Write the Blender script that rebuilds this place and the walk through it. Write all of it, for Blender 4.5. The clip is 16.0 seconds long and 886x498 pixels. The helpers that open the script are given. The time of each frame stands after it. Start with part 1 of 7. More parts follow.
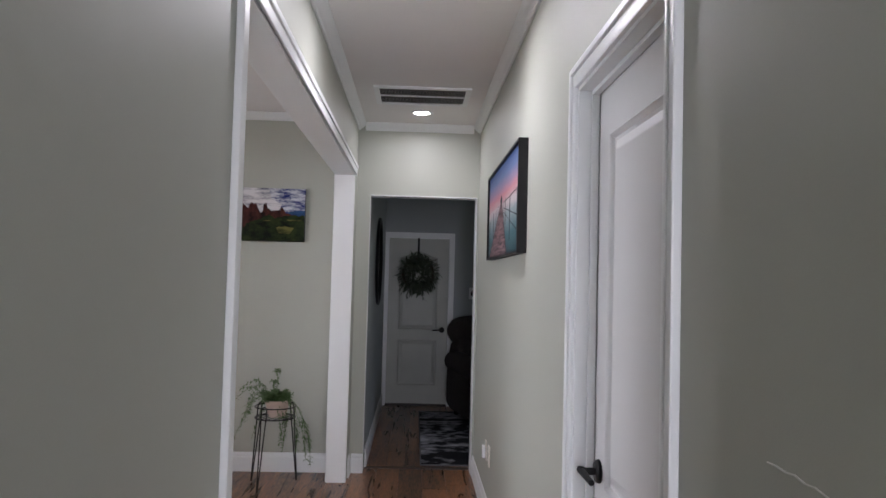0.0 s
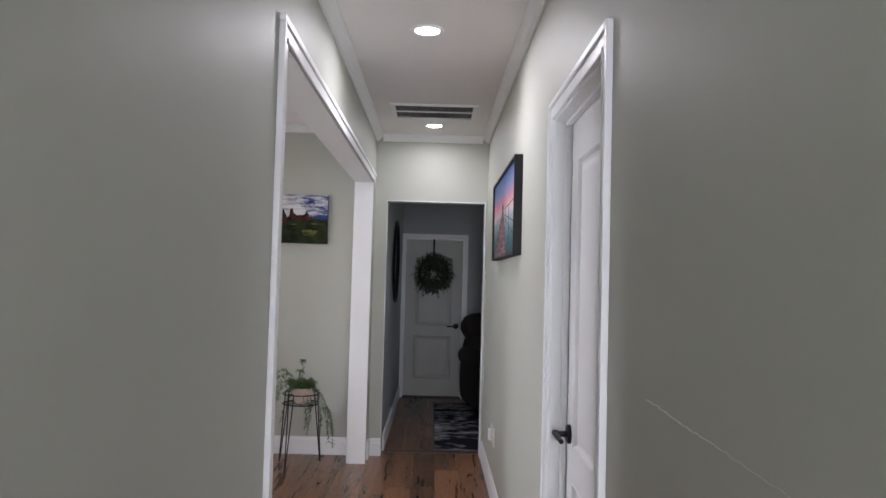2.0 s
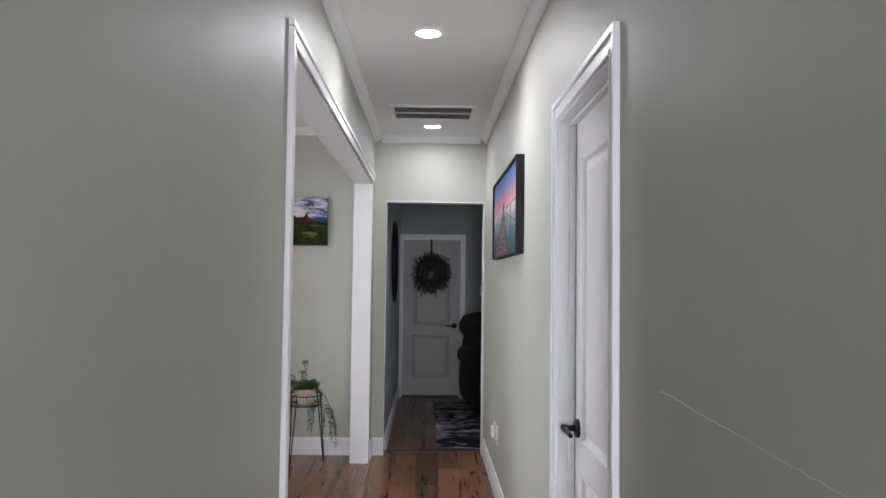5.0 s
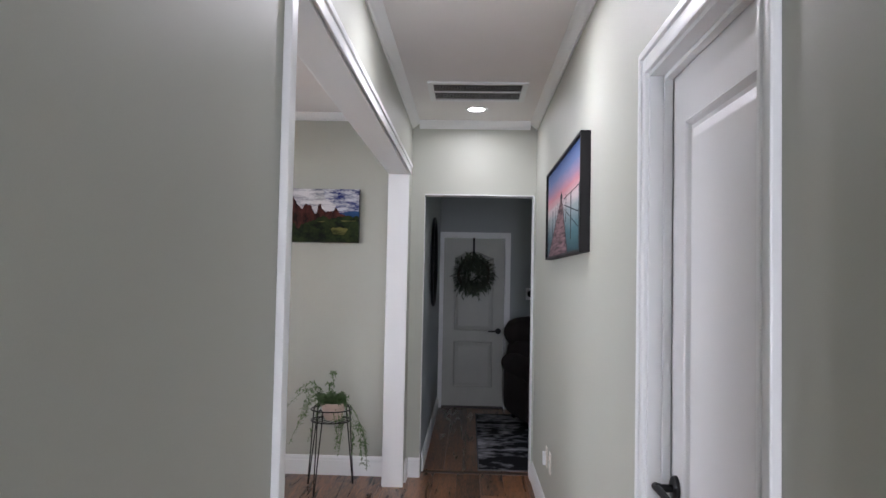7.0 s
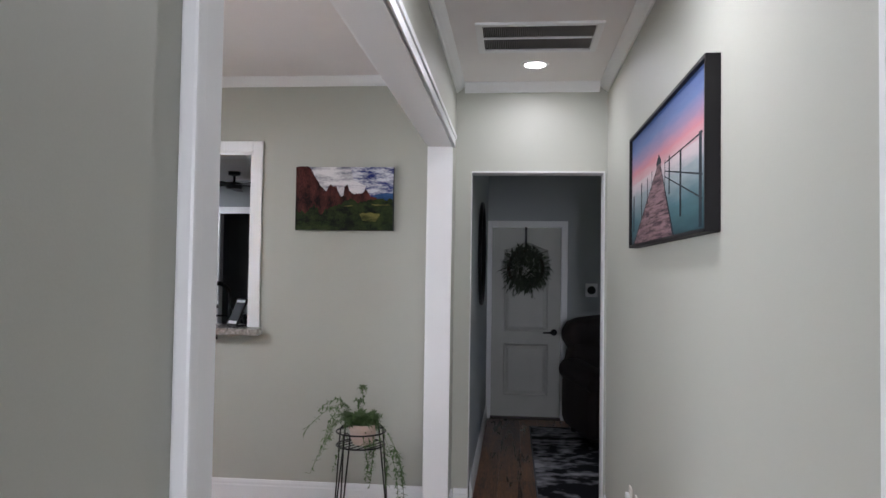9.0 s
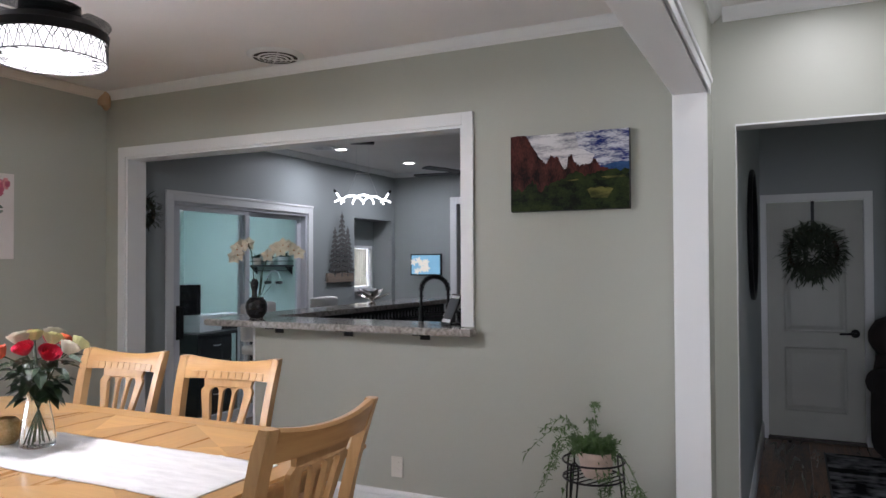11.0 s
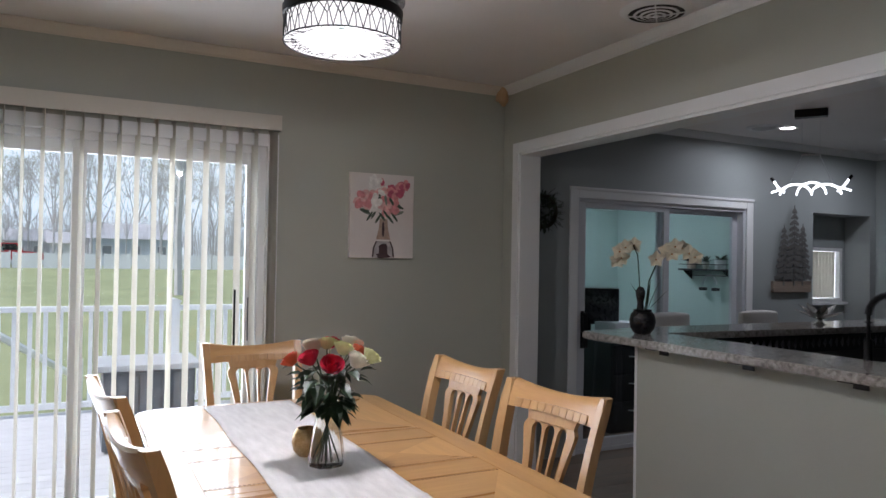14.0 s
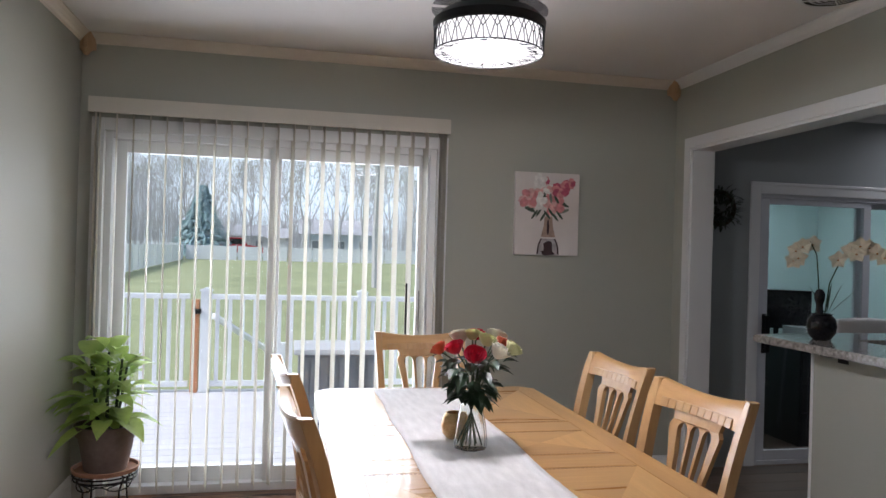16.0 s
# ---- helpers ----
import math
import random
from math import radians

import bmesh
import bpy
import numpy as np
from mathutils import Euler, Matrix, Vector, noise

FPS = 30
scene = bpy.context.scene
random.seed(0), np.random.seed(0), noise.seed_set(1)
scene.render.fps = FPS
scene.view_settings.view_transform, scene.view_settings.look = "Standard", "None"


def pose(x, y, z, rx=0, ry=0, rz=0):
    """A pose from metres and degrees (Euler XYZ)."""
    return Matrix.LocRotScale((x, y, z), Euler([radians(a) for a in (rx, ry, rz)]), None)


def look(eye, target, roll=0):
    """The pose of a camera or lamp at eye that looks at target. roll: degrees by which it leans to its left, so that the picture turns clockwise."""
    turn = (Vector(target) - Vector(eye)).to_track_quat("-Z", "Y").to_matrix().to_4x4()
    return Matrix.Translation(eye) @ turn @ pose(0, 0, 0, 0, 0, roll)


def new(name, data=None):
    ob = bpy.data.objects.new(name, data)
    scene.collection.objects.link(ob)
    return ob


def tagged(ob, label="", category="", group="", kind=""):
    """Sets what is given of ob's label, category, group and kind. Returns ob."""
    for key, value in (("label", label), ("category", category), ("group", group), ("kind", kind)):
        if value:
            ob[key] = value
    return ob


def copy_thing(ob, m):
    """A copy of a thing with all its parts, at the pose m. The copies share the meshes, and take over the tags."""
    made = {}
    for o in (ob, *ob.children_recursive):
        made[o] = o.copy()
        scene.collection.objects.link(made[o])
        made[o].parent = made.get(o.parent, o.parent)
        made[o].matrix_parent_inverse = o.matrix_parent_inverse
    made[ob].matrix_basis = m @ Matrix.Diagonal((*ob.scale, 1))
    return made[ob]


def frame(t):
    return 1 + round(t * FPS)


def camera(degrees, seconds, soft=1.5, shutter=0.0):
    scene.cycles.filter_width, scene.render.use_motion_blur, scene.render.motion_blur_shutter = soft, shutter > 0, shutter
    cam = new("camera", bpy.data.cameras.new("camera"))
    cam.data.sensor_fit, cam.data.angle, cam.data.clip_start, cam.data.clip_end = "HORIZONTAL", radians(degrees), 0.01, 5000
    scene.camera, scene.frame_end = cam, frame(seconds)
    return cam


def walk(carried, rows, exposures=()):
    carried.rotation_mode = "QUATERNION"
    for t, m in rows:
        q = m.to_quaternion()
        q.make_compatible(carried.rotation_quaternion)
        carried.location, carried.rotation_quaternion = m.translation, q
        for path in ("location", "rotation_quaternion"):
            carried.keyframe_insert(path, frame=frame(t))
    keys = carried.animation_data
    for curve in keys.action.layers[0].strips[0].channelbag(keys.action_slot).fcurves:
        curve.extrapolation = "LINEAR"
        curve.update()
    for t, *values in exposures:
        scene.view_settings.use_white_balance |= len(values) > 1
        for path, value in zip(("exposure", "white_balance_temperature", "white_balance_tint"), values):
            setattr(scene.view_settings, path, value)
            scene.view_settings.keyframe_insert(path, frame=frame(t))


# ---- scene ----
cam = camera(63.26, 16.0)
WALK = [
    (0.0, (-0.009, -5.316, 1.422), (0.066, -3.320, 1.506), 1.48),
    (0.5, (-0.018, -5.448, 1.425), (0.077, -3.452, 1.512), 1.23),
    (1.0, (-0.018, -5.594, 1.417), (0.074, -3.598, 1.500), 1.18),
    (1.5, (0.012, -5.702, 1.419), (0.062, -3.704, 1.504), 1.45),
    (2.0, (0.042, -5.771, 1.419), (0.062, -3.772, 1.500), 1.54),
    (2.5, (0.033, -5.820, 1.420), (0.062, -3.822, 1.498), 1.43),
    (3.0, (0.003, -5.882, 1.420), (0.065, -3.885, 1.498), 1.19),
    (3.5, (-0.028, -5.943, 1.414), (0.065, -3.947, 1.500), 0.94),
    (6.0, (-0.000, -5.574, 1.417), (-0.016, -3.576, 1.496), 0.62),
    (6.5, (-0.040, -5.404, 1.430), (-0.081, -3.406, 1.511), 0.79),
    (7.0, (-0.022, -5.196, 1.425), (-0.097, -3.199, 1.506), 1.14),
    (7.5, (-0.012, -5.002, 1.420), (-0.100, -3.006, 1.499), 1.13),
    (8.0, (-0.046, -4.796, 1.439), (-0.146, -2.800, 1.509), 0.96),
    (8.2, (-0.055, -4.713, 1.435), (-0.166, -2.718, 1.504), 0.96),
    (10.3, (-0.157, -3.785, 1.415), (-0.722, -1.867, 1.457), 0.08),
    (10.5, (-0.147, -3.738, 1.414), (-0.802, -1.849, 1.454), -0.10),
    (11.0, (-0.135, -3.528, 1.409), (-1.005, -1.728, 1.447), -0.25),
    (11.5, (-0.199, -3.307, 1.422), (-1.286, -1.628, 1.448), -0.10),
    (12.0, (-0.237, -3.134, 1.421), (-1.510, -1.592, 1.438), 0.09),
    (12.5, (-0.226, -2.959, 1.425), (-1.657, -1.562, 1.449), 0.16),
    (13.0, (-0.249, -2.824, 1.426), (-1.800, -1.562, 1.455), 0.10),
    (13.5, (-0.294, -2.701, 1.440), (-1.970, -1.611, 1.471), 0.43),
    (14.0, (-0.284, -2.596, 1.440), (-2.066, -1.687, 1.469), 1.00),
    (14.5, (-0.232, -2.511, 1.437), (-2.095, -1.783, 1.460), 1.43),
    (15.0, (-0.179, -2.488, 1.439), (-2.093, -1.908, 1.449), 1.61),
    (15.5, (-0.135, -2.491, 1.448), (-2.077, -2.013, 1.446), 1.59),
    (16.0, (-0.112, -2.489, 1.447), (-2.068, -2.075, 1.454), 1.61),
]
EXPOSURES = [(0.0, 1.1, 6150, 20), (2.0, 1.32, 6150, 20), (3.5, 1.48, 6150, 20), (6.0, 1.42, 6080, 20), (8.0, 1.36, 6080, 19), (10.3, 1.28, 6080, 19), (11.0, 1.2, 6100, 18), (11.5, 0.9, 6200, 18), (12.2, 0.38, 6200, 18), (13.0, 0.36, 6180, 18), (14.5, 0.55, 6150, 18), (16.0, 0.6, 6150, 18)]
walk(cam, [(t, look(e, g, r)) for t, e, g, r in WALK], EXPOSURES)

# ---- sky, sun and lamps ----
world = bpy.data.worlds.new("overcast_sky")
scene.world = world
world.use_nodes = True
wn, wl = world.node_tree.nodes, world.node_tree.links
sky = wn.new("ShaderNodeTexSky")
sky.sky_type = "NISHITA"
sky.sun_disc = False
sky.sun_elevation, sky.sun_rotation = radians(52), radians(165)
sky.air_density, sky.dust_density, sky.ozone_density = 1.0, 2.0, 1.0
wn["Background"].inputs["Strength"].default_value = 0.12
wl.new(sky.outputs[0], wn["Background"].inputs["Color"])

sun_data = bpy.data.lights.new("sun", "SUN")
sun_data.energy, sun_data.angle, sun_data.color = 2.2, radians(20), (1.0, 0.96, 0.9)
sun_ob = new("sun", sun_data)
sun_ob.matrix_world = look((5.2, -19.3, 25.6), (0, 0, 0))


def disc_lamp(name, x, y, z, watts, size=0.12, colour=(1.0, 0.99, 0.98), spread=170):
    data = bpy.data.lights.new(name, "AREA")
    data.shape, data.size, data.energy, data.color, data.spread = "DISK", size, watts, colour, radians(spread)
    ob = new(name, data)
    ob.matrix_world = pose(x, y, z)
    return ob


# two ceiling lamps, then an unseen fill added behind the camera, without a fixture
HALL_LAMPS_AND_FILL = [(-0.025, -2.48), (0.006, -0.40), (-0.02, -7.3)]
KITCHEN_LAMPS = [(-4.11, 2.40), (-3.98, 3.56)]
FAN_AT = (-2.50, -1.843)
PENDANT_AT = (-3.58, 1.95)
ZH, ZD, ZK = 2.565, 2.615, 2.53
for n, (lx, ly) in enumerate(HALL_LAMPS_AND_FILL):
    disc_lamp("hall_lamp_light", lx, ly, ZH - 0.02, (3.9, 1.7, 2.8)[n])
for lx, ly in KITCHEN_LAMPS:
    disc_lamp("kitchen_lamp_light", lx, ly, ZK - 0.02, 3.8, colour=(0.95, 0.98, 1.0))
disc_lamp("fan_lamp_light", FAN_AT[0], FAN_AT[1], 2.118, 6.0, size=0.232)
bulb = bpy.data.lights.new("fan_lamp_bulb", "POINT")
bulb.energy, bulb.shadow_soft_size, bulb.color = 11.5, 0.016, (1.0, 0.98, 0.95)
new("fan_lamp_bulb", bulb).matrix_world = pose(FAN_AT[0], FAN_AT[1], 2.112)
disc_lamp("office_tube_light", -6.0, 1.9, 2.38, 7.0, size=0.6, colour=(0.78, 0.95, 1.0))
# daylight in the patio door's opening, outside the glass and inside the blinds
for px, watts, wide in ((-4.66, 31.0, 1.75), (-4.375, 5.0, 1.45)):
    day = bpy.data.lights.new("patio_daylight", "AREA")
    day.shape, day.size, day.size_y, day.energy, day.color, day.spread = "RECTANGLE", wide, 1.95, watts, (0.95, 0.98, 1.0), radians(140)
    new("patio_daylight", day).matrix_world = look((px, -2.5, 1.1), (0, -2.5, 0.95))
# unseen fill lamp at the hall's other end, added to brighten the near walls
back = bpy.data.lights.new("hall_window_daylight", "AREA")
back.shape, back.size, back.size_y, back.energy, back.color = "RECTANGLE", 0.41, 1.68, 30.0, (0.95, 0.97, 1.0)
new("hall_window_daylight", back).matrix_world = look((0.215, -8.46, 1.35), (0.215, 0, 1.35))
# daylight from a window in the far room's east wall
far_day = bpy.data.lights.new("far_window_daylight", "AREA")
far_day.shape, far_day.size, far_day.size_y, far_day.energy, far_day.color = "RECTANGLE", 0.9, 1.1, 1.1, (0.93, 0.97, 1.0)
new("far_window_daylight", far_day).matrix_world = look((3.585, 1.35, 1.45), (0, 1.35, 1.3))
# daylight in the nook window's opening
nook = bpy.data.lights.new("nook_window_daylight", "AREA")
nook.shape, nook.size, nook.size_y, nook.energy, nook.color = "RECTANGLE", 0.42, 0.46, 3.6, (0.95, 0.98, 1.0)
new("nook_window_daylight", nook).matrix_world = look((-4.975, 3.98, 1.355), (0, 3.98, 1.355))

# ---- mesh helpers ----
def add_box(bm, a, b, bevel=0.0):
    (x0, y0, z0), (x1, y1, z1) = a, b
    vs = [bm.verts.new(p) for p in ((x0, y0, z0), (x1, y0, z0), (x1, y1, z0), (x0, y1, z0), (x0, y0, z1), (x1, y0, z1), (x1, y1, z1), (x0, y1, z1))]
    fs = [bm.faces.new([vs[i] for i in f]) for f in ((0, 3, 2, 1), (4, 5, 6, 7), (0, 1, 5, 4), (1, 2, 6, 5), (2, 3, 7, 6), (3, 0, 4, 7))]
    if bevel > 0:
        es = list({e for f in fs for e in f.edges})
        bmesh.ops.bevel(bm, geom=es, offset=bevel, segments=2, affect="EDGES", profile=0.6)
    return bm


def box(a, b, bevel=0.0):
    a, b = tuple(min(p, q) for p, q in zip(a, b)), tuple(max(p, q) for p, q in zip(a, b))
    return add_box(bmesh.new(), a, b, bevel)


def boxes(items, bevel=0.0):
    bm = bmesh.new()
    for a, b in items:
        add_box(bm, tuple(min(p, q) for p, q in zip(a, b)), tuple(max(p, q) for p, q in zip(a, b)), bevel)
    return bm


def frame_of(d):
    d = Vector(d).normalized()
    up = Vector((0, 0, 1)) if abs(d.z) < 0.95 else Vector((0, 1, 0))
    u = d.cross(up).normalized()
    return u, u.cross(d)


def tube(points, radius, sides=8, bm=None, caps=True, flat=1.0):
    """A round bar along points; radius may be one number or one for each point."""
    bm = bm or bmesh.new()
    points = [Vector(p) for p in points]
    rad = radius if isinstance(radius, (list, tuple)) else [radius] * len(points)
    rings, u = [], None
    for i, p in enumerate(points):
        d = points[min(i + 1, len(points) - 1)] - points[max(i - 1, 0)]
        if u is None:
            u, v = frame_of(d)
        else:
            u = (u - d.normalized() * u.dot(d.normalized())).normalized()
            v = u.cross(d.normalized())
        rings.append([bm.verts.new(p + (u * math.cos(a) + v * math.sin(a) * flat) * rad[i]) for a in (2 * math.pi * k / sides for k in range(sides))])
    for r, s in zip(rings, rings[1:]):
        for k in range(sides):
            bm.faces.new((r[k], r[(k + 1) % sides], s[(k + 1) % sides], s[k]))
    if caps:
        bm.faces.new(rings[0][::-1]), bm.faces.new(rings[-1])
    return bm


def lathe(profile, sides=24, at=(0, 0, 0), bm=None):
    """Turns a profile of (radius, height) about z."""
    bm = bm or bmesh.new()
    at, rings = Vector(at), []
    for r, z in profile:
        rings.append([bm.verts.new(at + Vector((r * math.cos(a), r * math.sin(a), z))) for a in (2 * math.pi * k / sides for k in range(sides))] if r > 1e-5 else [bm.verts.new(at + Vector((0, 0, z)))])
    for r, s in zip(rings, rings[1:]):
        for k in range(sides):
            q = [r[k % len(r)], r[(k + 1) % len(r)], s[(k + 1) % len(s)], s[k % len(s)]]
            q = list(dict.fromkeys(q))
            if len(q) > 2:
                bm.faces.new(q)
    return bm


def slab(outline, axis, lo, hi, bm=None, bevel=0.0):
    """A flat plate: an outline of pairs in the plane across axis, from lo to hi along it."""
    bm = bm or bmesh.new()
    put = {"x": lambda p, h: (h, p[0], p[1]), "y": lambda p, h: (p[0], h, p[1]), "z": lambda p, h: (p[0], p[1], h)}[axis]
    a, b = [bm.verts.new(put(p, lo)) for p in outline], [bm.verts.new(put(p, hi)) for p in outline]
    fs = [bm.faces.new(a), bm.faces.new(b[::-1])]
    for k in range(len(a)):
        fs.append(bm.faces.new((a[k], b[k], b[(k + 1) % len(a)], a[(k + 1) % len(a)])))
    bmesh.ops.recalc_face_normals(bm, faces=fs)
    if bevel:
        bmesh.ops.bevel(bm, geom=list({e for f in fs[:2] for e in f.edges}), offset=bevel, segments=2, affect="EDGES")
    return bm


def sweep(profile, a, b, out, bm=None):
    """A moulding: profile of (out, up) pairs from a to b; out is the direction away from the wall."""
    bm = bm or bmesh.new()
    o, up = Vector(out), Vector((0, 0, 1))
    ra = [bm.verts.new(Vector(a) + o * p + up * q) for p, q in profile]
    rb = [bm.verts.new(Vector(b) + o * p + up * q) for p, q in profile]
    fs = [bm.faces.new((ra[k], ra[(k + 1) % len(ra)], rb[(k + 1) % len(ra)], rb[k])) for k in range(len(ra))]
    fs += [bm.faces.new(ra[::-1]), bm.faces.new(rb)]
    bmesh.ops.recalc_face_normals(bm, faces=fs)
    return bm


def part(name, bm, material, parent=None, label="", smooth=False):
    bmesh.ops.recalc_face_normals(bm, faces=bm.faces[:]) if len(bm.faces) < 20000 else None
    me = bpy.data.meshes.new(name)
    bm.to_mesh(me)
    bm.free()
    me.materials.append(material)
    if smooth:
        for p in me.polygons:
            p.use_smooth = True
        me.set_sharp_from_angle(angle=radians(40))
    ob = new(name, me)
    ob.parent = parent
    return tagged(ob, label)


def structure(name, bm, material, label="", category=""):
    return tagged(part(name, bm, material), label, category, kind="structure")


def thing(name, label, category, at=(0, 0, 0), turn=0.0, group=""):
    ob = new(name)
    ob.empty_display_size = 0.1
    ob.matrix_world = pose(*at, 0, 0, turn)
    return tagged(ob, label, category, group)


# ---- materials ----
def material(name, colour, rough=0.5, metal=0.0, vary=0.06, scale=3.0, fine=120.0, bump=0.04, spec=0.5, stretch=(1, 1, 1), each=0.0, second=None, coat=0.0, gen=False):
    """A painted or plain surface with broad mottling, fine grain and slight relief."""
    m = bpy.data.materials.new(name)
    m.use_nodes = True
    n, l = m.node_tree.nodes, m.node_tree.links
    s = n["Principled BSDF"]
    co = n.new("ShaderNodeTexCoord")
    mp = n.new("ShaderNodeMapping")
    mp.inputs["Scale"].default_value = stretch
    l.new(co.outputs["Object"], mp.inputs["Vector"])
    big, small = n.new("ShaderNodeTexNoise"), n.new("ShaderNodeTexNoise")
    big.inputs["Scale"].default_value, big.inputs["Detail"].default_value = scale, 5
    small.inputs["Scale"].default_value, small.inputs["Detail"].default_value = fine, 3
    l.new(mp.outputs[0], big.inputs["Vector"]), l.new(mp.outputs[0], small.inputs["Vector"])
    add = n.new("ShaderNodeMath")
    add.operation = "MULTIPLY_ADD"
    add.inputs[1].default_value = 0.35
    l.new(small.outputs["Fac"], add.inputs[0]), l.new(big.outputs["Fac"], add.inputs[2])
    fac = add.outputs[0]
    if each:
        info = n.new("ShaderNodeObjectInfo")
        mix = n.new("ShaderNodeMath")
        mix.operation = "MULTIPLY_ADD"
        mix.inputs[1].default_value = each
        l.new(info.outputs["Random"], mix.inputs[0]), l.new(fac, mix.inputs[2])
        fac = mix.outputs[0]
    ramp = n.new("ShaderNodeValToRGB")
    c = Vector(colour)
    lo, hi = (c * (1 - 2 * vary), c * (1 + 2 * vary)) if second is None else (c, Vector(second))
    ramp.color_ramp.elements[0].position, ramp.color_ramp.elements[1].position = 0.35, 0.95 + each * 0.6
    ramp.color_ramp.elements[0].color, ramp.color_ramp.elements[1].color = (*lo, 1), (*hi, 1)
    l.new(fac, ramp.inputs["Fac"]), l.new(ramp.outputs["Color"], s.inputs["Base Color"])
    rr = n.new("ShaderNodeMapRange")
    rr.inputs["To Min"].default_value, rr.inputs["To Max"].default_value = max(rough - 0.08, 0.02), min(rough + 0.1, 1)
    l.new(big.outputs["Fac"], rr.inputs["Value"]), l.new(rr.outputs[0], s.inputs["Roughness"])
    s.inputs["Metallic"].default_value, s.inputs["Specular IOR Level"].default_value = metal, spec
    s.inputs["Coat Weight"].default_value = coat
    if bump:
        b = n.new("ShaderNodeBump")
        b.inputs["Strength"].default_value, b.inputs["Distance"].default_value = bump, 0.004
        l.new(small.outputs["Fac"], b.inputs["Height"]), l.new(b.outputs[0], s.inputs["Normal"])
    return m


def glass_material(name, tint=(1, 1, 1), rough=0.0, ior=1.45):
    m = bpy.data.materials.new(name)
    m.use_nodes = True
    s = m.node_tree.nodes["Principled BSDF"]
    s.inputs["Base Color"].default_value = (*tint, 1)
    s.inputs["Transmission Weight"].default_value, s.inputs["Roughness"].default_value, s.inputs["IOR"].default_value = 1.0, rough, ior
    return m


def pane_material(name, tint=(0.95, 0.98, 0.98)):
    """Thin clear pane: passes light straight on and mirrors a little."""
    m = bpy.data.materials.new(name)
    m.use_nodes = True
    n, l = m.node_tree.nodes, m.node_tree.links
    n.remove(n["Principled BSDF"])
    t, g, mix, lw = n.new("ShaderNodeBsdfTransparent"), n.new("ShaderNodeBsdfGlossy"), n.new("ShaderNodeMixShader"), n.new("ShaderNodeLayerWeight")
    t.inputs["Color"].default_value = (*tint, 1)
    g.inputs["Roughness"].default_value = 0.02
    lw.inputs["Blend"].default_value = 0.5
    up, sc = n.new("ShaderNodeMath"), n.new("ShaderNodeMath")
    up.operation, up.inputs[1].default_value = "POWER", 4.0
    sc.operation, sc.inputs[1].default_value, sc.inputs[2].default_value = "MULTIPLY_ADD", 0.5, 0.035
    l.new(lw.outputs["Facing"], up.inputs[0]), l.new(up.outputs[0], sc.inputs[0])
    l.new(sc.outputs[0], mix.inputs[0]), l.new(t.outputs[0], mix.inputs[1]), l.new(g.outputs[0], mix.inputs[2])
    l.new(mix.outputs[0], n["Material Output"].inputs["Surface"])
    return m


def glow(name, colour, strength):
    m = bpy.data.materials.new(name)
    m.use_nodes = True
    s = m.node_tree.nodes["Principled BSDF"]
    s.inputs["Base Color"].default_value = (*colour, 1)
    s.inputs["Emission Color"].default_value, s.inputs["Emission Strength"].default_value = (*colour, 1), strength
    return m


def wood(name, light, dark, along="y", rough=0.35, scale=1.0, each=0.3, coat=0.0, bump=0.05, grain=0.4):
    """Grained timber: long streaks along one axis, pores and a tone of its own for each piece."""
    m = bpy.data.materials.new(name)
    m.use_nodes = True
    n, l = m.node_tree.nodes, m.node_tree.links
    s = n["Principled BSDF"]
    co, info, off = n.new("ShaderNodeTexCoord"), n.new("ShaderNodeObjectInfo"), n.new("ShaderNodeVectorMath")
    off.operation = "MULTIPLY_ADD"
    off.inputs[1].default_value = (37.0, 53.0, 19.0)
    l.new(info.outputs["Random"], off.inputs[0]), l.new(co.outputs["Object"], off.inputs[2])
    mp = n.new("ShaderNodeMapping")
    mp.inputs["Scale"].default_value = tuple((0.09 if a == along else 1.0) * scale for a in "xyz")
    l.new(off.outputs[0], mp.inputs["Vector"])
    a, b = n.new("ShaderNodeTexNoise"), n.new("ShaderNodeTexNoise")
    a.inputs["Scale"].default_value, a.inputs["Detail"].default_value, a.inputs["Distortion"].default_value = 14, 6, 1.2
    b.inputs["Scale"].default_value, b.inputs["Detail"].default_value = 120, 4
    l.new(mp.outputs[0], a.inputs["Vector"]), l.new(mp.outputs[0], b.inputs["Vector"])
    f1, f2 = n.new("ShaderNodeMath"), n.new("ShaderNodeMath")
    f1.operation = f2.operation = "MULTIPLY_ADD"
    f1.inputs[1].default_value, f2.inputs[1].default_value = grain, each
    l.new(b.outputs["Fac"], f1.inputs[0]), l.new(a.outputs["Fac"], f1.inputs[2])
    l.new(info.outputs["Random"], f2.inputs[0]), l.new(f1.outputs[0], f2.inputs[2])
    ramp = n.new("ShaderNodeValToRGB")
    ramp.color_ramp.elements[0].position, ramp.color_ramp.elements[1].position = 0.45, 0.95 + each * 0.7
    ramp.color_ramp.elements[0].color, ramp.color_ramp.elements[1].color = (*dark, 1), (*light, 1)
    l.new(f2.outputs[0], ramp.inputs["Fac"]), l.new(ramp.outputs["Color"], s.inputs["Base Color"])
    rr = n.new("ShaderNodeMapRange")
    rr.inputs["To Min"].default_value, rr.inputs["To Max"].default_value = rough - 0.07, rough + 0.12
    l.new(a.outputs["Fac"], rr.inputs["Value"]), l.new(rr.outputs[0], s.inputs["Roughness"])
    s.inputs["Coat Weight"].default_value = coat
    bp = n.new("ShaderNodeBump")
    bp.inputs["Strength"].default_value, bp.inputs["Distance"].default_value = bump, 0.003
    l.new(f1.outputs[0], bp.inputs["Height"]), l.new(bp.outputs[0], s.inputs["Normal"])
    return m


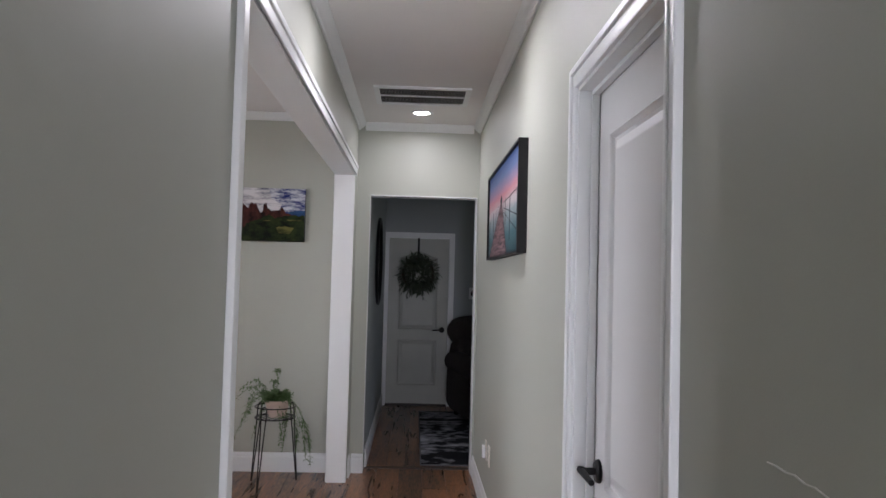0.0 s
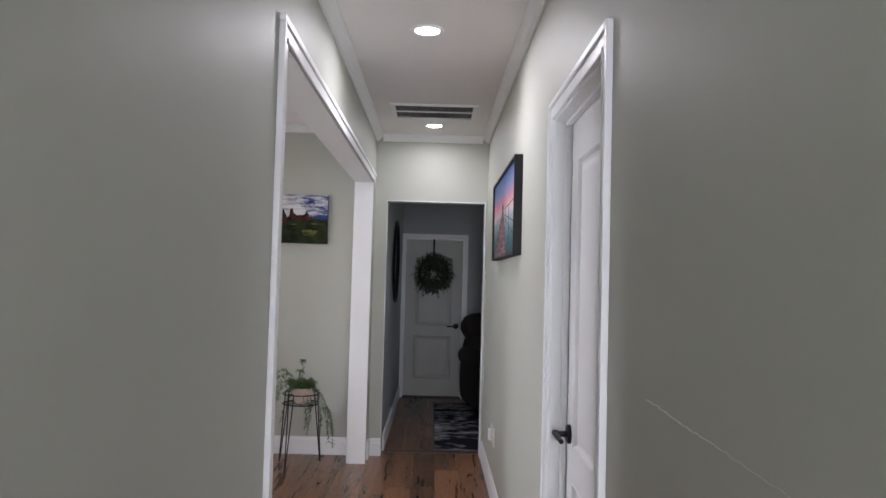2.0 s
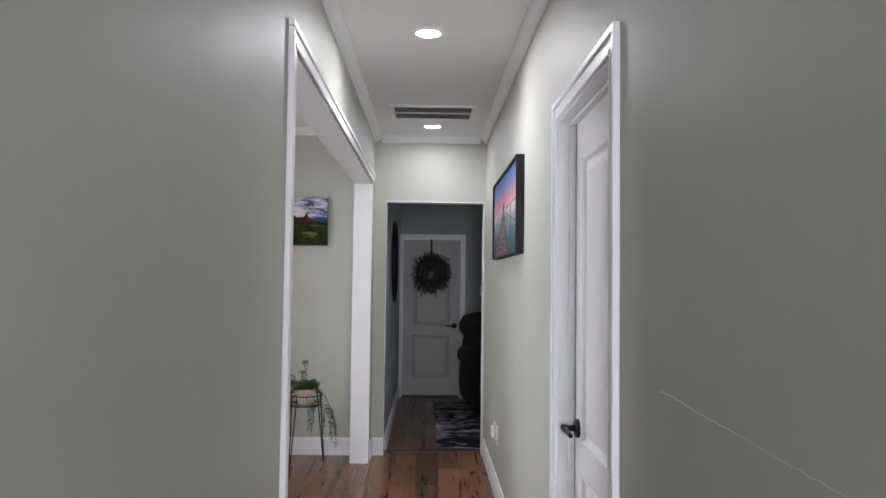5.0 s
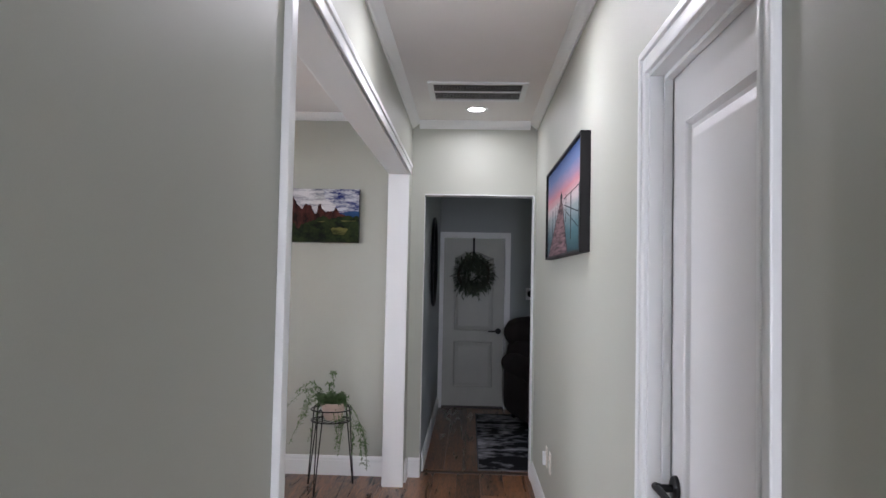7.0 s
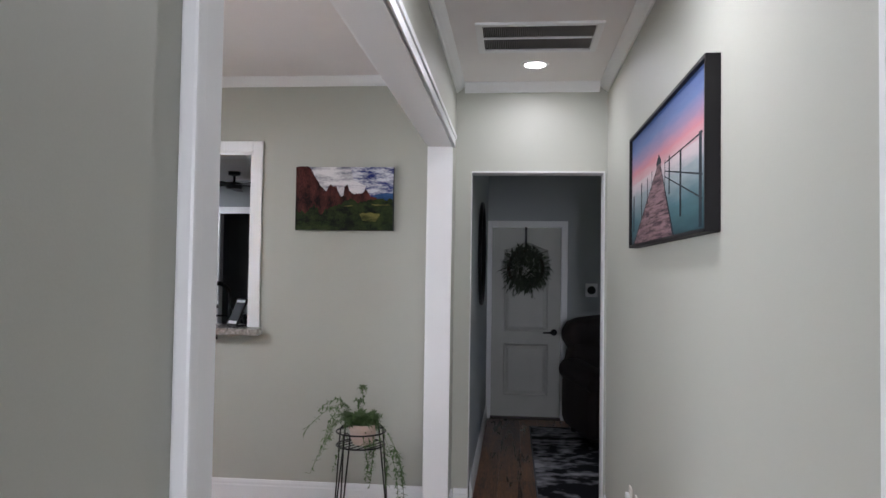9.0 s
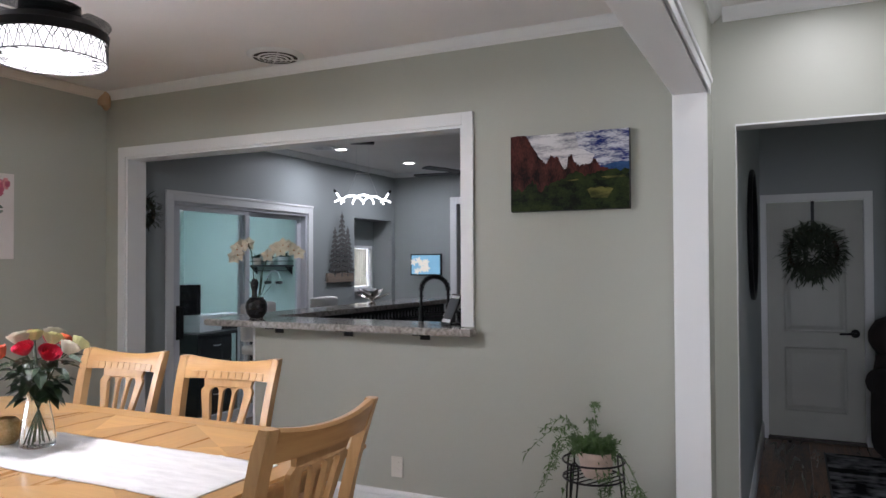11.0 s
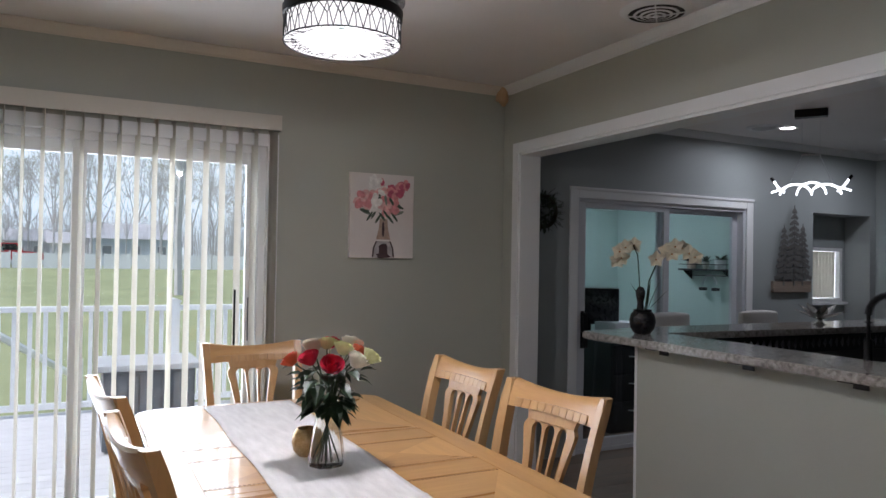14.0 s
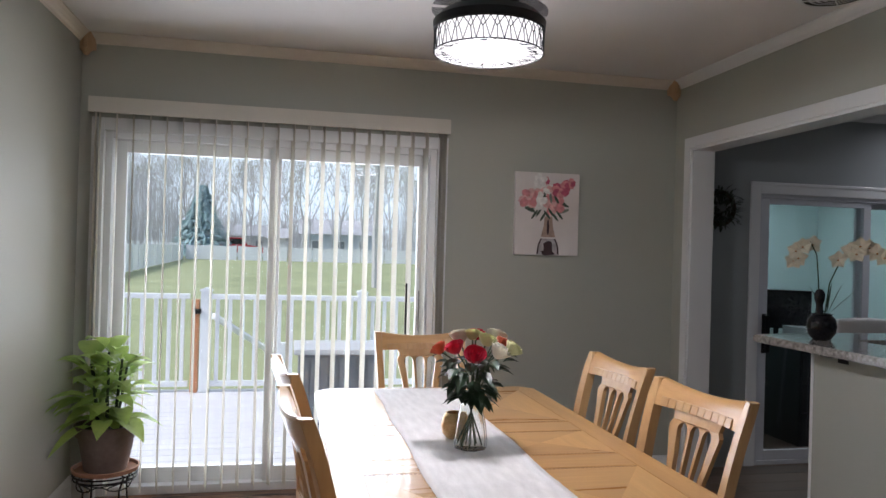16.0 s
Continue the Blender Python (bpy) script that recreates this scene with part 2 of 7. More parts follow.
WALL = material("sage_wall_paint", (0.434, 0.446, 0.392), rough=0.53, vary=0.02, scale=1.3, fine=260, bump=0.05)
KWALL = material("blue_grey_wall_paint", (0.32, 0.35, 0.35), rough=0.5, vary=0.03, scale=1.3, fine=260, bump=0.05)
FARWALL = material("slate_wall_paint", (0.34, 0.37, 0.38), rough=0.5, vary=0.03, scale=1.3, fine=260, bump=0.05)
MINT = material("mint_wall_paint", (0.58, 0.70, 0.67), rough=0.5, vary=0.02, scale=1.2, fine=260, bump=0.05)
CEILING = material("ceiling_paint", (0.80, 0.78, 0.77), rough=0.75, vary=0.02, scale=2, fine=220, bump=0.08)
TRIM = material("white_gloss_trim", (0.79, 0.805, 0.81), rough=0.36, vary=0.006, scale=3, fine=160, bump=0.0)
DOORPAINT = material("white_door_paint", (0.72, 0.72, 0.725), rough=0.4, vary=0.01, scale=4, fine=300, bump=0.015)
BLACK = material("black_metal", (0.012, 0.012, 0.013), rough=0.38, metal=0.6, vary=0.1, bump=0.02)
FLOORWOOD = wood("walnut_plank", (0.33, 0.155, 0.075), (0.02, 0.010, 0.006), "y", rough=0.27, scale=1.2, each=0.30, bump=0.12, grain=0.8)
fr = [n for n in FLOORWOOD.node_tree.nodes if n.bl_idname == "ShaderNodeValToRGB"][0]
fm = [n for n in FLOORWOOD.node_tree.nodes if n.bl_idname == "ShaderNodeMath"][1]
fsc = FLOORWOOD.node_tree.nodes.new("ShaderNodeMapRange")
fsc.inputs["From Min"].default_value, fsc.inputs["From Max"].default_value = 0.74, 1.36
FLOORWOOD.node_tree.links.new(fm.outputs[0], fsc.inputs["Value"])
FLOORWOOD.node_tree.links.new(fsc.outputs[0], fr.inputs["Fac"])
fr.color_ramp.elements[0].position, fr.color_ramp.elements[1].position = 0.08, 0.92
GREYFLOOR = wood("grey_brown_plank", (0.17, 0.12, 0.085), (0.05, 0.035, 0.025), "y", rough=0.35, scale=0.9, each=0.4)
UNDER = material("floor_gap", (0.08, 0.04, 0.024), rough=0.8)
MAPLE = wood("honey_maple", (0.64, 0.385, 0.16), (0.45, 0.235, 0.085), "x", rough=0.30, scale=0.6, each=0.12, coat=0.12, bump=0.02)
MAPLEV = wood("honey_maple_upright", (0.62, 0.39, 0.18), (0.45, 0.245, 0.095), "z", rough=0.3, scale=0.6, each=0.1, coat=0.2, bump=0.02)
PINE = wood("bare_pine", (0.60, 0.42, 0.26), (0.45, 0.28, 0.15), "z", rough=0.6, each=0.1)
LAMPGLOW = glow("lamp_diffuser", (1.0, 0.97, 0.92), 9.0)
PANE = pane_material("clear_pane")
STEEL = material("brushed_aluminium", (0.6, 0.62, 0.64), rough=0.35, metal=0.9, vary=0.05)
VINYL = material("white_vinyl", (0.80, 0.81, 0.82), rough=0.4, vary=0.02, scale=3)
PLATE = material("ivory_plastic_plate", (0.74, 0.71, 0.64), rough=0.4, vary=0.02)
DARK = material("dark_slot", (0.02, 0.02, 0.02), rough=0.8)

# ---- rooms ----
XL, XR, XLO = -0.454, 0.45, -0.584       # hall faces, and the dining side of the hall wall
XW, YN = -4.477, -3.664                  # dining: patio wall and near wall
XS = -4.617                              # kitchen: slider wall
YF = 2.795                               # far room: wall with the wreath door
XF = -0.353                              # far room: side wall, flush with the doorway
YK = 4.35                                # kitchen: far wall


def wall(name, axis, f0, f1, a0, a1, z0, z1, holes, mat, label=""):
    """A wall across axis from face f0 to f1, from a0 to a1 along it, with holes (a, b, zlo, zhi)."""
    cuts = sorted({a0, a1, *(h[0] for h in holes), *(h[1] for h in holes)})
    items = []
    for p, q in zip(cuts, cuts[1:]):
        spans, low = sorted((h[2], h[3]) for h in holes if h[0] <= p and h[1] >= q), z0
        for lo, hi in spans:
            if lo > low:
                items.append((p, q, low, lo))
            low = max(low, hi)
        if low < z1:
            items.append((p, q, low, z1))
    make = (lambda p, q, u, v: ((f0, p, u), (f1, q, v))) if axis == "x" else (lambda p, q, u, v: ((p, f0, u), (q, f1, v)))
    return structure(name, boxes([make(*i) for i in items]), mat, label, "wall")


CROWN = [(0, 0), (0.009, 0), (0.014, 0.009), (0.026, 0.016), (0.040, 0.030), (0.047, 0.040), (0.052, 0.046), (0.052, 0.055), (0, 0.055)]
BASE = [(0, 0), (0.015, 0), (0.015, 0.100), (0.011, 0.108), (0.011, 0.122), (0.006, 0.136), (0, 0.138)]


def crown(a, b, z, out, mat=None):
    return structure("crown_moulding", sweep(CROWN, (*a, z - 0.055), (*b, z - 0.055), (*out, 0)), mat or TRIM, "white painted crown moulding along the ceiling", "moulding")


def baseboard(a, b, out):
    return structure("baseboard", sweep(BASE, (*a, 0), (*b, 0), (*out, 0)), TRIM, "white painted baseboard with a stepped top", "baseboard")


# hall
HALL_DOOR = (-4.03, -3.28, 0, 1.985)
OPEN = (-3.525, -0.25, 0, 2.155)
wall("wall_hall_left", "x", XLO, XL, -8.4, 0.0, 0, 2.66, [OPEN], WALL)
wall("wall_hall_right", "x", XR, XR + 0.115, -8.4, 0.13, 0, 2.66, [HALL_DOOR], WALL)
wall("wall_hall_end", "y", 0.0, 0.06, XL, XR, 0, 2.66, [(XF, 0.434, 0, 2.03)], WALL)
# unseen end wall; its hole is cut for the added fill lamp
wall("wall_hall_back", "y", -8.5, -8.4, XLO, XR + 0.115, 0, 2.66, [(0.0, 0.43, 0.5, 2.2)], WALL)
structure("ceiling_hall", box((XL, -8.4, ZH), (XR, 0.0, ZH + 0.05)), CEILING, "flat painted hall ceiling", "ceiling")
crown((XR, -8.4), (XR, 0), ZH, (-1, 0))
crown((XL, -8.4), (XL, 0), ZH, (1, 0))
crown((XL + 0.05, 0), (XR - 0.05, 0), ZH, (0, -1))
baseboard((XR, -3.20), (XR, 0.0), (-1, 0))
baseboard((XR, -8.4), (XR, -4.125), (-1, 0))
baseboard((XL, -8.4), (XL, -3.60), (1, 0))
baseboard((XL, -0.15), (XL, -0.014), (1, 0))
baseboard((XL + 0.014, 0), (XF, 0), (0, -1))
baseboard((0.434, 0), (XR - 0.014, 0), (0, -1))
# white corner bead round the doorway at the hall's end
structure("trim", boxes([((XF, -0.004, 2.026), (0.434, 0.13, 2.034)), ((0.430, -0.004, 0), (0.437, 0.13, 2.026)), ((XF - 0.003, -0.004, 0.14), (XF + 0.001, 0.06, 2.026))]), TRIM, "thin white edge round the hall doorway", "trim")


# cased opening between hall and dining room
def casing_run(name, items, mat=TRIM, bevel=0.004):
    return structure(name, boxes(items, bevel), mat, "white gloss door casing", "casing")


OA, OB, OZ = OPEN[0], OPEN[1], OPEN[3]
structure("opening_lining", boxes([((XLO - 0.004, OA - 0.001, 0), (XL + 0.004, OA + 0.018, OZ)), ((XLO - 0.004, OB - 0.018, 0), (XL + 0.004, OB + 0.001, OZ)), ((XLO - 0.004, OA, OZ - 0.018), (XL + 0.004, OB, OZ + 0.001))], 0.002), TRIM, "white gloss lining of the wide cased opening", "casing")
for side, face in ((1, XL), (-1, XLO)):
    a, b, c = face, face + side * 0.012, face + side * 0.020
    casing_run("opening_casing", [((a, OA - 0.072, 0), (b, OA + 0.010, OZ - 0.0105)), ((a, OA - 0.0755, 0), (c, OA - 0.052, OZ + 0.0375))])
    casing_run("opening_casing", [((a, OA - 0.072, OZ - 0.010), (b, OB + 0.075, OZ + 0.055)), ((a, OA - 0.080, OZ + 0.038), (c, OB + 0.080, OZ + 0.062)), ((a, OA - 0.01, OZ - 0.010), (a + side * 0.016, OB + 0.01, OZ + 0.006))])
    if side < 0:
        casing_run("opening_casing", [((a, OB - 0.010, 0), (b, OB + 0.075, OZ + 0.055))])

# dining room
PASS = (-4.272, -1.716, 0, 2.150)
KNEE_X, BAR_Z = -3.14, 1.022
wall("wall_dining_kitchen", "y", 0.0, 0.065, XW, XLO, 0, 2.68, [PASS], WALL)
structure("wall_knee", boxes([((KNEE_X, 0.0, 0), (PASS[1], 0.065, BAR_Z))]), WALL, "sage painted half wall under the bar", "wall")
structure("trim", box((KNEE_X - 0.018, -0.004, 0), (KNEE_X + 0.0, 0.134, BAR_Z), 0.003), TRIM, "white end board of the half wall", "trim")
PATIO = (-3.545, -1.605, 0.0, 2.09)
wall("wall_patio", "x", XW - 0.14, XW, YN - 0.15, 0.065, 0, 2.68, [PATIO], WALL)
wall("wall_dining_near", "y", YN - 0.1, YN, XW, XLO, 0, 2.68, [], WALL)
structure("ceiling_dining", box((XW, YN, ZD), (XLO, 0.0, ZD + 0.05)), CEILING, "flat painted dining room ceiling", "ceiling")
CREAM = material("primed_moulding", (0.72, 0.66, 0.58), rough=0.5, vary=0.03)
crown((XW, 0), (XLO, 0), ZD, (0, -1))
crown((XW, YN), (XW, 0), ZD, (1, 0), CREAM)
crown((XW, YN), (XLO, YN), ZD, (0, 1), CREAM)
crown((XLO, YN), (XLO, 0), ZD, (-1, 0))
baseboard((KNEE_X, 0), (XLO, 0), (0, -1))
baseboard((XW + 0.014, 0), (-4.345, 0), (0, -1))
baseboard((XW, YN), (XW, -3.60), (1, 0))
baseboard((XW, -1.56), (XW, 0), (1, 0))
baseboard((XW + 0.014, YN), (XLO, YN), (0, 1))
baseboard((XLO, YN), (XLO, -3.59), (-1, 0))
structure("trim", boxes([((PASS[0] - 0.068, -0.018, 0), (PASS[0], 0.0, PASS[3] + 0.068)), ((PASS[1], -0.018, 1.066), (PASS[1] + 0.062, 0.0, PASS[3] + 0.068)), ((PASS[0], -0.018, PASS[3]), (PASS[1], 0.0, PASS[3] + 0.068))], 0.003), TRIM, "flat white casing round the kitchen pass-through", "casing")
structure("opening_lining", boxes([((PASS[0] - 0.001, -0.006, 0), (PASS[0] + 0.016, 0.15, PASS[3])), ((PASS[1] - 0.016, -0.006, 1.066), (PASS[1] + 0.001, 0.15, PASS[3])), ((PASS[0], -0.006, PASS[3] - 0.016), (PASS[1], 0.15, PASS[3] + 0.001))], 0.002), TRIM, "white lining of the pass-through opening", "casing")
# unpainted corner blocks under the ceiling
for cx, cy, sx, sy in ((XW, 0.0, 1, -1), (XW, YN, 1, 1)):
    block = slab([(0, 0), (0.045 * sx, 0), (0.075 * sx, 0.03 * sy), (0.075 * sx, 0.045 * sy), (0.03 * sx, 0.075 * sy), (0, 0.075 * sy)], "z", 0.0, 0.095, bevel=0.004)
    lathe([(0.0, -0.035), (0.014, -0.03), (0.02, -0.018), (0.03, -0.008), (0.034, 0.0)], 14, (0.03 * sx, 0.03 * sy, 0), block)
    bmesh.ops.translate(block, verts=block.verts, vec=(cx, cy, ZD - 0.096))
    structure("trim", block, PINE, "bare pine corner block with a turned drop", "moulding")

# kitchen
wall("wall_kitchen_south", "y", 0.065, 0.13, XS, XF - 0.1, 0, 2.68, [PASS], KWALL)
structure("wall_knee", box((KNEE_X, 0.065, 0), (PASS[1], 0.13, BAR_Z)), KWALL, "kitchen side of the half wall", "wall")
KSL = (0.735, 2.545, 0.0, 1.925)
ALC = (3.42, YK - 0.08, 0.0, 1.93)
wall("wall_kitchen_slider", "x", XS - 0.13, XS, 0.13, YK, 0, 2.68, [KSL, ALC], KWALL)
wall("wall_alcove", "x", -4.98, -4.88, 3.2, YK, 0, 2.68, [(3.74, 4.22, 1.09, 1.62)], KWALL)
wall("wall_kitchen_far", "y", YK, YK + 0.1, -5.0, XF - 0.1, 0, 2.68, [(-3.76, -2.9, 0, 2.12)], KWALL)
structure("wall_alcove_side", boxes([((-4.88, 3.2, 0), (XS - 0.13, 3.42, 2.68)), ((-4.88, YK - 0.08, 0), (XS - 0.13, YK, 2.68)), ((-4.88, 3.42, 1.93), (XS - 0.131, YK - 0.08, 2.0))]), KWALL, "painted sides of the window nook", "wall")
wall("wall_kitchen_east", "x", XF - 0.1, XF, 0.06, YK, 0, 2.68, [], FARWALL)
structure("wall_hall_end_back", box((XF - 0.1, 0.06, 0), (XF, 0.13, 2.68)), FARWALL, "painted wall end beside the doorway", "wall")
structure("ceiling_kitchen", box((-5.0, 0.066, ZK), (XF - 0.1, YK, ZK + 0.05)), CEILING, "flat painted kitchen ceiling", "ceiling")
crown((XS, 0.13), (XS, YK), ZK, (1, 0))
crown((XS, YK), (XF - 0.1, YK), ZK, (0, -1))
wall("wall_beyond_kitchen", "y", YK + 1.6, YK + 1.7, -5.0, -1.8, 0, 2.68, [], FARWALL)
wall("wall_beyond_kitchen_side", "x", -2.2, -2.1, YK + 0.1, YK + 1.6, 0, 2.68, [], FARWALL)
wall("wall_beyond_kitchen_side", "x", -5.0, -4.9, YK + 0.1, YK + 1.6, 0, 2.68, [], FARWALL)

# office behind the slider
wall("wall_office_back", "x", -6.95, -6.85, 0.1, 3.2, 0, 2.5, [], MINT)
wall("wall_office_north", "y", 3.05, 3.15, -6.85, -4.98, 0, 2.5, [], MINT)
wall("wall_office_south", "y", 0.1, 0.2, -6.85, -4.747, 0, 2.5, [], MINT)
wall("wall_office_east", "x", -4.80, -4.748, 0.2, 3.05, 0, 2.5, [KSL], MINT)
structure("ceiling_office", box((-6.95, 0.1, 2.42), (XS - 0.05, 3.2, 2.47)), CEILING, "flat painted office ceiling", "ceiling")

# far room with the wreath door
FDOOR = (-0.311, 0.371, 0, 1.885)
wall("wall_far", "y", YF, YF + 0.11, XF - 0.1, 3.6, 0, 2.68, [FDOOR], FARWALL)
wall("wall_far_south", "y", 0.06, 0.13, XR - 0.016, 3.6, 0, 2.68, [], FARWALL)
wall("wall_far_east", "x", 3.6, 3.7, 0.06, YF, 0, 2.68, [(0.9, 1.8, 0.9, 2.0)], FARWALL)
structure("ceiling_far", box((XF, 0.06, 2.50), (3.6, YF, 2.55)), CEILING, "flat painted ceiling of the far room", "ceiling")
structure("baseboard", sweep(BASE, (XF, 0.135, 0), (XF, YF, 0), (1, 0, 0)), TRIM, "white painted baseboard with a stepped top", "baseboard")
baseboard((0.435, YF), (3.6, YF), (0, -1))

# room behind the hall door, closed off
structure("wall_side_room", boxes([((1.5, -4.4, 0), (1.6, -2.6, 2.5)), ((XR + 0.115, -4.5, 0), (1.6, -4.4, 2.5)), ((XR + 0.115, -2.6, 0), (1.6, -2.5, 2.5))]), WALL, "plain painted walls of a side room", "wall")

# ground slab under the planks
structure("floor", box((-5.05, -8.5, -0.06), (3.7, 6.1, -0.012)), UNDER, "dark underfloor below the planks", "floor")
structure("floor_office", box((-6.95, 0.1, -0.06), (-4.75, 3.2, 0.0)), material("office_floor", (0.10, 0.07, 0.05), rough=0.4, second=(0.16, 0.11, 0.08), scale=5), "dark wood office floor", "floor")
# two unseen ceilings, added to block sky light from the rooms below
structure("ceiling_beyond", box((-5.0, YK + 0.1, 2.5), (-2.1, YK + 1.7, 2.55)), CEILING, "unseen flat ceiling beyond the kitchen, keeps sky light out", "ceiling")
structure("ceiling_side_room", box((XR + 0.115, -4.5, 2.5), (1.6, -2.5, 2.55)), CEILING, "unseen flat ceiling of a side room, keeps sky light out", "ceiling")

# ---- hall ----
def recessed_lamp(x, y, z, group):
    lamp = thing("recessed_lamp", "round white recessed ceiling lamp, lit", "ceiling lamp", (x, y, z), group=group)
    part("trim_ring", lathe([(0.056, -0.003), (0.060, -0.007), (0.074, -0.006), (0.078, -0.001), (0.078, 0.0)], 28), TRIM, lamp, smooth=True)
    part("diffuser", lathe([(0.0, -0.004), (0.050, -0.004), (0.057, -0.002)], 28), LAMPGLOW, lamp, "glowing white diffuser")
    return lamp


for lx, ly in HALL_LAMPS_AND_FILL[:2]:
    recessed_lamp(lx, ly, ZH, "recessed lamps in the hall")

vent = thing("return_air_grille", "white framed ceiling return grille with dark slats", "vent", (0.006, -0.86, ZH))
part("frame", boxes([((-0.295, -0.215, -0.012), (-0.262, 0.215, 0)), ((0.262, -0.215, -0.012), (0.295, 0.215, 0)), ((-0.262, -0.215, -0.012), (0.262, -0.180, 0)), ((-0.262, 0.180, -0.012), (0.262, 0.215, 0)), ((-0.262, -0.006, -0.010), (0.262, 0.006, 0))], 0.003), TRIM, vent)
part("backing", box((-0.262, -0.180, -0.0012), (0.262, 0.180, -0.0006)), DARK, vent, "dark duct behind the slats")
GRILLE = material("grey_grille", (0.26, 0.25, 0.25), rough=0.5)
for k in range(58):
    gx = -0.257 + k * 0.009
    part("slat", box((gx, -0.179, -0.008), (gx + 0.0022, 0.179, -0.0015)), GRILLE, vent)


def panel_door(thing_ob, w, h, t, mat, arched=True):
    """A moulded two-panel door leaf in the x-z plane, front towards -y, with sunk grooves round raised fields."""
    m, mid, sink, rise = 0.115, h * 0.415, 0.011, 0.07
    spans = ((0.20, mid - 0.055, False), (mid + 0.055, h - 0.14, arched))

    def outline(z0, z1, arch, d):
        pts = [(m + d, z0 + d), (w - m - d, z0 + d)]
        if not arch:
            return pts + [(w - m - d, z1 - d), (m + d, z1 - d)]
        for k in range(13):
            u = 1 - k / 6
            pts.append((w / 2 + u * (w / 2 - m - d), z1 - d - rise * (0.5 - 0.5 * math.cos(math.pi * u))))
        return pts

    top = outline(*spans[1], 0)[2:]
    bm = box((0, sink, 0), (w, t, h))
    for a, b in (((0, 0, 0), (m, sink, h)), ((w - m, 0, 0), (w, sink, h)), ((m, 0, 0), (w - m, sink, spans[0][0])), ((m, 0, spans[0][1]), (w - m, sink, spans[1][0]))):
        add_box(bm, a, b)
    slab([(w - m, h), (m, h)] + top[::-1], "y", 0, sink, bm)
    part("leaf", bm, mat, thing_ob)
    for z0, z1, arch in spans:
        bm = bmesh.new()
        rings = [[bm.verts.new((x, y, z)) for x, z in outline(z0, z1, arch, d)] for d, y in ((0.0, 0.0), (0.004, -0.003), (0.010, 0.001), (0.016, sink - 0.002), (0.026, sink - 0.001), (0.052, 0.002), (0.056, 0.0015))]
        for a, b in zip(rings, rings[1:]):
            for k in range(len(a)):
                bm.faces.new((a[k], a[(k + 1) % len(a)], b[(k + 1) % len(a)], b[k]))
        bm.faces.new(rings[-1])
        part("panel", bm, mat, thing_ob)


def lever(parent, at, turn, length=0.11):
    """A black lever handle; the rose faces the turned -y."""
    m = pose(*at, 0, 0, turn)
    bm = lathe([(0.0, 0.012), (0.026, 0.012), (0.031, 0.008), (0.032, 0.0)], 20)
    bmesh.ops.transform(bm, matrix=m @ pose(0, 0, 0, 90), verts=bm.verts)
    rose = part("handle_rose", bm, BLACK, parent, "round black rose", smooth=True)
    bm = tube([(0, 0, 0), (0, -0.045, 0)], 0.010, 10)
    tube([(0, -0.045, 0.002), (-0.02, -0.048, 0.0), (-length, -0.046, -0.004)], [0.011, 0.010, 0.008], 10, bm)
    bmesh.ops.transform(bm, matrix=m, verts=bm.verts)
    part("handle_lever", bm, BLACK, parent, "black lever", smooth=True)
    return rose


hd = HALL_DOOR
hall_door = thing("door_1", "white two-panel interior door with a black lever, closed", "door", (0.506, hd[1] - 0.017, 0.006), -90)
hall_door["kind"] = "structure"
panel_door(hall_door, hd[1] - hd[0] - 0.034, hd[3] - 0.024, 0.035, DOORPAINT, False)
lever(hall_door, (0.058, -0.0005, 0.905), 0, -0.10)
structure("door_jamb", boxes([((0.446, hd[1] - 0.014, 0), (XR + 0.117, hd[1] + 0.002, hd[3] - 0.014)), ((0.446, hd[0] - 0.002, 0), (XR + 0.117, hd[0] + 0.014, hd[3] - 0.014)), ((0.446, hd[0] - 0.002, hd[3] - 0.014), (XR + 0.117, hd[1] + 0.002, hd[3] + 0.002))], 0.0012), TRIM, "white door jamb", "jamb")
structure("door_stop", boxes([((0.482, hd[1] - 0.026, 0), (0.503, hd[1] - 0.0145, hd[3] - 0.027)), ((0.482, hd[0] + 0.0145, 0), (0.503, hd[0] + 0.026, hd[3] - 0.027)), ((0.482, hd[0] + 0.0145, hd[3] - 0.027), (0.503, hd[1] - 0.0145, hd[3] - 0.0145))], 0.0012), TRIM, "white door stop", "jamb")


def door_casing(face, side, a, b, z, w=0.062):
    """Stepped casing round a door in a wall across x."""
    f, g = face + side * 0.011, face + side * 0.019
    casing_run("door_casing", [((face, a - w + 0.003, 0), (f, a + 0.0, z + w - 0.003)), ((face, a - w, 0), (g, a - w + 0.02, z + w)), ((face, a - 0.014, 0), (face + side * 0.015, a + 0.003, z))])
    casing_run("door_casing", [((face, b, 0), (f, b + w - 0.003, z + w - 0.003)), ((face, b + w - 0.02, 0), (g, b + w, z + w)), ((face, b - 0.003, 0), (face + side * 0.015, b + 0.014, z))])
    casing_run("door_casing", [((face, a, z), (f, b, z + w - 0.003)), ((face, a - w + 0.02, z + w - 0.02), (g, b + w - 0.02, z + w + 0.001)), ((face, a, z - 0.003), (face + side * 0.015, b, z + 0.014))])


door_casing(XR, -1, hd[0], hd[1], hd[3])


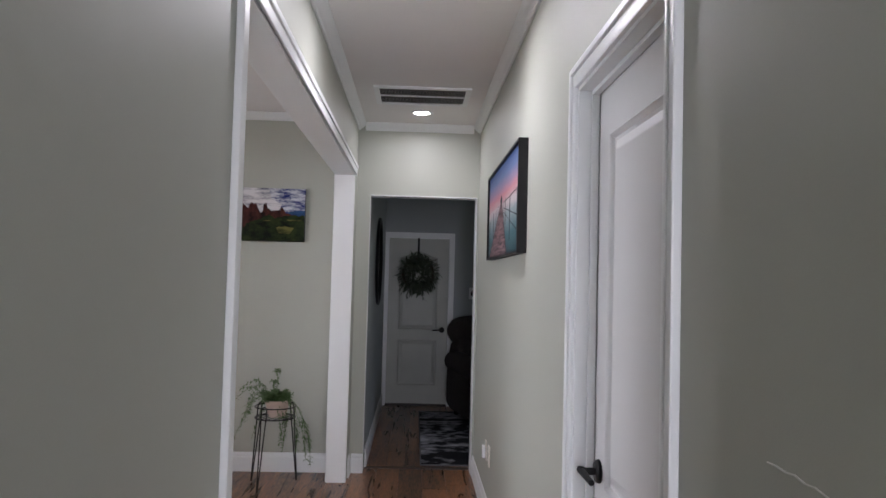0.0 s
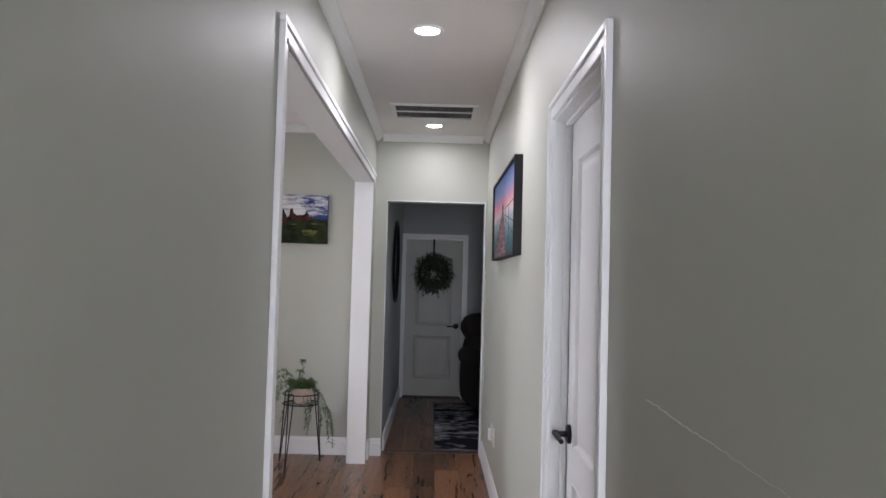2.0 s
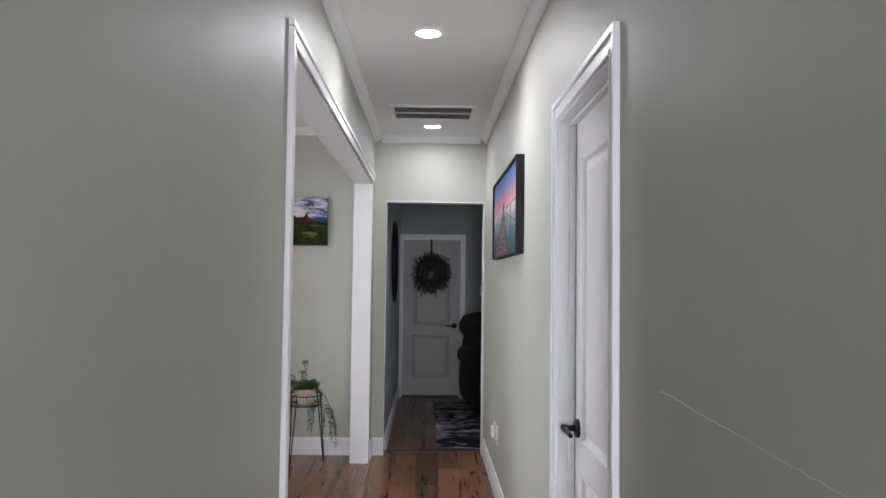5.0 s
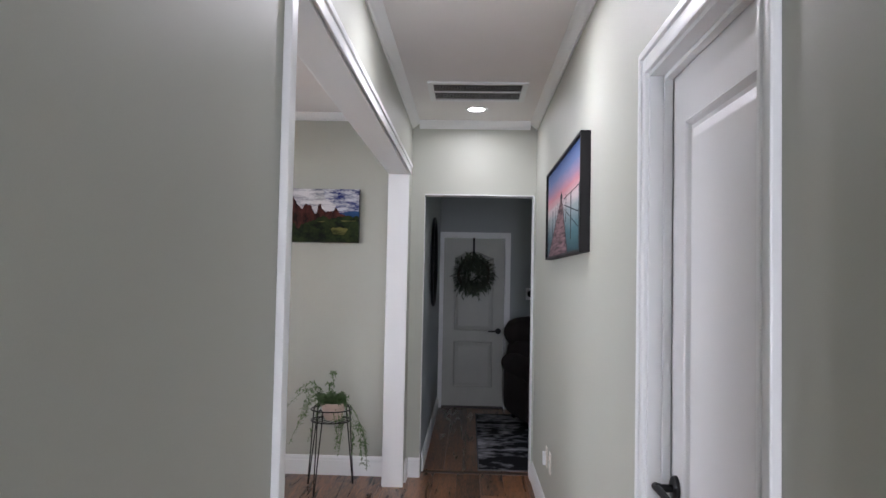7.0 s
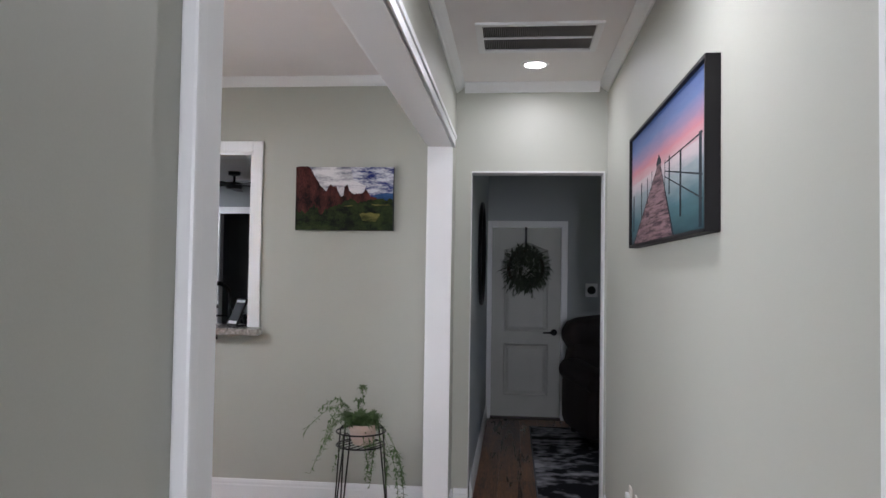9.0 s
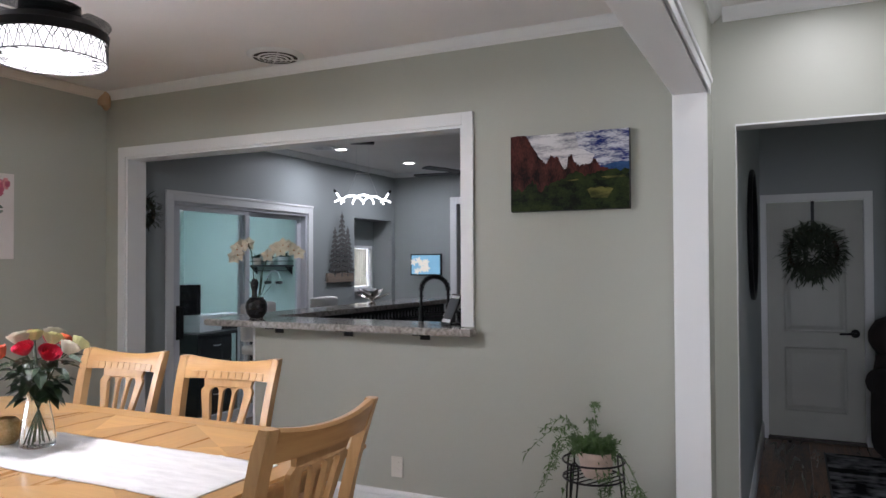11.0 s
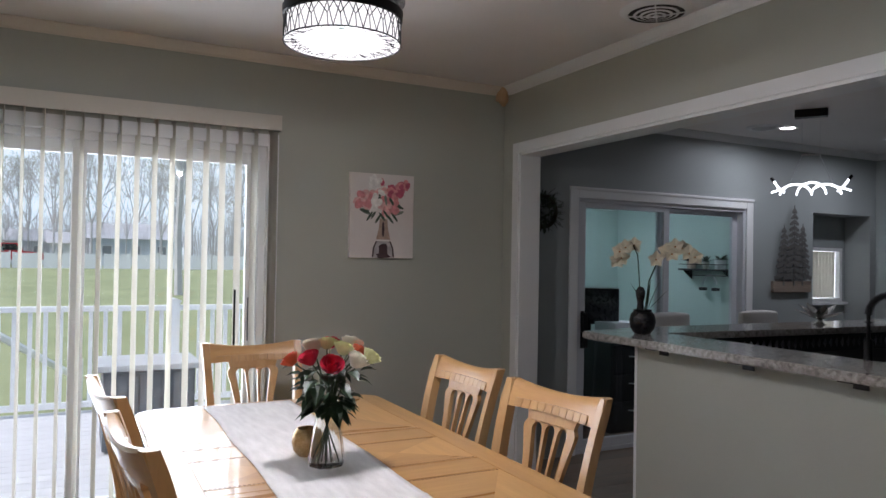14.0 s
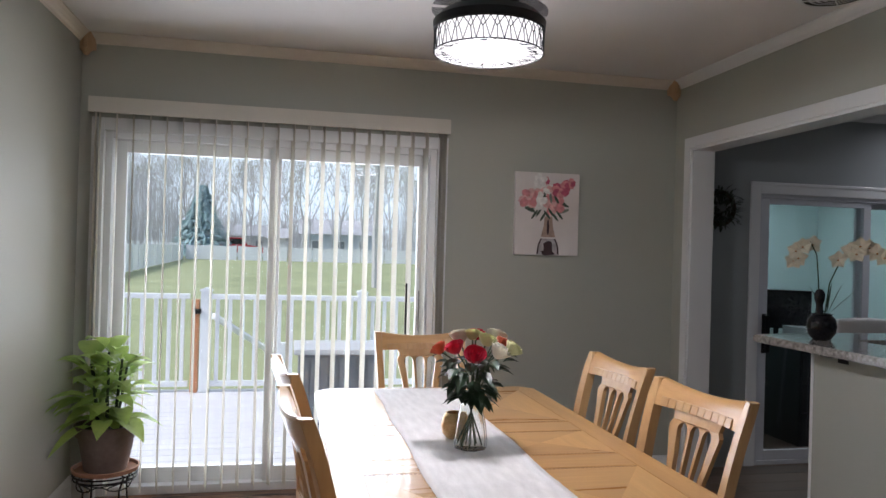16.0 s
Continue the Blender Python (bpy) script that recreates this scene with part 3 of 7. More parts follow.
def outlet(name, at, turn, label, rocker=False):
    ob = thing(name, label, "socket", at, turn)
    part("plate", box((-0.036, -0.006, -0.058), (0.036, 0, 0.058), 0.003), PLATE, ob)
    if rocker:
        part("rocker", box((-0.016, -0.010, -0.033), (0.016, -0.0062, 0.033), 0.002), PLATE, ob)
    else:
        for s in (-1, 1):
            part("receptacle", slab([(0.016 * math.cos(a), s * 0.021 + 0.014 * math.sin(a)) for a in (k * math.pi / 7 for k in range(14))], "y", -0.0085, -0.0062), PLATE, ob)
    return ob


outlet("wall_outlet", (XR, -1.10, 0.40), -90, "ivory plastic wall outlet low on the hall wall")
plug = outlet("wall_outlet", (XR, -0.93, 0.395), -90, "ivory wall outlet with a small white plug-in device")
part("plug_in_device", box((-0.022, -0.026, -0.045), (0.022, -0.009, 0.03), 0.006), VINYL, plug, "white plug-in device")

# hairline crack in the hall wall's plaster
crack = [(XR - 0.0008, -4.40 - 0.022 * k, 1.198 - 0.0006 * k + 0.002 * math.sin(k * 0.5) * math.exp(-k * 0.06) + 0.0015 * math.sin(k * 2.7)) for k in range(0, 46)]
tagged(part("plaster_crack", tube(crack, [0.0017 * max(0.22, 1 - k / 24) for k in range(46)], 5), material("plaster_edge", (0.66, 0.66, 0.62), rough=0.8)), "hairline crack in the sage hall wall plaster", "crack")


# ---- pictures ----
def flat(outline, axis, at, flip=1, bm=None):
    bm = bm or bmesh.new()
    put = {"x": lambda p: (at, p[0], p[1]), "y": lambda p: (p[0], at, p[1])}[axis]
    bm.faces.new([bm.verts.new(put(p)) for p in outline])
    return bm


def ragged(points, rng, rough=0.008, steps=6):
    out = []
    for (x0, z0), (x1, z1) in zip(points, points[1:]):
        for k in range(steps):
            u = k / steps
            out.append((x0 + (x1 - x0) * u, z0 + (z1 - z0) * u + (rng.random() - 0.5) * rough * (k > 0)))
    return out + [points[-1]]


def print_material(name, low, high, scale=(1, 1, 1), noise_scale=6.0, lo=0.35, hi=0.65, rough=0.6):
    m = material(name, low, rough=rough, second=high, scale=noise_scale, fine=noise_scale * 8, stretch=scale, bump=0.02, spec=0.15)
    r = [n for n in m.node_tree.nodes if n.bl_idname == "ShaderNodeValToRGB"][0]
    r.color_ramp.elements[0].position, r.color_ramp.elements[1].position = lo + 0.17, hi + 0.17
    return m


rng = random.Random(5)
# rocky landscape on the dining wall
LX, LZ, LW, LH = -1.434, 1.667, 0.607, 0.389
land = thing("landscape_picture", "unframed canvas print of red rocks under a cloudy blue sky", "picture", (LX, 0.0, LZ))
part("canvas", box((0, -0.032, 0), (LW, 0, LH), 0.002), material("black_canvas_edge", (0.02, 0.02, 0.025), rough=0.6), land, "dark canvas edge")


def on_canvas(name, pts, mat, layer, ob=None, base=-0.0325):
    return part(name, flat(pts, "y", base - 0.0003 * layer), mat, ob or land)


SKYP = print_material("printed_cloudy_sky", (0.010, 0.022, 0.15), (0.60, 0.61, 0.66), (1.5, 1, 6), 5.0, 0.40, 0.60)
CLOUDP = print_material("printed_cloud_bank", (0.16, 0.17, 0.22), (0.72, 0.71, 0.72), (1.0, 1, 5), 7.0, 0.30, 0.58)
ROCKP = print_material("printed_red_rock", (0.008, 0.004, 0.004), (0.095, 0.024, 0.02), (1.6, 1, 0.7), 11.0)
BUSHP = print_material("printed_bush", (0.003, 0.005, 0.003), (0.024, 0.038, 0.010), (1, 1, 1.4), 16.0)
MEADOWP = print_material("printed_meadow", (0.03, 0.035, 0.010), (0.15, 0.14, 0.035), (1, 1, 3), 12.0)
HILLP = print_material("printed_blue_hill", (0.012, 0.04, 0.13), (0.03, 0.09, 0.22), (1, 1, 2), 8.0)
on_canvas("print_sky", [(0.001, 0.15), (LW - 0.001, 0.15), (LW - 0.001, LH - 0.001), (0.001, LH - 0.001)], SKYP, 0)
on_canvas("print_cloud", [(0.08, 0.2), (0.40, 0.2), (0.44, 0.27), (0.36, 0.31), (0.34, LH - 0.001), (0.08, LH - 0.001)], CLOUDP, 1)
on_canvas("print_hill", [(0.40, 0.14), (LW - 0.001, 0.14), (LW - 0.001, 0.228)] + [(0.60 - 0.02 * k, 0.229 - 0.0012 * (k - 2) ** 2) for k in range(1, 9)], HILLP, 2)
on_canvas("print_rock", ragged([(0.001, LH - 0.002), (0.085, LH - 0.002), (0.12, 0.33), (0.165, 0.262), (0.19, 0.24), (0.215, 0.282), (0.235, 0.265), (0.255, 0.27), (0.27, 0.23), (0.285, 0.206), (0.30, 0.218), (0.305, 0.272), (0.325, 0.278), (0.335, 0.24), (0.36, 0.222), (0.40, 0.225), (0.425, 0.236), (0.435, 0.255), (0.455, 0.23), (0.47, 0.205), (0.53, 0.195)], rng, 0.012) + [(0.53, 0.10), (0.001, 0.08)], ROCKP, 3)
on_canvas("print_bushes", ragged([(0.001, 0.12), (0.06, 0.10), (0.12, 0.16), (0.15, 0.10), (0.20, 0.125), (0.26, 0.15), (0.33, 0.185), (0.42, 0.175), (0.48, 0.185), (LW - 0.001, 0.188)], rng, 0.03) + [(LW - 0.001, 0.001), (0.001, 0.001)], BUSHP, 4)
on_canvas("print_meadow", ragged([(0.40, 0.10), (0.45, 0.108), (0.53, 0.10)], rng, 0.012) + [(0.50, 0.055), (0.42, 0.06)], MEADOWP, 5)
on_canvas("print_meadow", [(0.47, 0.160), (0.58, 0.163), (0.59, 0.153), (0.50, 0.150)], MEADOWP, 5)
on_canvas("print_meadow", [(0.30, 0.150), (0.36, 0.155), (0.35, 0.147), (0.31, 0.145)], MEADOWP, 5)

# framed pier at sunset on the hall wall
PY0, PY1, PZ0, PZ1 = -2.345, -1.075, 1.54, 2.024
PW, PH = PY1 - PY0, PZ1 - PZ0
pier = thing("pier_picture", "black framed print of a wooden pier under a pink sunset", "picture", (XR, PY1, PZ0), -90)
part("frame", boxes([((0, -0.042, 0), (0.012, 0, PH)), ((PW - 0.012, -0.042, 0), (PW, 0, PH)), ((0.012, -0.042, 0), (PW - 0.012, 0, 0.012)), ((0.012, -0.042, PH - 0.012), (PW - 0.012, 0, PH))], 0.0015), material("black_frame", (0.008, 0.007, 0.008), rough=0.5, spec=0.25), pier, "deep black box frame")


def pier_print(name, pts, mat, layer):
    return part(name, flat(pts, "y", -0.030 - 0.0004 * layer), mat, pier)


def gradient_print(name, stops, z0, z1, streak=0.04):
    m = bpy.data.materials.new(name)
    m.use_nodes = True
    n, l = m.node_tree.nodes, m.node_tree.links
    co, sep, mr, ramp, no, ad = n.new("ShaderNodeTexCoord"), n.new("ShaderNodeSeparateXYZ"), n.new("ShaderNodeMapRange"), n.new("ShaderNodeValToRGB"), n.new("ShaderNodeTexNoise"), n.new("ShaderNodeMath")
    mp = n.new("ShaderNodeMapping")
    mp.inputs["Scale"].default_value = (1.2, 1, 9)
    no.inputs["Scale"].default_value, no.inputs["Detail"].default_value = 5, 5
    l.new(co.outputs["Object"], sep.inputs[0]), l.new(co.outputs["Object"], mp.inputs[0]), l.new(mp.outputs[0], no.inputs["Vector"])
    mr.inputs["From Min"].default_value, mr.inputs["From Max"].default_value = z0, z1
    l.new(sep.outputs["Z"], mr.inputs["Value"])
    ad.operation = "MULTIPLY_ADD"
    ad.inputs[1].default_value = streak * 4
    l.new(no.outputs["Fac"], ad.inputs[0]), l.new(mr.outputs[0], ad.inputs[2])
    cr = ramp.color_ramp
    while len(cr.elements) < len(stops):
        cr.elements.new(0.5)
    for e, (p, c) in zip(cr.elements, stops):
        e.position, e.color = min(p + streak * 2, 1), (*c, 1)
    l.new(ad.outputs[0], ramp.inputs[0]), l.new(ramp.outputs[0], n["Principled BSDF"].inputs["Base Color"])
    n["Principled BSDF"].inputs["Roughness"].default_value = 0.55
    n["Principled BSDF"].inputs["Specular IOR Level"].default_value = 0.15
    return m


SUNSET = gradient_print("printed_sunset", [(0.0, (0.60, 0.42, 0.44)), (0.2, (0.58, 0.24, 0.27)), (0.40, (0.30, 0.22, 0.34)), (0.65, (0.12, 0.18, 0.36)), (1.0, (0.055, 0.10, 0.25))], PH * 0.56, PH)
SEA = gradient_print("printed_sea", [(0.0, (0.015, 0.045, 0.055)), (0.40, (0.06, 0.14, 0.16)), (0.75, (0.30, 0.35, 0.37)), (1.0, (0.58, 0.50, 0.51))], 0.0, PH * 0.58, 0.05)
DECKP = print_material("printed_pier_boards", (0.045, 0.025, 0.032), (0.27, 0.17, 0.18), (0.6, 1, 7), 14.0)
POSTP = print_material("printed_pier_posts", (0.006, 0.010, 0.014), (0.03, 0.04, 0.05), (1, 1, 1), 20)
pier_print("print_sky", [(0.012, PH * 0.56), (PW - 0.012, PH * 0.56), (PW - 0.012, PH - 0.012), (0.012, PH - 0.012)], SUNSET, 0)
pier_print("print_sea", [(0.012, 0.012), (PW - 0.012, 0.012), (PW - 0.012, PH * 0.56), (0.012, PH * 0.56)], SEA, 0)
VPX = PW * 0.47
pier_print("print_pier", [(PW * 0.05, 0.012), (PW * 0.66, 0.012), (VPX + 0.030, PH * 0.58), (VPX - 0.025, PH * 0.58)], DECKP, 1)
pier_print("print_hut", [(VPX - 0.045, PH * 0.58), (VPX + 0.045, PH * 0.58), (VPX + 0.04, PH * 0.61), (VPX, PH * 0.66), (VPX - 0.04, PH * 0.61)], POSTP, 2)
for side in (-1, 1):
    foot = PW * (0.05 if side < 0 else 0.66)
    pier_print("print_pier_edge", [(foot - 0.012, 0.012), (foot + 0.012, 0.012), (VPX + side * 0.032, PH * 0.575), (VPX + side * 0.026, PH * 0.575)], POSTP, 2)
for u, low, high, w in ((0.055, 0.14, 0.46, 0.012), (0.20, 0.24, 0.53, 0.009), (0.30, 0.33, 0.54, 0.007), (0.37, 0.42, 0.57, 0.005), (0.555, 0.40, 0.58, 0.005), (0.61, 0.32, 0.59, 0.008), (0.74, 0.14, 0.57, 0.013), (0.93, 0.04, 0.60, 0.016)):
    pier_print("print_post", [(PW * u - w, PH * low), (PW * u + w, PH * low), (PW * u + w, PH * high), (PW * u - w, PH * high)], POSTP, 3)
for z0, z1 in ((0.56, 0.585), (0.50, 0.34), (0.46, 0.20)):
    pier_print("print_rope", [(PW * 0.56, PH * z0 - 0.002), (PW * 0.95, PH * z1 - 0.003), (PW * 0.95, PH * z1 + 0.003), (PW * 0.56, PH * z0 + 0.002)], POSTP, 4)

# ---- far room ----
fd = FDOOR
far_door = thing("door_2", "white two-panel door with a wreath hook and black lever, closed", "door", (fd[0] + 0.004, YF + 0.03, 0.02), 0)
far_door["kind"] = "structure"
# white door paint, darkened so its colour carries the far room's low light
FARDOOR = material("dimmed_door_paint", (0.44, 0.45, 0.41), rough=0.4, vary=0.03, scale=4, fine=300, bump=0.05)
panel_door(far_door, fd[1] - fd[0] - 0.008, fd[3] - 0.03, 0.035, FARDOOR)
lever(far_door, (0.612, -0.0005, 0.83), 0, 0.11)
structure("door_casing", boxes([((fd[0] - 0.055, YF - 0.014, 0), (fd[0], YF, fd[3] + 0.055)), ((fd[1], YF - 0.014, 0), (fd[1] + 0.058, YF, fd[3] + 0.055)), ((fd[0], YF - 0.014, fd[3]), (fd[1], YF, fd[3] + 0.055)), ((fd[0] - 0.002, YF - 0.002, 0), (fd[0] + 0.004, YF + 0.1, fd[3])), ((fd[1] - 0.004, YF - 0.002, 0), (fd[1] + 0.002, YF + 0.1, fd[3])), ((fd[0], YF - 0.002, fd[3] - 0.006), (fd[1], YF + 0.1, fd[3] + 0.002))], 0.003), TRIM, "white casing round the far door", "casing")
structure("threshold", box((fd[0], YF - 0.03, 0.0), (fd[1], YF + 0.1, 0.022), 0.004), material("dark_sill", (0.03, 0.018, 0.012), rough=0.5), "dark wooden door sill", "threshold")

LEAF_DARK = material("grey_green_leaf", (0.030, 0.045, 0.028), rough=0.6, second=(0.075, 0.095, 0.060), scale=9, each=0.2)


def leaf_bm(bm, at, direction, length, width, rng, droop=0.2, up=(0, 0, 1), shape=((0.0, 0.10), (0.33, 1.0), (0.68, 0.75), (1.0, 0.04))):
    """A pointed leaf, folded along its rib and bent down at the tip."""
    d = Vector(direction).normalized()
    side = d.cross(Vector(up))
    side = side.normalized() if side.length > 1e-3 else Vector((1, 0, 0))
    n = side.cross(d)
    rows = []
    for u, w in shape:
        c = Vector(at) + d * length * u - Vector((0, 0, 1)) * droop * length * u * u
        rows.append([bm.verts.new(c - side * width * w * 0.5 + n * width * 0.18 * w), bm.verts.new(c), bm.verts.new(c + side * width * w * 0.5 + n * width * 0.18 * w)])
    for a, b in zip(rows, rows[1:]):
        bm.faces.new((a[0], a[1], b[1], b[0]))
        bm.faces.new((a[1], a[2], b[2], b[1]))


def wreath(name, label, at, turn, radius, thick, n, seed, ribbon=0.0):
    ob = thing(name, label, "wreath", at, turn)
    r = random.Random(seed)
    part("ring", tube([(radius * 0.72 * math.cos(a), -0.03, radius * 0.72 * math.sin(a)) for a in (2 * math.pi * k / 28 for k in range(29))], 0.016, 7, caps=False), material("twig", (0.06, 0.04, 0.025), rough=0.9), ob)
    bm = bmesh.new()
    for k in range(n):
        a = r.random() * 2 * math.pi
        rr = radius * (0.30 + 0.55 * r.random())
        out = Vector((math.cos(a + r.uniform(-0.9, 0.9)), -0.2 - 0.5 * r.random(), math.sin(a + r.uniform(-0.9, 0.9))))
        if r.random() < 0.35:
            out = -out * 0.6 + Vector((0, -0.6, 0))
        leaf_bm(bm, (rr * math.cos(a), -0.02 - thick * r.random(), rr * math.sin(a)), out, radius * r.uniform(0.22, 0.42), radius * 0.10, r, 0.15)
    for k in range(n // 26):
        a = r.random() * 2 * math.pi
        b = a + r.uniform(-1.1, 1.1)
        p = Vector((radius * 0.75 * math.cos(a), -0.03 - thick * r.random(), radius * 0.75 * math.sin(a)))
        e = p + Vector((math.cos(b), r.uniform(-0.3, 0.0), math.sin(b) - 0.25)) * radius * r.uniform(0.22, 0.45)
        tube([p, p.lerp(e, 0.5) + Vector((0, 0, 0.012)), e], [0.0022, 0.0016, 0.0008], 4, bm, False)
        for i in range(5):
            leaf_bm(bm, p.lerp(e, 0.3 + 0.17 * i), (math.cos(b + r.uniform(-0.9, 0.9)), -0.3, math.sin(b + r.uniform(-0.9, 0.9))), radius * 0.16, radius * 0.055, r, 0.2)
    part("foliage", bm, LEAF_DARK, ob)
    if ribbon:
        part("hanger", box((-0.012, -0.012, radius * 0.6), (0.012, -0.004, ribbon), 0.002), BLACK, ob, "black metal wreath hanger")
    return ob


wreath("wreath", "round grey-green leafy wreath on the white door", (0.022, YF + 0.03 - 0.01, 1.475), 0, 0.235, 0.05, 720, 3, 0.42)
plate = thing("thermostat", "white wall plate with a round black dial", "thermostat", (0.66, YF, 1.27))
part("plate", box((-0.058, -0.010, -0.066), (0.058, 0, 0.066), 0.006), VINYL, plate)
bm = lathe([(0.0, 0.024), (0.034, 0.022), (0.040, 0.014), (0.040, 0.0)], 24)
bmesh.ops.transform(bm, matrix=pose(0, -0.0102, 0, 90), verts=bm.verts)
part("dial", bm, BLACK, plate, "round black dial", smooth=True)

mirror = thing("round_mirror", "round wall mirror in a thin black frame", "mirror", (XF, 1.24, 1.57), 90)
part("frame", tube([(0.385 * math.cos(a), -0.014, 0.385 * math.sin(a)) for a in (2 * math.pi * k / 48 for k in range(49))], 0.014, 8, caps=False), BLACK, mirror, smooth=True)
MIRROR = material("mirror_glass", (0.85, 0.86, 0.86), rough=0.04, metal=1.0, vary=0.0, bump=0.0)
part("glass", slab([(0.375 * math.cos(a), 0.375 * math.sin(a)) for a in (2 * math.pi * k / 48 for k in range(48))], "y", -0.008, -0.001), MIRROR, mirror)

RUGMAT = print_material("marbled_rug_pile", (0.014, 0.014, 0.017), (0.46, 0.46, 0.49), (1.0, 1.2, 1), 1.15, 0.47, 0.60, rough=0.95)
rug_noise = [n for n in RUGMAT.node_tree.nodes if n.bl_idname == "ShaderNodeTexNoise"][0]
rug_noise.inputs["Distortion"].default_value, rug_noise.inputs["Detail"].default_value = 0.9, 2.5
rug = thing("area_rug", "dark grey area rug with a white marbled pattern", "rug", (0.07, 0.22, 0))
part("rug_face", box((0, 0, 0.0008), (1.9, 2.22, 0.011), 0.004), RUGMAT, rug)
part("binding", boxes([((-0.006, -0.006, 0.0008), (0.006, 2.226, 0.013)), ((-0.006, -0.008, 0.0008), (1.9, 0.004, 0.013))], 0.003), material("rug_binding", (0.12, 0.12, 0.13), rough=0.9), rug)

VELVET = material("dark_brown_upholstery", (0.014, 0.009, 0.008), rough=0.75, second=(0.035, 0.024, 0.022), scale=5, fine=90, bump=0.15)


def pillow_box(a, b, puff, bevel):
    bm = box(a, b, bevel)
    bmesh.ops.subdivide_edges(bm, edges=bm.edges[:], cuts=2, use_grid_fill=True)
    c = (Vector(a) + Vector(b)) / 2
    h = Vector([abs(q - p) / 2 for p, q in zip(a, b)])
    for v in bm.verts:
        d = v.co - c
        u = [1 - min(abs(d[i] / h[i]), 1) ** 2 for i in range(3)]
        for i in range(3):
            v.co[i] += math.copysign(1, d[i]) * puff * (u[(i + 1) % 3] * u[(i + 2) % 3]) * (abs(d[i]) > 0.5 * h[i])
    return bm


rec = thing("recliner", "dark brown overstuffed recliner armchair on the rug", "armchair", (0.86, 2.02, 0.012), 12)
part("base", pillow_box((-0.42, -0.40, 0.06), (0.42, 0.40, 0.36), 0.01, 0.05), VELVET, rec, smooth=True)
part("seat", pillow_box((-0.28, -0.48, 0.361), (0.28, 0.22, 0.52), 0.04, 0.05), VELVET, rec, smooth=True)
for s in (-1, 1):
    arm = pillow_box((s * 0.28, -0.46, 0.10), (s * 0.46, 0.34, 0.54), 0.03, 0.06)
    tube([(s * 0.39, -0.48, 0.53), (s * 0.39, -0.40, 0.56), (s * 0.39, 0.10, 0.57), (s * 0.38, 0.34, 0.56)], [0.085, 0.105, 0.11, 0.10], 14, arm)
    part("armrest", arm, VELVET, rec, smooth=True)
bk = pillow_box((-0.38, 0.20, 0.42), (0.38, 0.44, 0.80), 0.05, 0.07)
part("backrest", bk, VELVET, rec, smooth=True)
part("headrest", pillow_box((-0.40, 0.22, 0.74), (0.40, 0.48, 1.00), 0.05, 0.09), VELVET, rec, smooth=True)
for fx in (-0.34, 0.34):
    for fy in (-0.33, 0.33):
        part("foot", lathe([(0.02, 0.0), (0.025, 0.01), (0.025, 0.061)], 10, (fx, fy, 0)), BLACK, rec)

# ---- dining room ----
# table
TX0, TX1, TY0, TY1, TZ = -3.657, -1.52, -2.358, -1.255, 0.765
MAPLEY = wood("honey_maple_crosswise", (0.58, 0.335, 0.135), (0.39, 0.195, 0.07), "y", rough=0.27, scale=0.6, each=0.1, coat=0.35, bump=0.02)
table = thing("dining_table", "long honey maple dining table with inlaid veneer panels", "table", ((TX0 + TX1) / 2, (TY0 + TY1) / 2, 0))
HL, HW = (TX1 - TX0) / 2, (TY1 - TY0) / 2
part("tabletop", slab([(-HL + 0.05, -HW), (HL - 0.05, -HW), (HL, -HW + 0.05), (HL, HW - 0.05), (HL - 0.05, HW), (-HL + 0.05, HW), (-HL, HW - 0.05), (-HL, -HW + 0.05)], "z", TZ - 0.030, TZ - 0.0022, bevel=0.008), MAPLE, table)


def inlay(name, pts, mat, lift=0.0):
    bm = slab(pts, "z", TZ - 0.002, TZ - 0.0002 + lift)
    return part(name, bm, mat, table)


E1, E2 = 0.10, 0.012
for s in (-1, 1):
    inlay("border", [(-HL + 0.06, s * (HW - 0.008)), (HL - 0.06, s * (HW - 0.008)), (HL - E1, s * (HW - E1)), (-HL + E1, s * (HW - E1))], MAPLE)
    inlay("border", [(s * (HL - 0.008), -HW + 0.06), (s * (HL - 0.008), HW - 0.06), (s * (HL - E1), HW - E1), (s * (HL - E1), -HW + E1)], MAPLEY)
cuts = [-HL + E1, -0.30, -0.16, 0.16, 0.30, HL - E1]
for k, (a, b) in enumerate(zip(cuts, cuts[1:])):
    a, b, c, d = a + 0.002, b - 0.002, -HW + E1 + 0.002, HW - E1 - 0.002
    if k in (1, 3):
        inlay("cross_band", [(a, c), (b, c), (b, d), (a, d)], MAPLEY)
        continue
    mx = (a + b) / 2
    for y0, y1 in ((c, 0.0), (0.0, d)):
        my = (y0 + y1) / 2
        inlay("veneer_panel", [(a, y0), (b, y0), (mx, my)], MAPLE)
        inlay("veneer_panel", [(a, y1), (b, y1), (mx, my)], MAPLE)
        inlay("veneer_panel", [(a, y0), (a, y1), (mx, my)], MAPLEY)
        inlay("veneer_panel", [(b, y0), (b, y1), (mx, my)], MAPLEY)
BEADM = material("dark_bead_line", (0.16, 0.07, 0.03), rough=0.5)
for bx in (-0.31, -0.15, 0.15, 0.31):
    bm = bmesh.new()
    n = int((2 * (HW - E1)) / 0.014)
    for k in range(n):
        y = -HW + E1 + 0.014 * (k + 0.5)
        add_box(bm, (bx - 0.0022, y - 0.004, TZ - 0.0019), (bx + 0.0022, y + 0.004, TZ + 0.0006))
    part("bead_line", bm, BEADM, table, "dotted dark bead inlay")
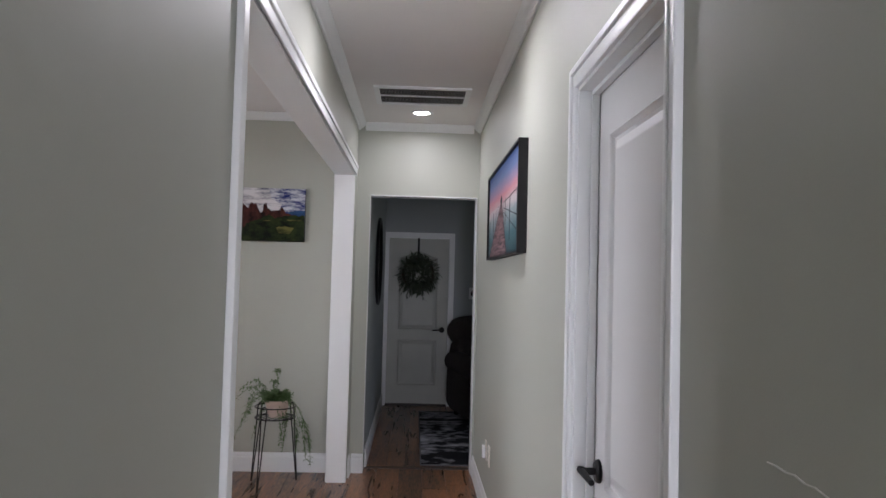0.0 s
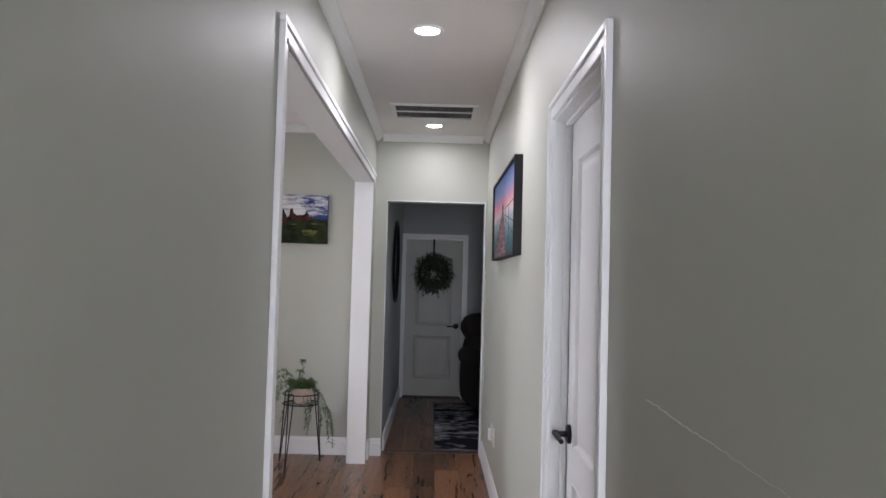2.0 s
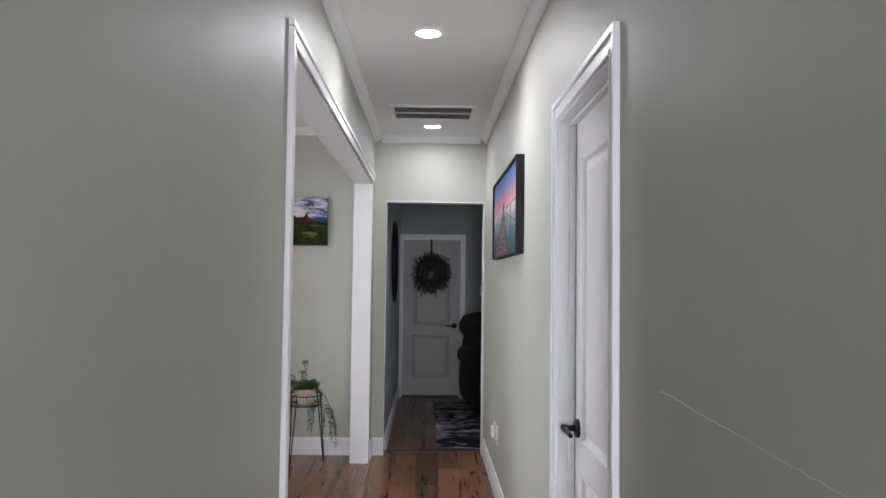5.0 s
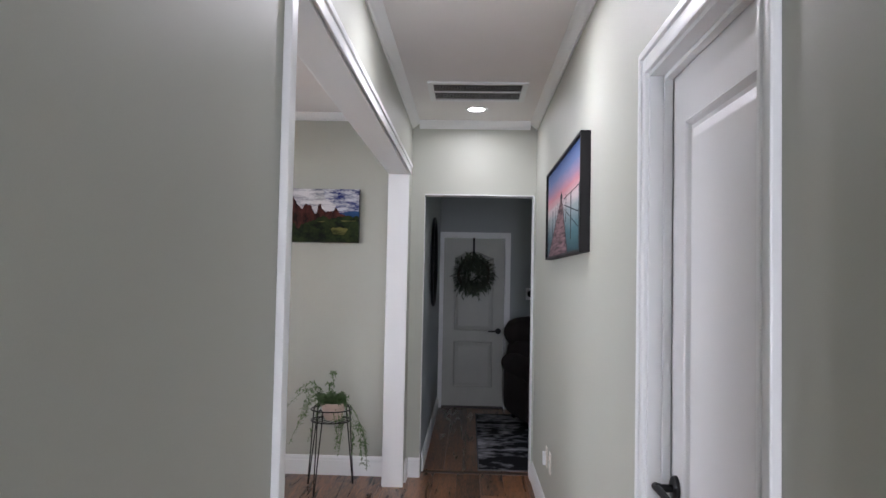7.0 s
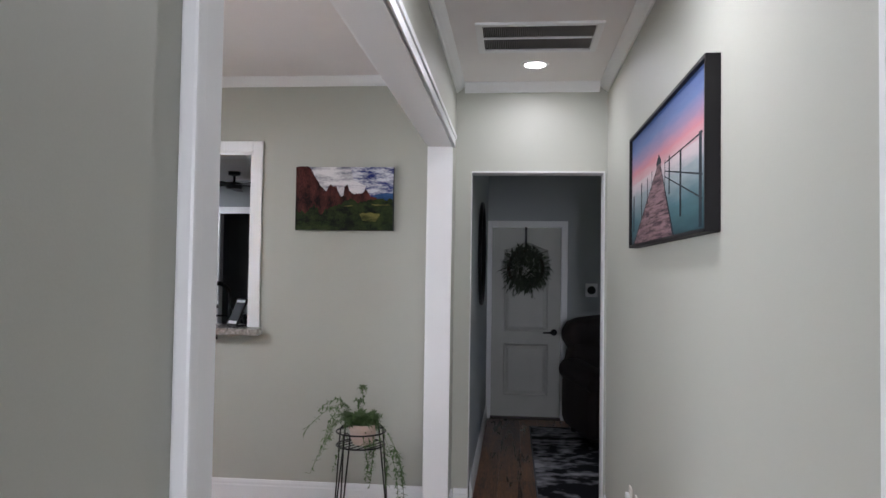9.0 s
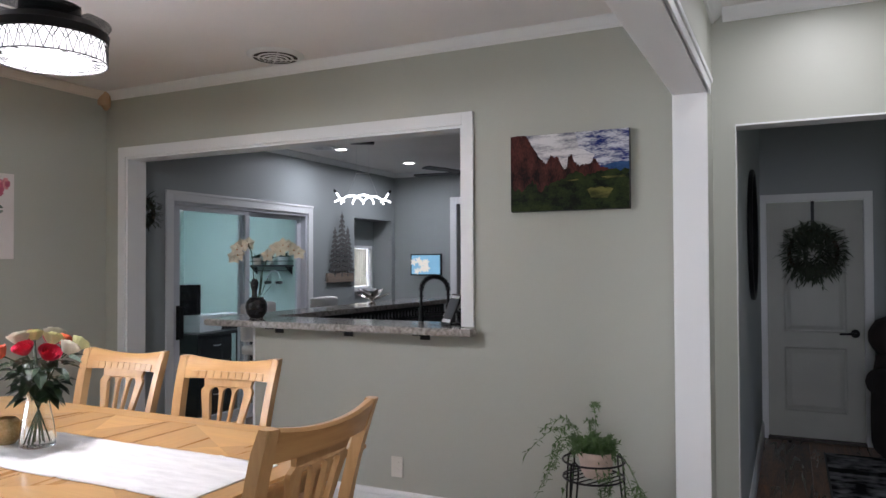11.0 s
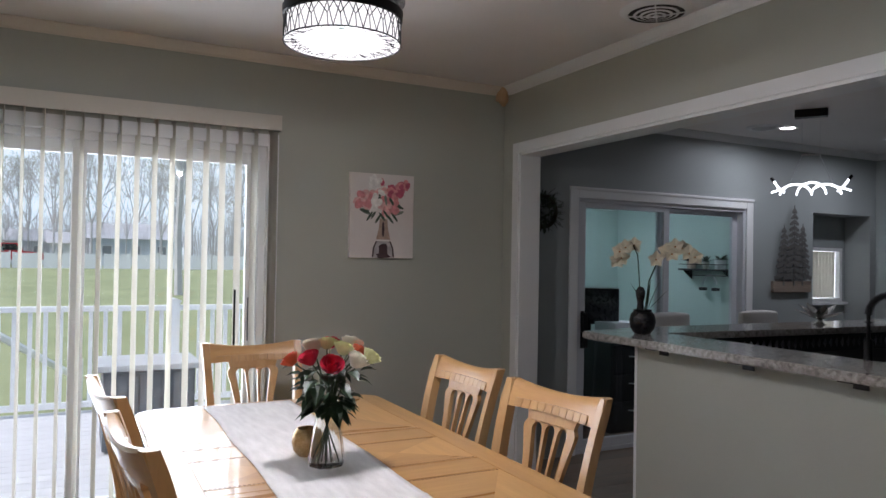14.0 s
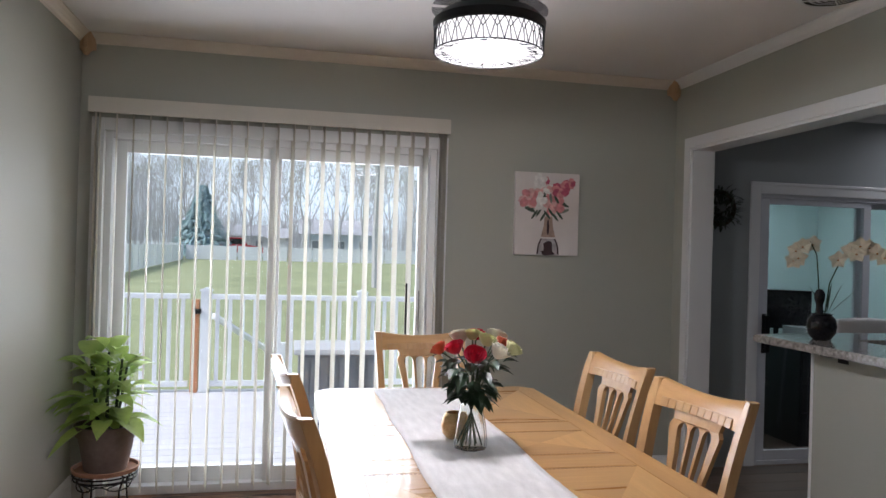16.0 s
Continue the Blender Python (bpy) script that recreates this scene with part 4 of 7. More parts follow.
part("apron", boxes([((-HL + 0.10, -HW + 0.09, 0.64), (HL - 0.10, -HW + 0.115, TZ - 0.031)), ((-HL + 0.10, HW - 0.115, 0.64), (HL - 0.10, HW - 0.09, TZ - 0.031)), ((-HL + 0.10, -HW + 0.115, 0.64), (-HL + 0.125, HW - 0.115, TZ - 0.031)), ((HL - 0.125, -HW + 0.115, 0.64), (HL - 0.10, HW - 0.115, TZ - 0.031))], 0.003), MAPLE, table)
for sx in (-1, 1):
    for sy in (-1, 1):
        part("leg", tube([(sx * (HL - 0.16), sy * (HW - 0.15), z) for z in (0.0, 0.03, 0.45, 0.60, 0.64)], [0.030, 0.034, 0.046, 0.052, 0.054], 8), MAPLEV, table)

# runner, laid in shallow folds
LINEN = material("white_linen", (0.60, 0.58, 0.57), rough=0.9, second=(0.82, 0.80, 0.79), scale=38, fine=420, stretch=(0.25, 1, 1), bump=0.35)
RX0, RX1, RY0, RY1 = -3.60, -1.615, -2.075, -1.685
bm = bmesh.new()
NX, NY = 110, 16
top, bot = [], []
for i in range(NX + 1):
    x = RX0 + (RX1 - RX0) * i / NX
    ra, rb = [], []
    for j in range(NY + 1):
        y = RY0 + (RY1 - RY0) * j / NY + 0.004 * math.sin(x * 9)
        z = TZ + 0.0022 + 0.0022 * max(0, noise.noise((x * 3.2, y * 5, 1.7))) + sum(0.0035 * math.exp(-((x - c) / 0.007) ** 2) for c in (-3.12, -2.62, -2.14, -1.85))
        ra.append(bm.verts.new((x, y, z + 0.0012)))
    top.append(ra)
for a, b in zip(top, top[1:]):
    for j in range(NY):
        bm.faces.new((a[j], b[j], b[j + 1], a[j + 1]))
runner_thing = thing("table_runner", "creased white linen runner along the maple table", "table runner")
runner = part("cloth", bm, LINEN, runner_thing, smooth=True)
for hx in (RX0, RX1):
    part("hem", box((hx - 0.006, RY0 + 0.004, TZ + 0.0006), (hx + 0.006, RY1 - 0.004, TZ + 0.0052), 0.0015), LINEN, runner_thing, "stitched end hem")
sol = runner.modifiers.new("thickness", "SOLIDIFY")
sol.thickness, sol.offset = 0.0022, -1


# chairs
CUSHION = material("cream_seat_fabric", (0.62, 0.55, 0.44), rough=0.9, vary=0.06, scale=20, fine=300, bump=0.2)


def bent(bm):
    """Rake and bow of a chair's back: it leans away from the sitter (+y) and curves between the posts."""
    for v in bm.verts:
        h = max(0.0, v.co.z - 0.45)
        v.co.y += 0.30 * h * h + 0.05 * h + 0.030 * (1 - (v.co.x / 0.235) ** 2) * min(1, h / 0.3)
    return bm


def comb():
    """Outline of the fan splat: four ribs that spread upwards, with round-headed slots between them."""
    zb, zs, zt = 0.50, 0.845, 0.905
    half_b, half_t = 0.072, 0.128

    def edge(u, z):
        f = (z - zb) / (zs - zb)
        f = max(0, f)
        return u * (half_b + (half_t - half_b) * f ** 1.7)
    zz = [zb + (zs - zb) * k / 8 for k in range(9)]
    pts = [(edge(-1, z), z) for z in zz] + [(-half_t, zs + 0.012), (-half_t + 0.012, zs + 0.03), (-half_t + 0.004, zt), (half_t - 0.004, zt), (half_t - 0.012, zs + 0.03), (half_t, zs + 0.012)]
    pts += [(edge(1, z), z) for z in reversed(zz)]
    for u in (0.5, 0.0, -0.5):
        right = [(edge(u, z) + (0.010 + 0.014 * (z - zb) / (zs - zb)), z) for z in zz]
        left = [(edge(u, z) - (0.010 + 0.014 * (z - zb) / (zs - zb)), z) for z in reversed(zz)]
        cx, cz, r = edge(u, zs), zs, 0.024
        arc = [(cx + r * math.cos(a), cz + r * math.sin(a)) for a in (math.pi * k / 6 for k in range(1, 6))]
        pts += right + arc + left
    return pts


def build_chair():
    chair = thing("dining_chair", "honey maple dining chair with a fan splat and cream seat", "chair", group="chairs round the dining table")
    for s in (-1, 1):
        bm = bmesh.new()
        zs = [0.40 + 0.6 * k / 10 for k in range(11)]
        rows = []
        for z in zs:
            w = 0.040 - 0.008 * (z - 0.4)
            cx = s * (0.205 + 0.030 * max(0, (z - 0.45)) / 0.55)
            rows.append([bm.verts.new(p) for p in ((cx - w / 2, -0.020, z), (cx + w / 2, -0.020, z), (cx + w / 2, 0.020, z), (cx - w / 2, 0.020, z))])
        for a, b in zip(rows, rows[1:]):
            for k in range(4):
                bm.faces.new((a[k], a[(k + 1) % 4], b[(k + 1) % 4], b[k]))
        bm.faces.new(rows[0][::-1]), bm.faces.new(rows[-1])
        bmesh.ops.bevel(bm, geom=[e for e in bm.edges if abs(e.verts[0].co.z - e.verts[1].co.z) > 0.02], offset=0.006, segments=2, affect="EDGES")
        part("back_post", bent(bm), MAPLEV, chair, smooth=True)
        part("back_leg", tube([(s * 0.205, 0.07, 0.0), (s * 0.205, 0.02, 0.22), (s * 0.205, 0.0, 0.402)], [0.017, 0.021, 0.024], 8), MAPLEV, chair, smooth=True)
        part("front_leg", tube([(s * 0.205, -0.40, 0.0), (s * 0.205, -0.40, 0.25), (s * 0.205, -0.40, 0.402)], [0.015, 0.020, 0.025], 8), MAPLEV, chair, smooth=True)
        part("stretcher", tube([(s * 0.205, -0.39, 0.20), (s * 0.205, 0.018, 0.22)], 0.010, 8), MAPLE, chair)
    bm = bmesh.new()
    n = 14
    rows = []
    for k in range(n + 1):
        u = -1 + 2 * k / n
        x = 0.214 * u
        top, low = 1.0 - 0.022 * (1 - u * u), 0.905
        rows.append([bm.verts.new(p) for p in ((x, -0.017, low), (x, -0.019, low + 0.04), (x, -0.014, top - 0.006), (x, -0.006, top), (x, 0.010, top), (x, 0.018, top - 0.010), (x, 0.015, low))])
    for a, b in zip(rows, rows[1:]):
        for k in range(7):
            bm.faces.new((a[k], a[(k + 1) % 7], b[(k + 1) % 7], b[k]))
    bm.faces.new(rows[0][::-1]), bm.faces.new(rows[-1])
    part("crest_rail", bent(bm), MAPLE, chair, smooth=True)
    for k in range(10):
        x = -0.165 + 0.0367 * k
        part("inlay_block", bent(box((x - 0.0172, -0.0235, 0.907), (x + 0.0172, -0.012, 0.938), 0.0018)), MAPLEV, chair)
    part("splat", bent(slab(comb(), "y", -0.009, 0.009)), MAPLEV, chair)
    part("lower_back_rail", bent(box((-0.19, -0.012, 0.465), (0.19, 0.012, 0.505), 0.003)), MAPLE, chair)
    part("seat_frame", slab([(-0.225, -0.425), (0.225, -0.425), (0.215, 0.022), (-0.215, 0.022)], "z", 0.402, 0.452, bevel=0.006), MAPLE, chair)
    part("seat", pillow_box((-0.205, -0.41, 0.4525), (0.205, -0.024, 0.487), 0.016, 0.012), CUSHION, chair, "cream upholstered seat", smooth=True)
    return chair


chair = build_chair()
# seats: x, y of the back posts' foot and the way that the sitter faces
SEATS = [(-3.005, -1.187, 4), (-2.335, -1.203, 7), (-2.955, -2.387, 188), (-2.275, -2.352, 187), (-3.915, -1.775, 91), (-1.412, -1.875, -91)]
for k, (cx, cy, turn) in enumerate(SEATS):
    if k == 0:
        chair.matrix_world = pose(cx, cy, 0, 0, 0, turn)
    else:
        copy_thing(chair, pose(cx, cy, 0, 0, 0, turn))

# vase of roses
VX, VY = -2.523, -1.863
TOPZ = TZ + 0.0062
vase = thing("rose_vase", "fluted clear glass vase holding red, white and yellow roses", "vase", (VX, VY, TOPZ))
prof = [(0.050, 0.0), (0.056, 0.004), (0.057, 0.03), (0.051, 0.08), (0.042, 0.125), (0.037, 0.155), (0.038, 0.18), (0.045, 0.203), (0.048, 0.208)]
bm = bmesh.new()
sides, rings = 36, []
inner = [(r - 0.0035, max(z, 0.008)) for r, z in prof]
for r, z in prof + inner[::-1]:
    rings.append([bm.verts.new((r * (1 + 0.035 * math.cos(9 * a)) * math.cos(a), r * (1 + 0.035 * math.cos(9 * a)) * math.sin(a), z)) for a in (2 * math.pi * k / sides for k in range(sides))])
for a, b in zip(rings, rings[1:]):
    for k in range(sides):
        bm.faces.new((a[k], a[(k + 1) % sides], b[(k + 1) % sides], b[k]))
bm.faces.new(rings[0][::-1]), bm.faces.new(rings[-1])
GLASS = glass_material("clear_glass", (0.97, 0.99, 0.98))
glass = part("glass", bm, GLASS, vase, "clear fluted glass", smooth=True)
glass.visible_shadow = False
rr = random.Random(11)
STEM = material("rose_stem", (0.03, 0.055, 0.018), rough=0.6)
ROSELEAF = material("rose_leaf", (0.010, 0.028, 0.012), rough=0.45, second=(0.03, 0.065, 0.028), scale=14)
ROSES = {"red": material("red_petal", (0.50, 0.018, 0.055), rough=0.55, vary=0.12, scale=20), "white": material("white_petal", (0.72, 0.68, 0.58), rough=0.6, vary=0.05, scale=20), "yellow": material("pale_yellow_petal", (0.66, 0.66, 0.36), rough=0.6, vary=0.08, scale=20), "orange": material("orange_petal", (0.70, 0.13, 0.06), rough=0.55, vary=0.12, scale=20)}


def rose(at, tilt, spin, r, mat, parent):
    bm = bmesh.new()
    q = random.Random(int(spin * 10))
    for layer, (n, rad, hgt, flare) in enumerate(((3, 0.30, 1.15, 0.0), (4, 0.52, 1.15, 0.03), (5, 0.74, 1.08, 0.12), (5, 0.92, 0.95, 0.30))):
        for k in range(n):
            a0 = 2 * math.pi * (k + 0.5 * (layer % 2)) / n + q.uniform(-0.15, 0.15)
            grid = []
            for i in range(5):
                u = i / 4
                row = []
                for j in range(5):
                    v = -1 + j / 2
                    a = a0 + v * (math.pi / n) * 1.25
                    rr_ = r * rad * (0.35 + 0.75 * math.sin(u * 1.6)) + r * flare * max(0, u - 0.6) * 0.9
                    z = r * 1.15 * hgt * (u - 0.12 * u * v * v) - r * flare * 0.35 * max(0, u - 0.7)
                    row.append(bm.verts.new((rr_ * math.cos(a), rr_ * math.sin(a), z - r * 0.35)))
                grid.append(row)
            for g, h in zip(grid, grid[1:]):
                for j in range(4):
                    bm.faces.new((g[j], g[j + 1], h[j + 1], h[j]))
    bmesh.ops.transform(bm, matrix=pose(*at) @ Matrix.Rotation(spin, 4, "Z") @ Matrix.Rotation(tilt, 4, "X"), verts=bm.verts)
    return part("rose_bloom", bm, ROSES[mat], parent, mat + " rose", smooth=True)


BLOOMS = [(-0.045, -0.105, 0.385, "orange", 0.9), (0.02, -0.065, 0.395, "red", 0.5), (-0.05, -0.035, 0.425, "white", 0.2), (-0.03, 0.005, 0.435, "yellow", 0.1), (0.01, 0.045, 0.42, "yellow", 0.3), (0.05, 0.075, 0.385, "white", 0.6), (-0.01, 0.105, 0.405, "orange", 0.7), (0.04, 0.125, 0.395, "yellow", 0.8), (-0.05, 0.095, 0.425, "white", 0.4), (-0.075, 0.03, 0.43, "red", 0.3), (-0.08, 0.11, 0.405, "red", 0.6), (0.065, -0.01, 0.375, "red", 0.7)]
for k, (bx, by, bz, hue, tilt) in enumerate(BLOOMS):
    part("stem", tube([(-bx * 0.35, -by * 0.35, 0.012), (bx * 0.12, by * 0.12, 0.17), (bx * 0.45, by * 0.45, 0.29), (bx * 0.95, by * 0.95, bz - 0.06)], 0.0028, 6), STEM, vase)
    spin = math.atan2(by, bx) + math.pi / 2
    rose((bx * 1.0, by * 1.0, bz - 0.055), min(tilt, 0.7), spin, 0.0295 + 0.003 * (k % 3), hue, vase)
bm = bmesh.new()
for k in range(85):
    a, h = rr.random() * 2 * math.pi, rr.uniform(0.17, 0.315)
    rad = 0.02 + 0.075 * rr.random() * (h - 0.12) / 0.25 * 1.6
    leaf_bm(bm, (rad * math.cos(a), rad * math.sin(a), h), (math.cos(a), math.sin(a), rr.uniform(-0.6, 0.4)), rr.uniform(0.05, 0.07), 0.046, rr, 0.35)
part("leaves", bm, ROSELEAF, vase)

GOLD = material("gold_mottled_glass", (0.42, 0.24, 0.07), rough=0.3, metal=0.75, second=(0.78, 0.60, 0.36), scale=60, fine=200, bump=0.3)
votive = thing("gold_votive_bowl", "small round textured gold candle bowl beside the vase", "candle holder", (-2.665, -1.885, TOPZ))
part("bowl", lathe([(0.0, 0.0), (0.030, 0.0), (0.046, 0.018), (0.052, 0.045), (0.046, 0.075), (0.034, 0.092), (0.031, 0.091), (0.042, 0.072), (0.047, 0.045), (0.040, 0.02), (0.0, 0.008)], 28), GOLD, votive, smooth=True)

# flower painting on the patio wall
AY0, AY1, AZ0, AZ1 = -1.114, -0.688, 1.442, 1.966
AW, AH = AY1 - AY0, AZ1 - AZ0
art = thing("flower_painting", "unframed canvas painting of pink and white flowers in a vase", "picture", (XW, AY0, AZ0), 90)
part("canvas", box((0, -0.03, 0), (AW, 0, AH), 0.002), material("painted_canvas_ground", (0.66, 0.60, 0.57), rough=0.7, second=(0.78, 0.74, 0.72), scale=5, fine=300, bump=0.2), art)
dab = [0]


def daub(cx, cz, rx, rz, mat, wob=0.25, n=14, spin=0.0, name="paint_dab"):
    dab[0] += 1
    pts = []
    for k in range(n):
        a = 2 * math.pi * k / n
        f = 1 + wob * (rr.random() - 0.5)
        x, z = rx * f * math.cos(a), rz * f * math.sin(a)
        pts.append((cx + x * math.cos(spin) - z * math.sin(spin), cz + x * math.sin(spin) + z * math.cos(spin)))
    return part(name, flat(pts, "y", -0.0303 - 0.00012 * (dab[0] % 40)), mat, art)


PINK = [material("pink_paint_" + n, c, rough=0.6, vary=0.15, scale=40) for n, c in (("deep", (0.50, 0.10, 0.16)), ("rose", (0.66, 0.26, 0.27)), ("pale", (0.74, 0.44, 0.42)))]
WHITEP, GREENP, GREYP, DARKP, TANP = (material(n, c, rough=0.6, vary=0.15, scale=40) for n, c in (("white_oil_paint", (0.80, 0.78, 0.75)), ("green_oil_paint", (0.06, 0.085, 0.06)), ("grey_green_oil_paint", (0.20, 0.23, 0.19)), ("umber_oil_paint", (0.05, 0.025, 0.03)), ("tan_oil_paint", (0.40, 0.28, 0.22))))
for k in range(16):
    a = rr.uniform(-0.4, math.pi + 0.4)
    daub(AW * 0.5 + 0.12 * math.cos(a), AH * 0.58 + 0.06 * math.sin(a), 0.035, 0.010, GREENP if k % 2 else GREYP, 0.3, 10, -a + math.pi)
for k in range(7):
    daub(AW * (0.30 + 0.065 * k), AH * (0.49 + 0.03 * math.sin(k * 2.1)), 0.036, 0.008, GREENP, 0.3, 10, 1.0 if k < 3 else -0.9)


def painted_flower(cx, cz, r, mats):
    for k in range(7):
        a = 2 * math.pi * k / 7 + rr.random()
        daub(cx + 0.55 * r * math.cos(a), cz + 0.55 * r * math.sin(a), r * 0.55, r * 0.42, mats[k % len(mats)], 0.35, 12, a)
    daub(cx, cz, r * 0.28, r * 0.22, mats[-1], 0.4)


for u, v, r, m in ((0.20, 0.68, 0.050, PINK[1:]), (0.38, 0.93, 0.036, [WHITEP]), (0.40, 0.78, 0.040, [WHITEP, PINK[2]]), (0.60, 0.62, 0.056, PINK[1:]), (0.36, 0.66, 0.042, [WHITEP]), (0.70, 0.80, 0.045, PINK[:2]), (0.84, 0.88, 0.030, PINK[:2]), (0.55, 0.74, 0.045, [PINK[2], WHITEP]), (0.46, 0.90, 0.022, PINK)):
    painted_flower(AW * u, min(AH * v, AH - 1.5 * r), r * 1.25, m)
vx = AW * 0.52
part("painted_vase", flat([(vx - 0.026, AH * 0.47), (vx + 0.026, AH * 0.47), (vx + 0.030, AH * 0.36), (vx + 0.048, AH * 0.22), (vx - 0.048, AH * 0.22), (vx - 0.030, AH * 0.36)], "y", -0.0312), TANP, art)
part("painted_vase", flat([(vx - 0.05, AH * 0.20), (vx + 0.05, AH * 0.20), (vx + 0.068, AH * 0.10), (vx + 0.072, 0.004), (vx - 0.072, 0.004), (vx - 0.068, AH * 0.10)], "y", -0.0312), material("silver_oil_paint", (0.42, 0.39, 0.40), rough=0.6, vary=0.25, scale=25), art)
for s in (-1, 1):
    bm = bmesh.new()
    pts = [(vx + s * 0.045, AH * 0.20), (vx + s * 0.064, AH * 0.12), (vx + s * 0.070, 0.006)]
    part("paint_dab", flat([(x - 0.005, z) for x, z in pts] + [(x + 0.005, z) for x, z in reversed(pts)], "y", -0.0318), DARKP, art)
daub(vx, AH * 0.10, 0.030, 0.040, DARKP, 0.3)
daub(vx - 0.002, AH * 0.34, 0.008, 0.05, DARKP, 0.3)
daub(vx, AH * 0.03, 0.045, 0.016, DARKP, 0.4)

# round ceiling register
reg = thing("round_ceiling_vent", "round white ceiling air vent with dark louvres", "vent", (-2.81, -0.215, ZD))
part("rim", lathe([(0.128, -0.003), (0.128, -0.016), (0.134, -0.018), (0.152, -0.011), (0.166, -0.002), (0.166, 0.0)], 40), TRIM, reg, smooth=True)
part("throat", lathe([(0.0, -0.0155), (0.1278, -0.0155)], 36), DARK, reg, "dark duct")
for r0, drop in ((0.098, 0.021), (0.070, 0.025), (0.042, 0.029)):
    part("louvre_ring", lathe([(r0 - 0.006, -drop), (r0 + 0.006, -drop + 0.003), (r0 + 0.006, -drop + 0.0045), (r0 - 0.006, -drop + 0.0015)], 36), TRIM, reg, smooth=True)
for k in range(4):
    a = math.radians(45 + 90 * k)
    part("spoke", tube([(0.012 * math.cos(a), 0.012 * math.sin(a), -0.029), (0.129 * math.cos(a), 0.129 * math.sin(a), -0.0168)], 0.0035, 6), TRIM, reg)
part("hub", lathe([(0.0, -0.033), (0.016, -0.031), (0.018, -0.026), (0.0, -0.0258)], 20), TRIM, reg, smooth=True)

# fan with its drum lamp
fan = thing("ceiling_fan_lamp", "drum ceiling fan lamp with black lattice, lit", "ceiling lamp", (FAN_AT[0], FAN_AT[1], 0))
R = 0.188
ACRYL = material("white_acrylic", (0.85, 0.85, 0.85), rough=0.3)
DRUMGLOW = glow("drum_glow", (1.0, 0.97, 0.93), 0.9)
DRUMGLOW.node_tree.nodes["Principled BSDF"].inputs["Base Color"].default_value = (0.10, 0.10, 0.10, 1)
FANGLOW = glow("fan_diffuser_glow", (1.0, 0.97, 0.93), 1.4)
part("drum_shade", lathe([(R - 0.004, 2.130), (R - 0.004, 2.205), (R - 0.012, 2.205)], 56), DRUMGLOW, fan, "glowing white side wall", smooth=True)
part("bottom_ring", lathe([(R * 0.70, 2.138), (R - 0.006, 2.132)], 56), DRUMGLOW, fan, "glowing white ring", smooth=True)
part("diffuser", lathe([(0.0, 2.130), (R * 0.62, 2.132), (R * 0.70, 2.139)], 48), FANGLOW, fan, "glowing round diffuser", smooth=True)
bm = bmesh.new()
q = random.Random(4)
for z in (2.130, 2.206):
    tube([(R * math.cos(a), R * math.sin(a), z) for a in (2 * math.pi * k / 56 for k in range(57))], 0.0028, 5, bm, False)
part("rim_wire", bm, BLACK, fan)
bm = bmesh.new()
N = 26
for k in range(N):
    a0, a1 = 2 * math.pi * k / N, 2 * math.pi * (k + 1) / N
    am = (a0 + a1) / 2 + q.uniform(-0.03, 0.03)
    P = lambda a, z: (R * math.cos(a), R * math.sin(a), z)
    for s, e in ((P(a0, 2.131), P(am, 2.205)), (P(am, 2.205), P(a1, 2.131)), (P(a0, 2.205), P(am, 2.170)), (P(am, 2.170), P(a1, 2.205)), (P(am, 2.170), P(am + 0.02, 2.131))):
        tube([s, e], 0.0017, 4, bm, False)
    for m in range(5):
        b0, b1 = a0 + (a1 - a0) * q.random(), a0 + (a1 - a0) * q.random()
        r0, r1 = R * q.uniform(0.71, 0.86), R * q.uniform(0.84, 0.99)
        tube([(r0 * math.cos(b0), r0 * math.sin(b0), 2.1355), (r1 * math.cos(b1), r1 * math.sin(b1), 2.1305)], 0.0012, 4, bm, False)
tagged(part("lattice", bm, BLACK, fan, "black wire lattice"), kind="")
part("motor_band", lathe([(R - 0.008, 2.207), (R + 0.004, 2.209), (R + 0.006, 2.235), (R - 0.02, 2.262), (0.10, 2.268), (0.10, 2.33), (0.06, 2.345)], 56), BLACK, fan, "black motor housing", smooth=True)
part("down_rod", lathe([(0.014, 2.34), (0.014, ZD - 0.05), (0.06, ZD - 0.045), (0.065, ZD)], 24), BLACK, fan, smooth=True)
SMOKE = pane_material("clear_smoked_blade", (0.62, 0.63, 0.64))
for k in range(4):
    a = k * math.pi / 2
    pts = [((R + 0.012) * math.cos(a + u) * f, (R + 0.012) * math.sin(a + u) * f) for u, f in [(i * 0.12, 1.0) for i in range(13)] + [(i * 0.12, 0.55) for i in range(12, -1, -1)]]
    part("folded_blade", slab(pts, "z", 2.270 + 0.004 * k, 2.273 + 0.004 * k), SMOKE, fan, "clear folded blade")

# outlet under the bar
outlet("wall_outlet", (-2.13, 0.0, 0.27), 0, "ivory wall outlet with a plugged-in cord by the baseboard")

# fern on a wire stand
stand = thing("wire_plant_stand", "black three-legged wire plant stand by the wall", "plant stand", (-0.93, -0.365, 0))
for z, r in ((0.535, 0.135), (0.462, 0.133)):
    part("ring", tube([(r * math.cos(a), r * math.sin(a), z) for a in (2 * math.pi * k / 32 for k in range(33))], 0.0045, 6, caps=False), BLACK, stand, smooth=True)
for k in range(6):
    y = -0.1 + 0.04 * k
    h = math.sqrt(0.133 ** 2 - y * y)
    bm = tube([(-h, y, 0.462), (h, y, 0.462)], 0.003, 6)
    bmesh.ops.transform(bm, matrix=pose(0, 0, 0, 0, 0, 62), verts=bm.verts)
    part("shelf_bar", bm, BLACK, stand)
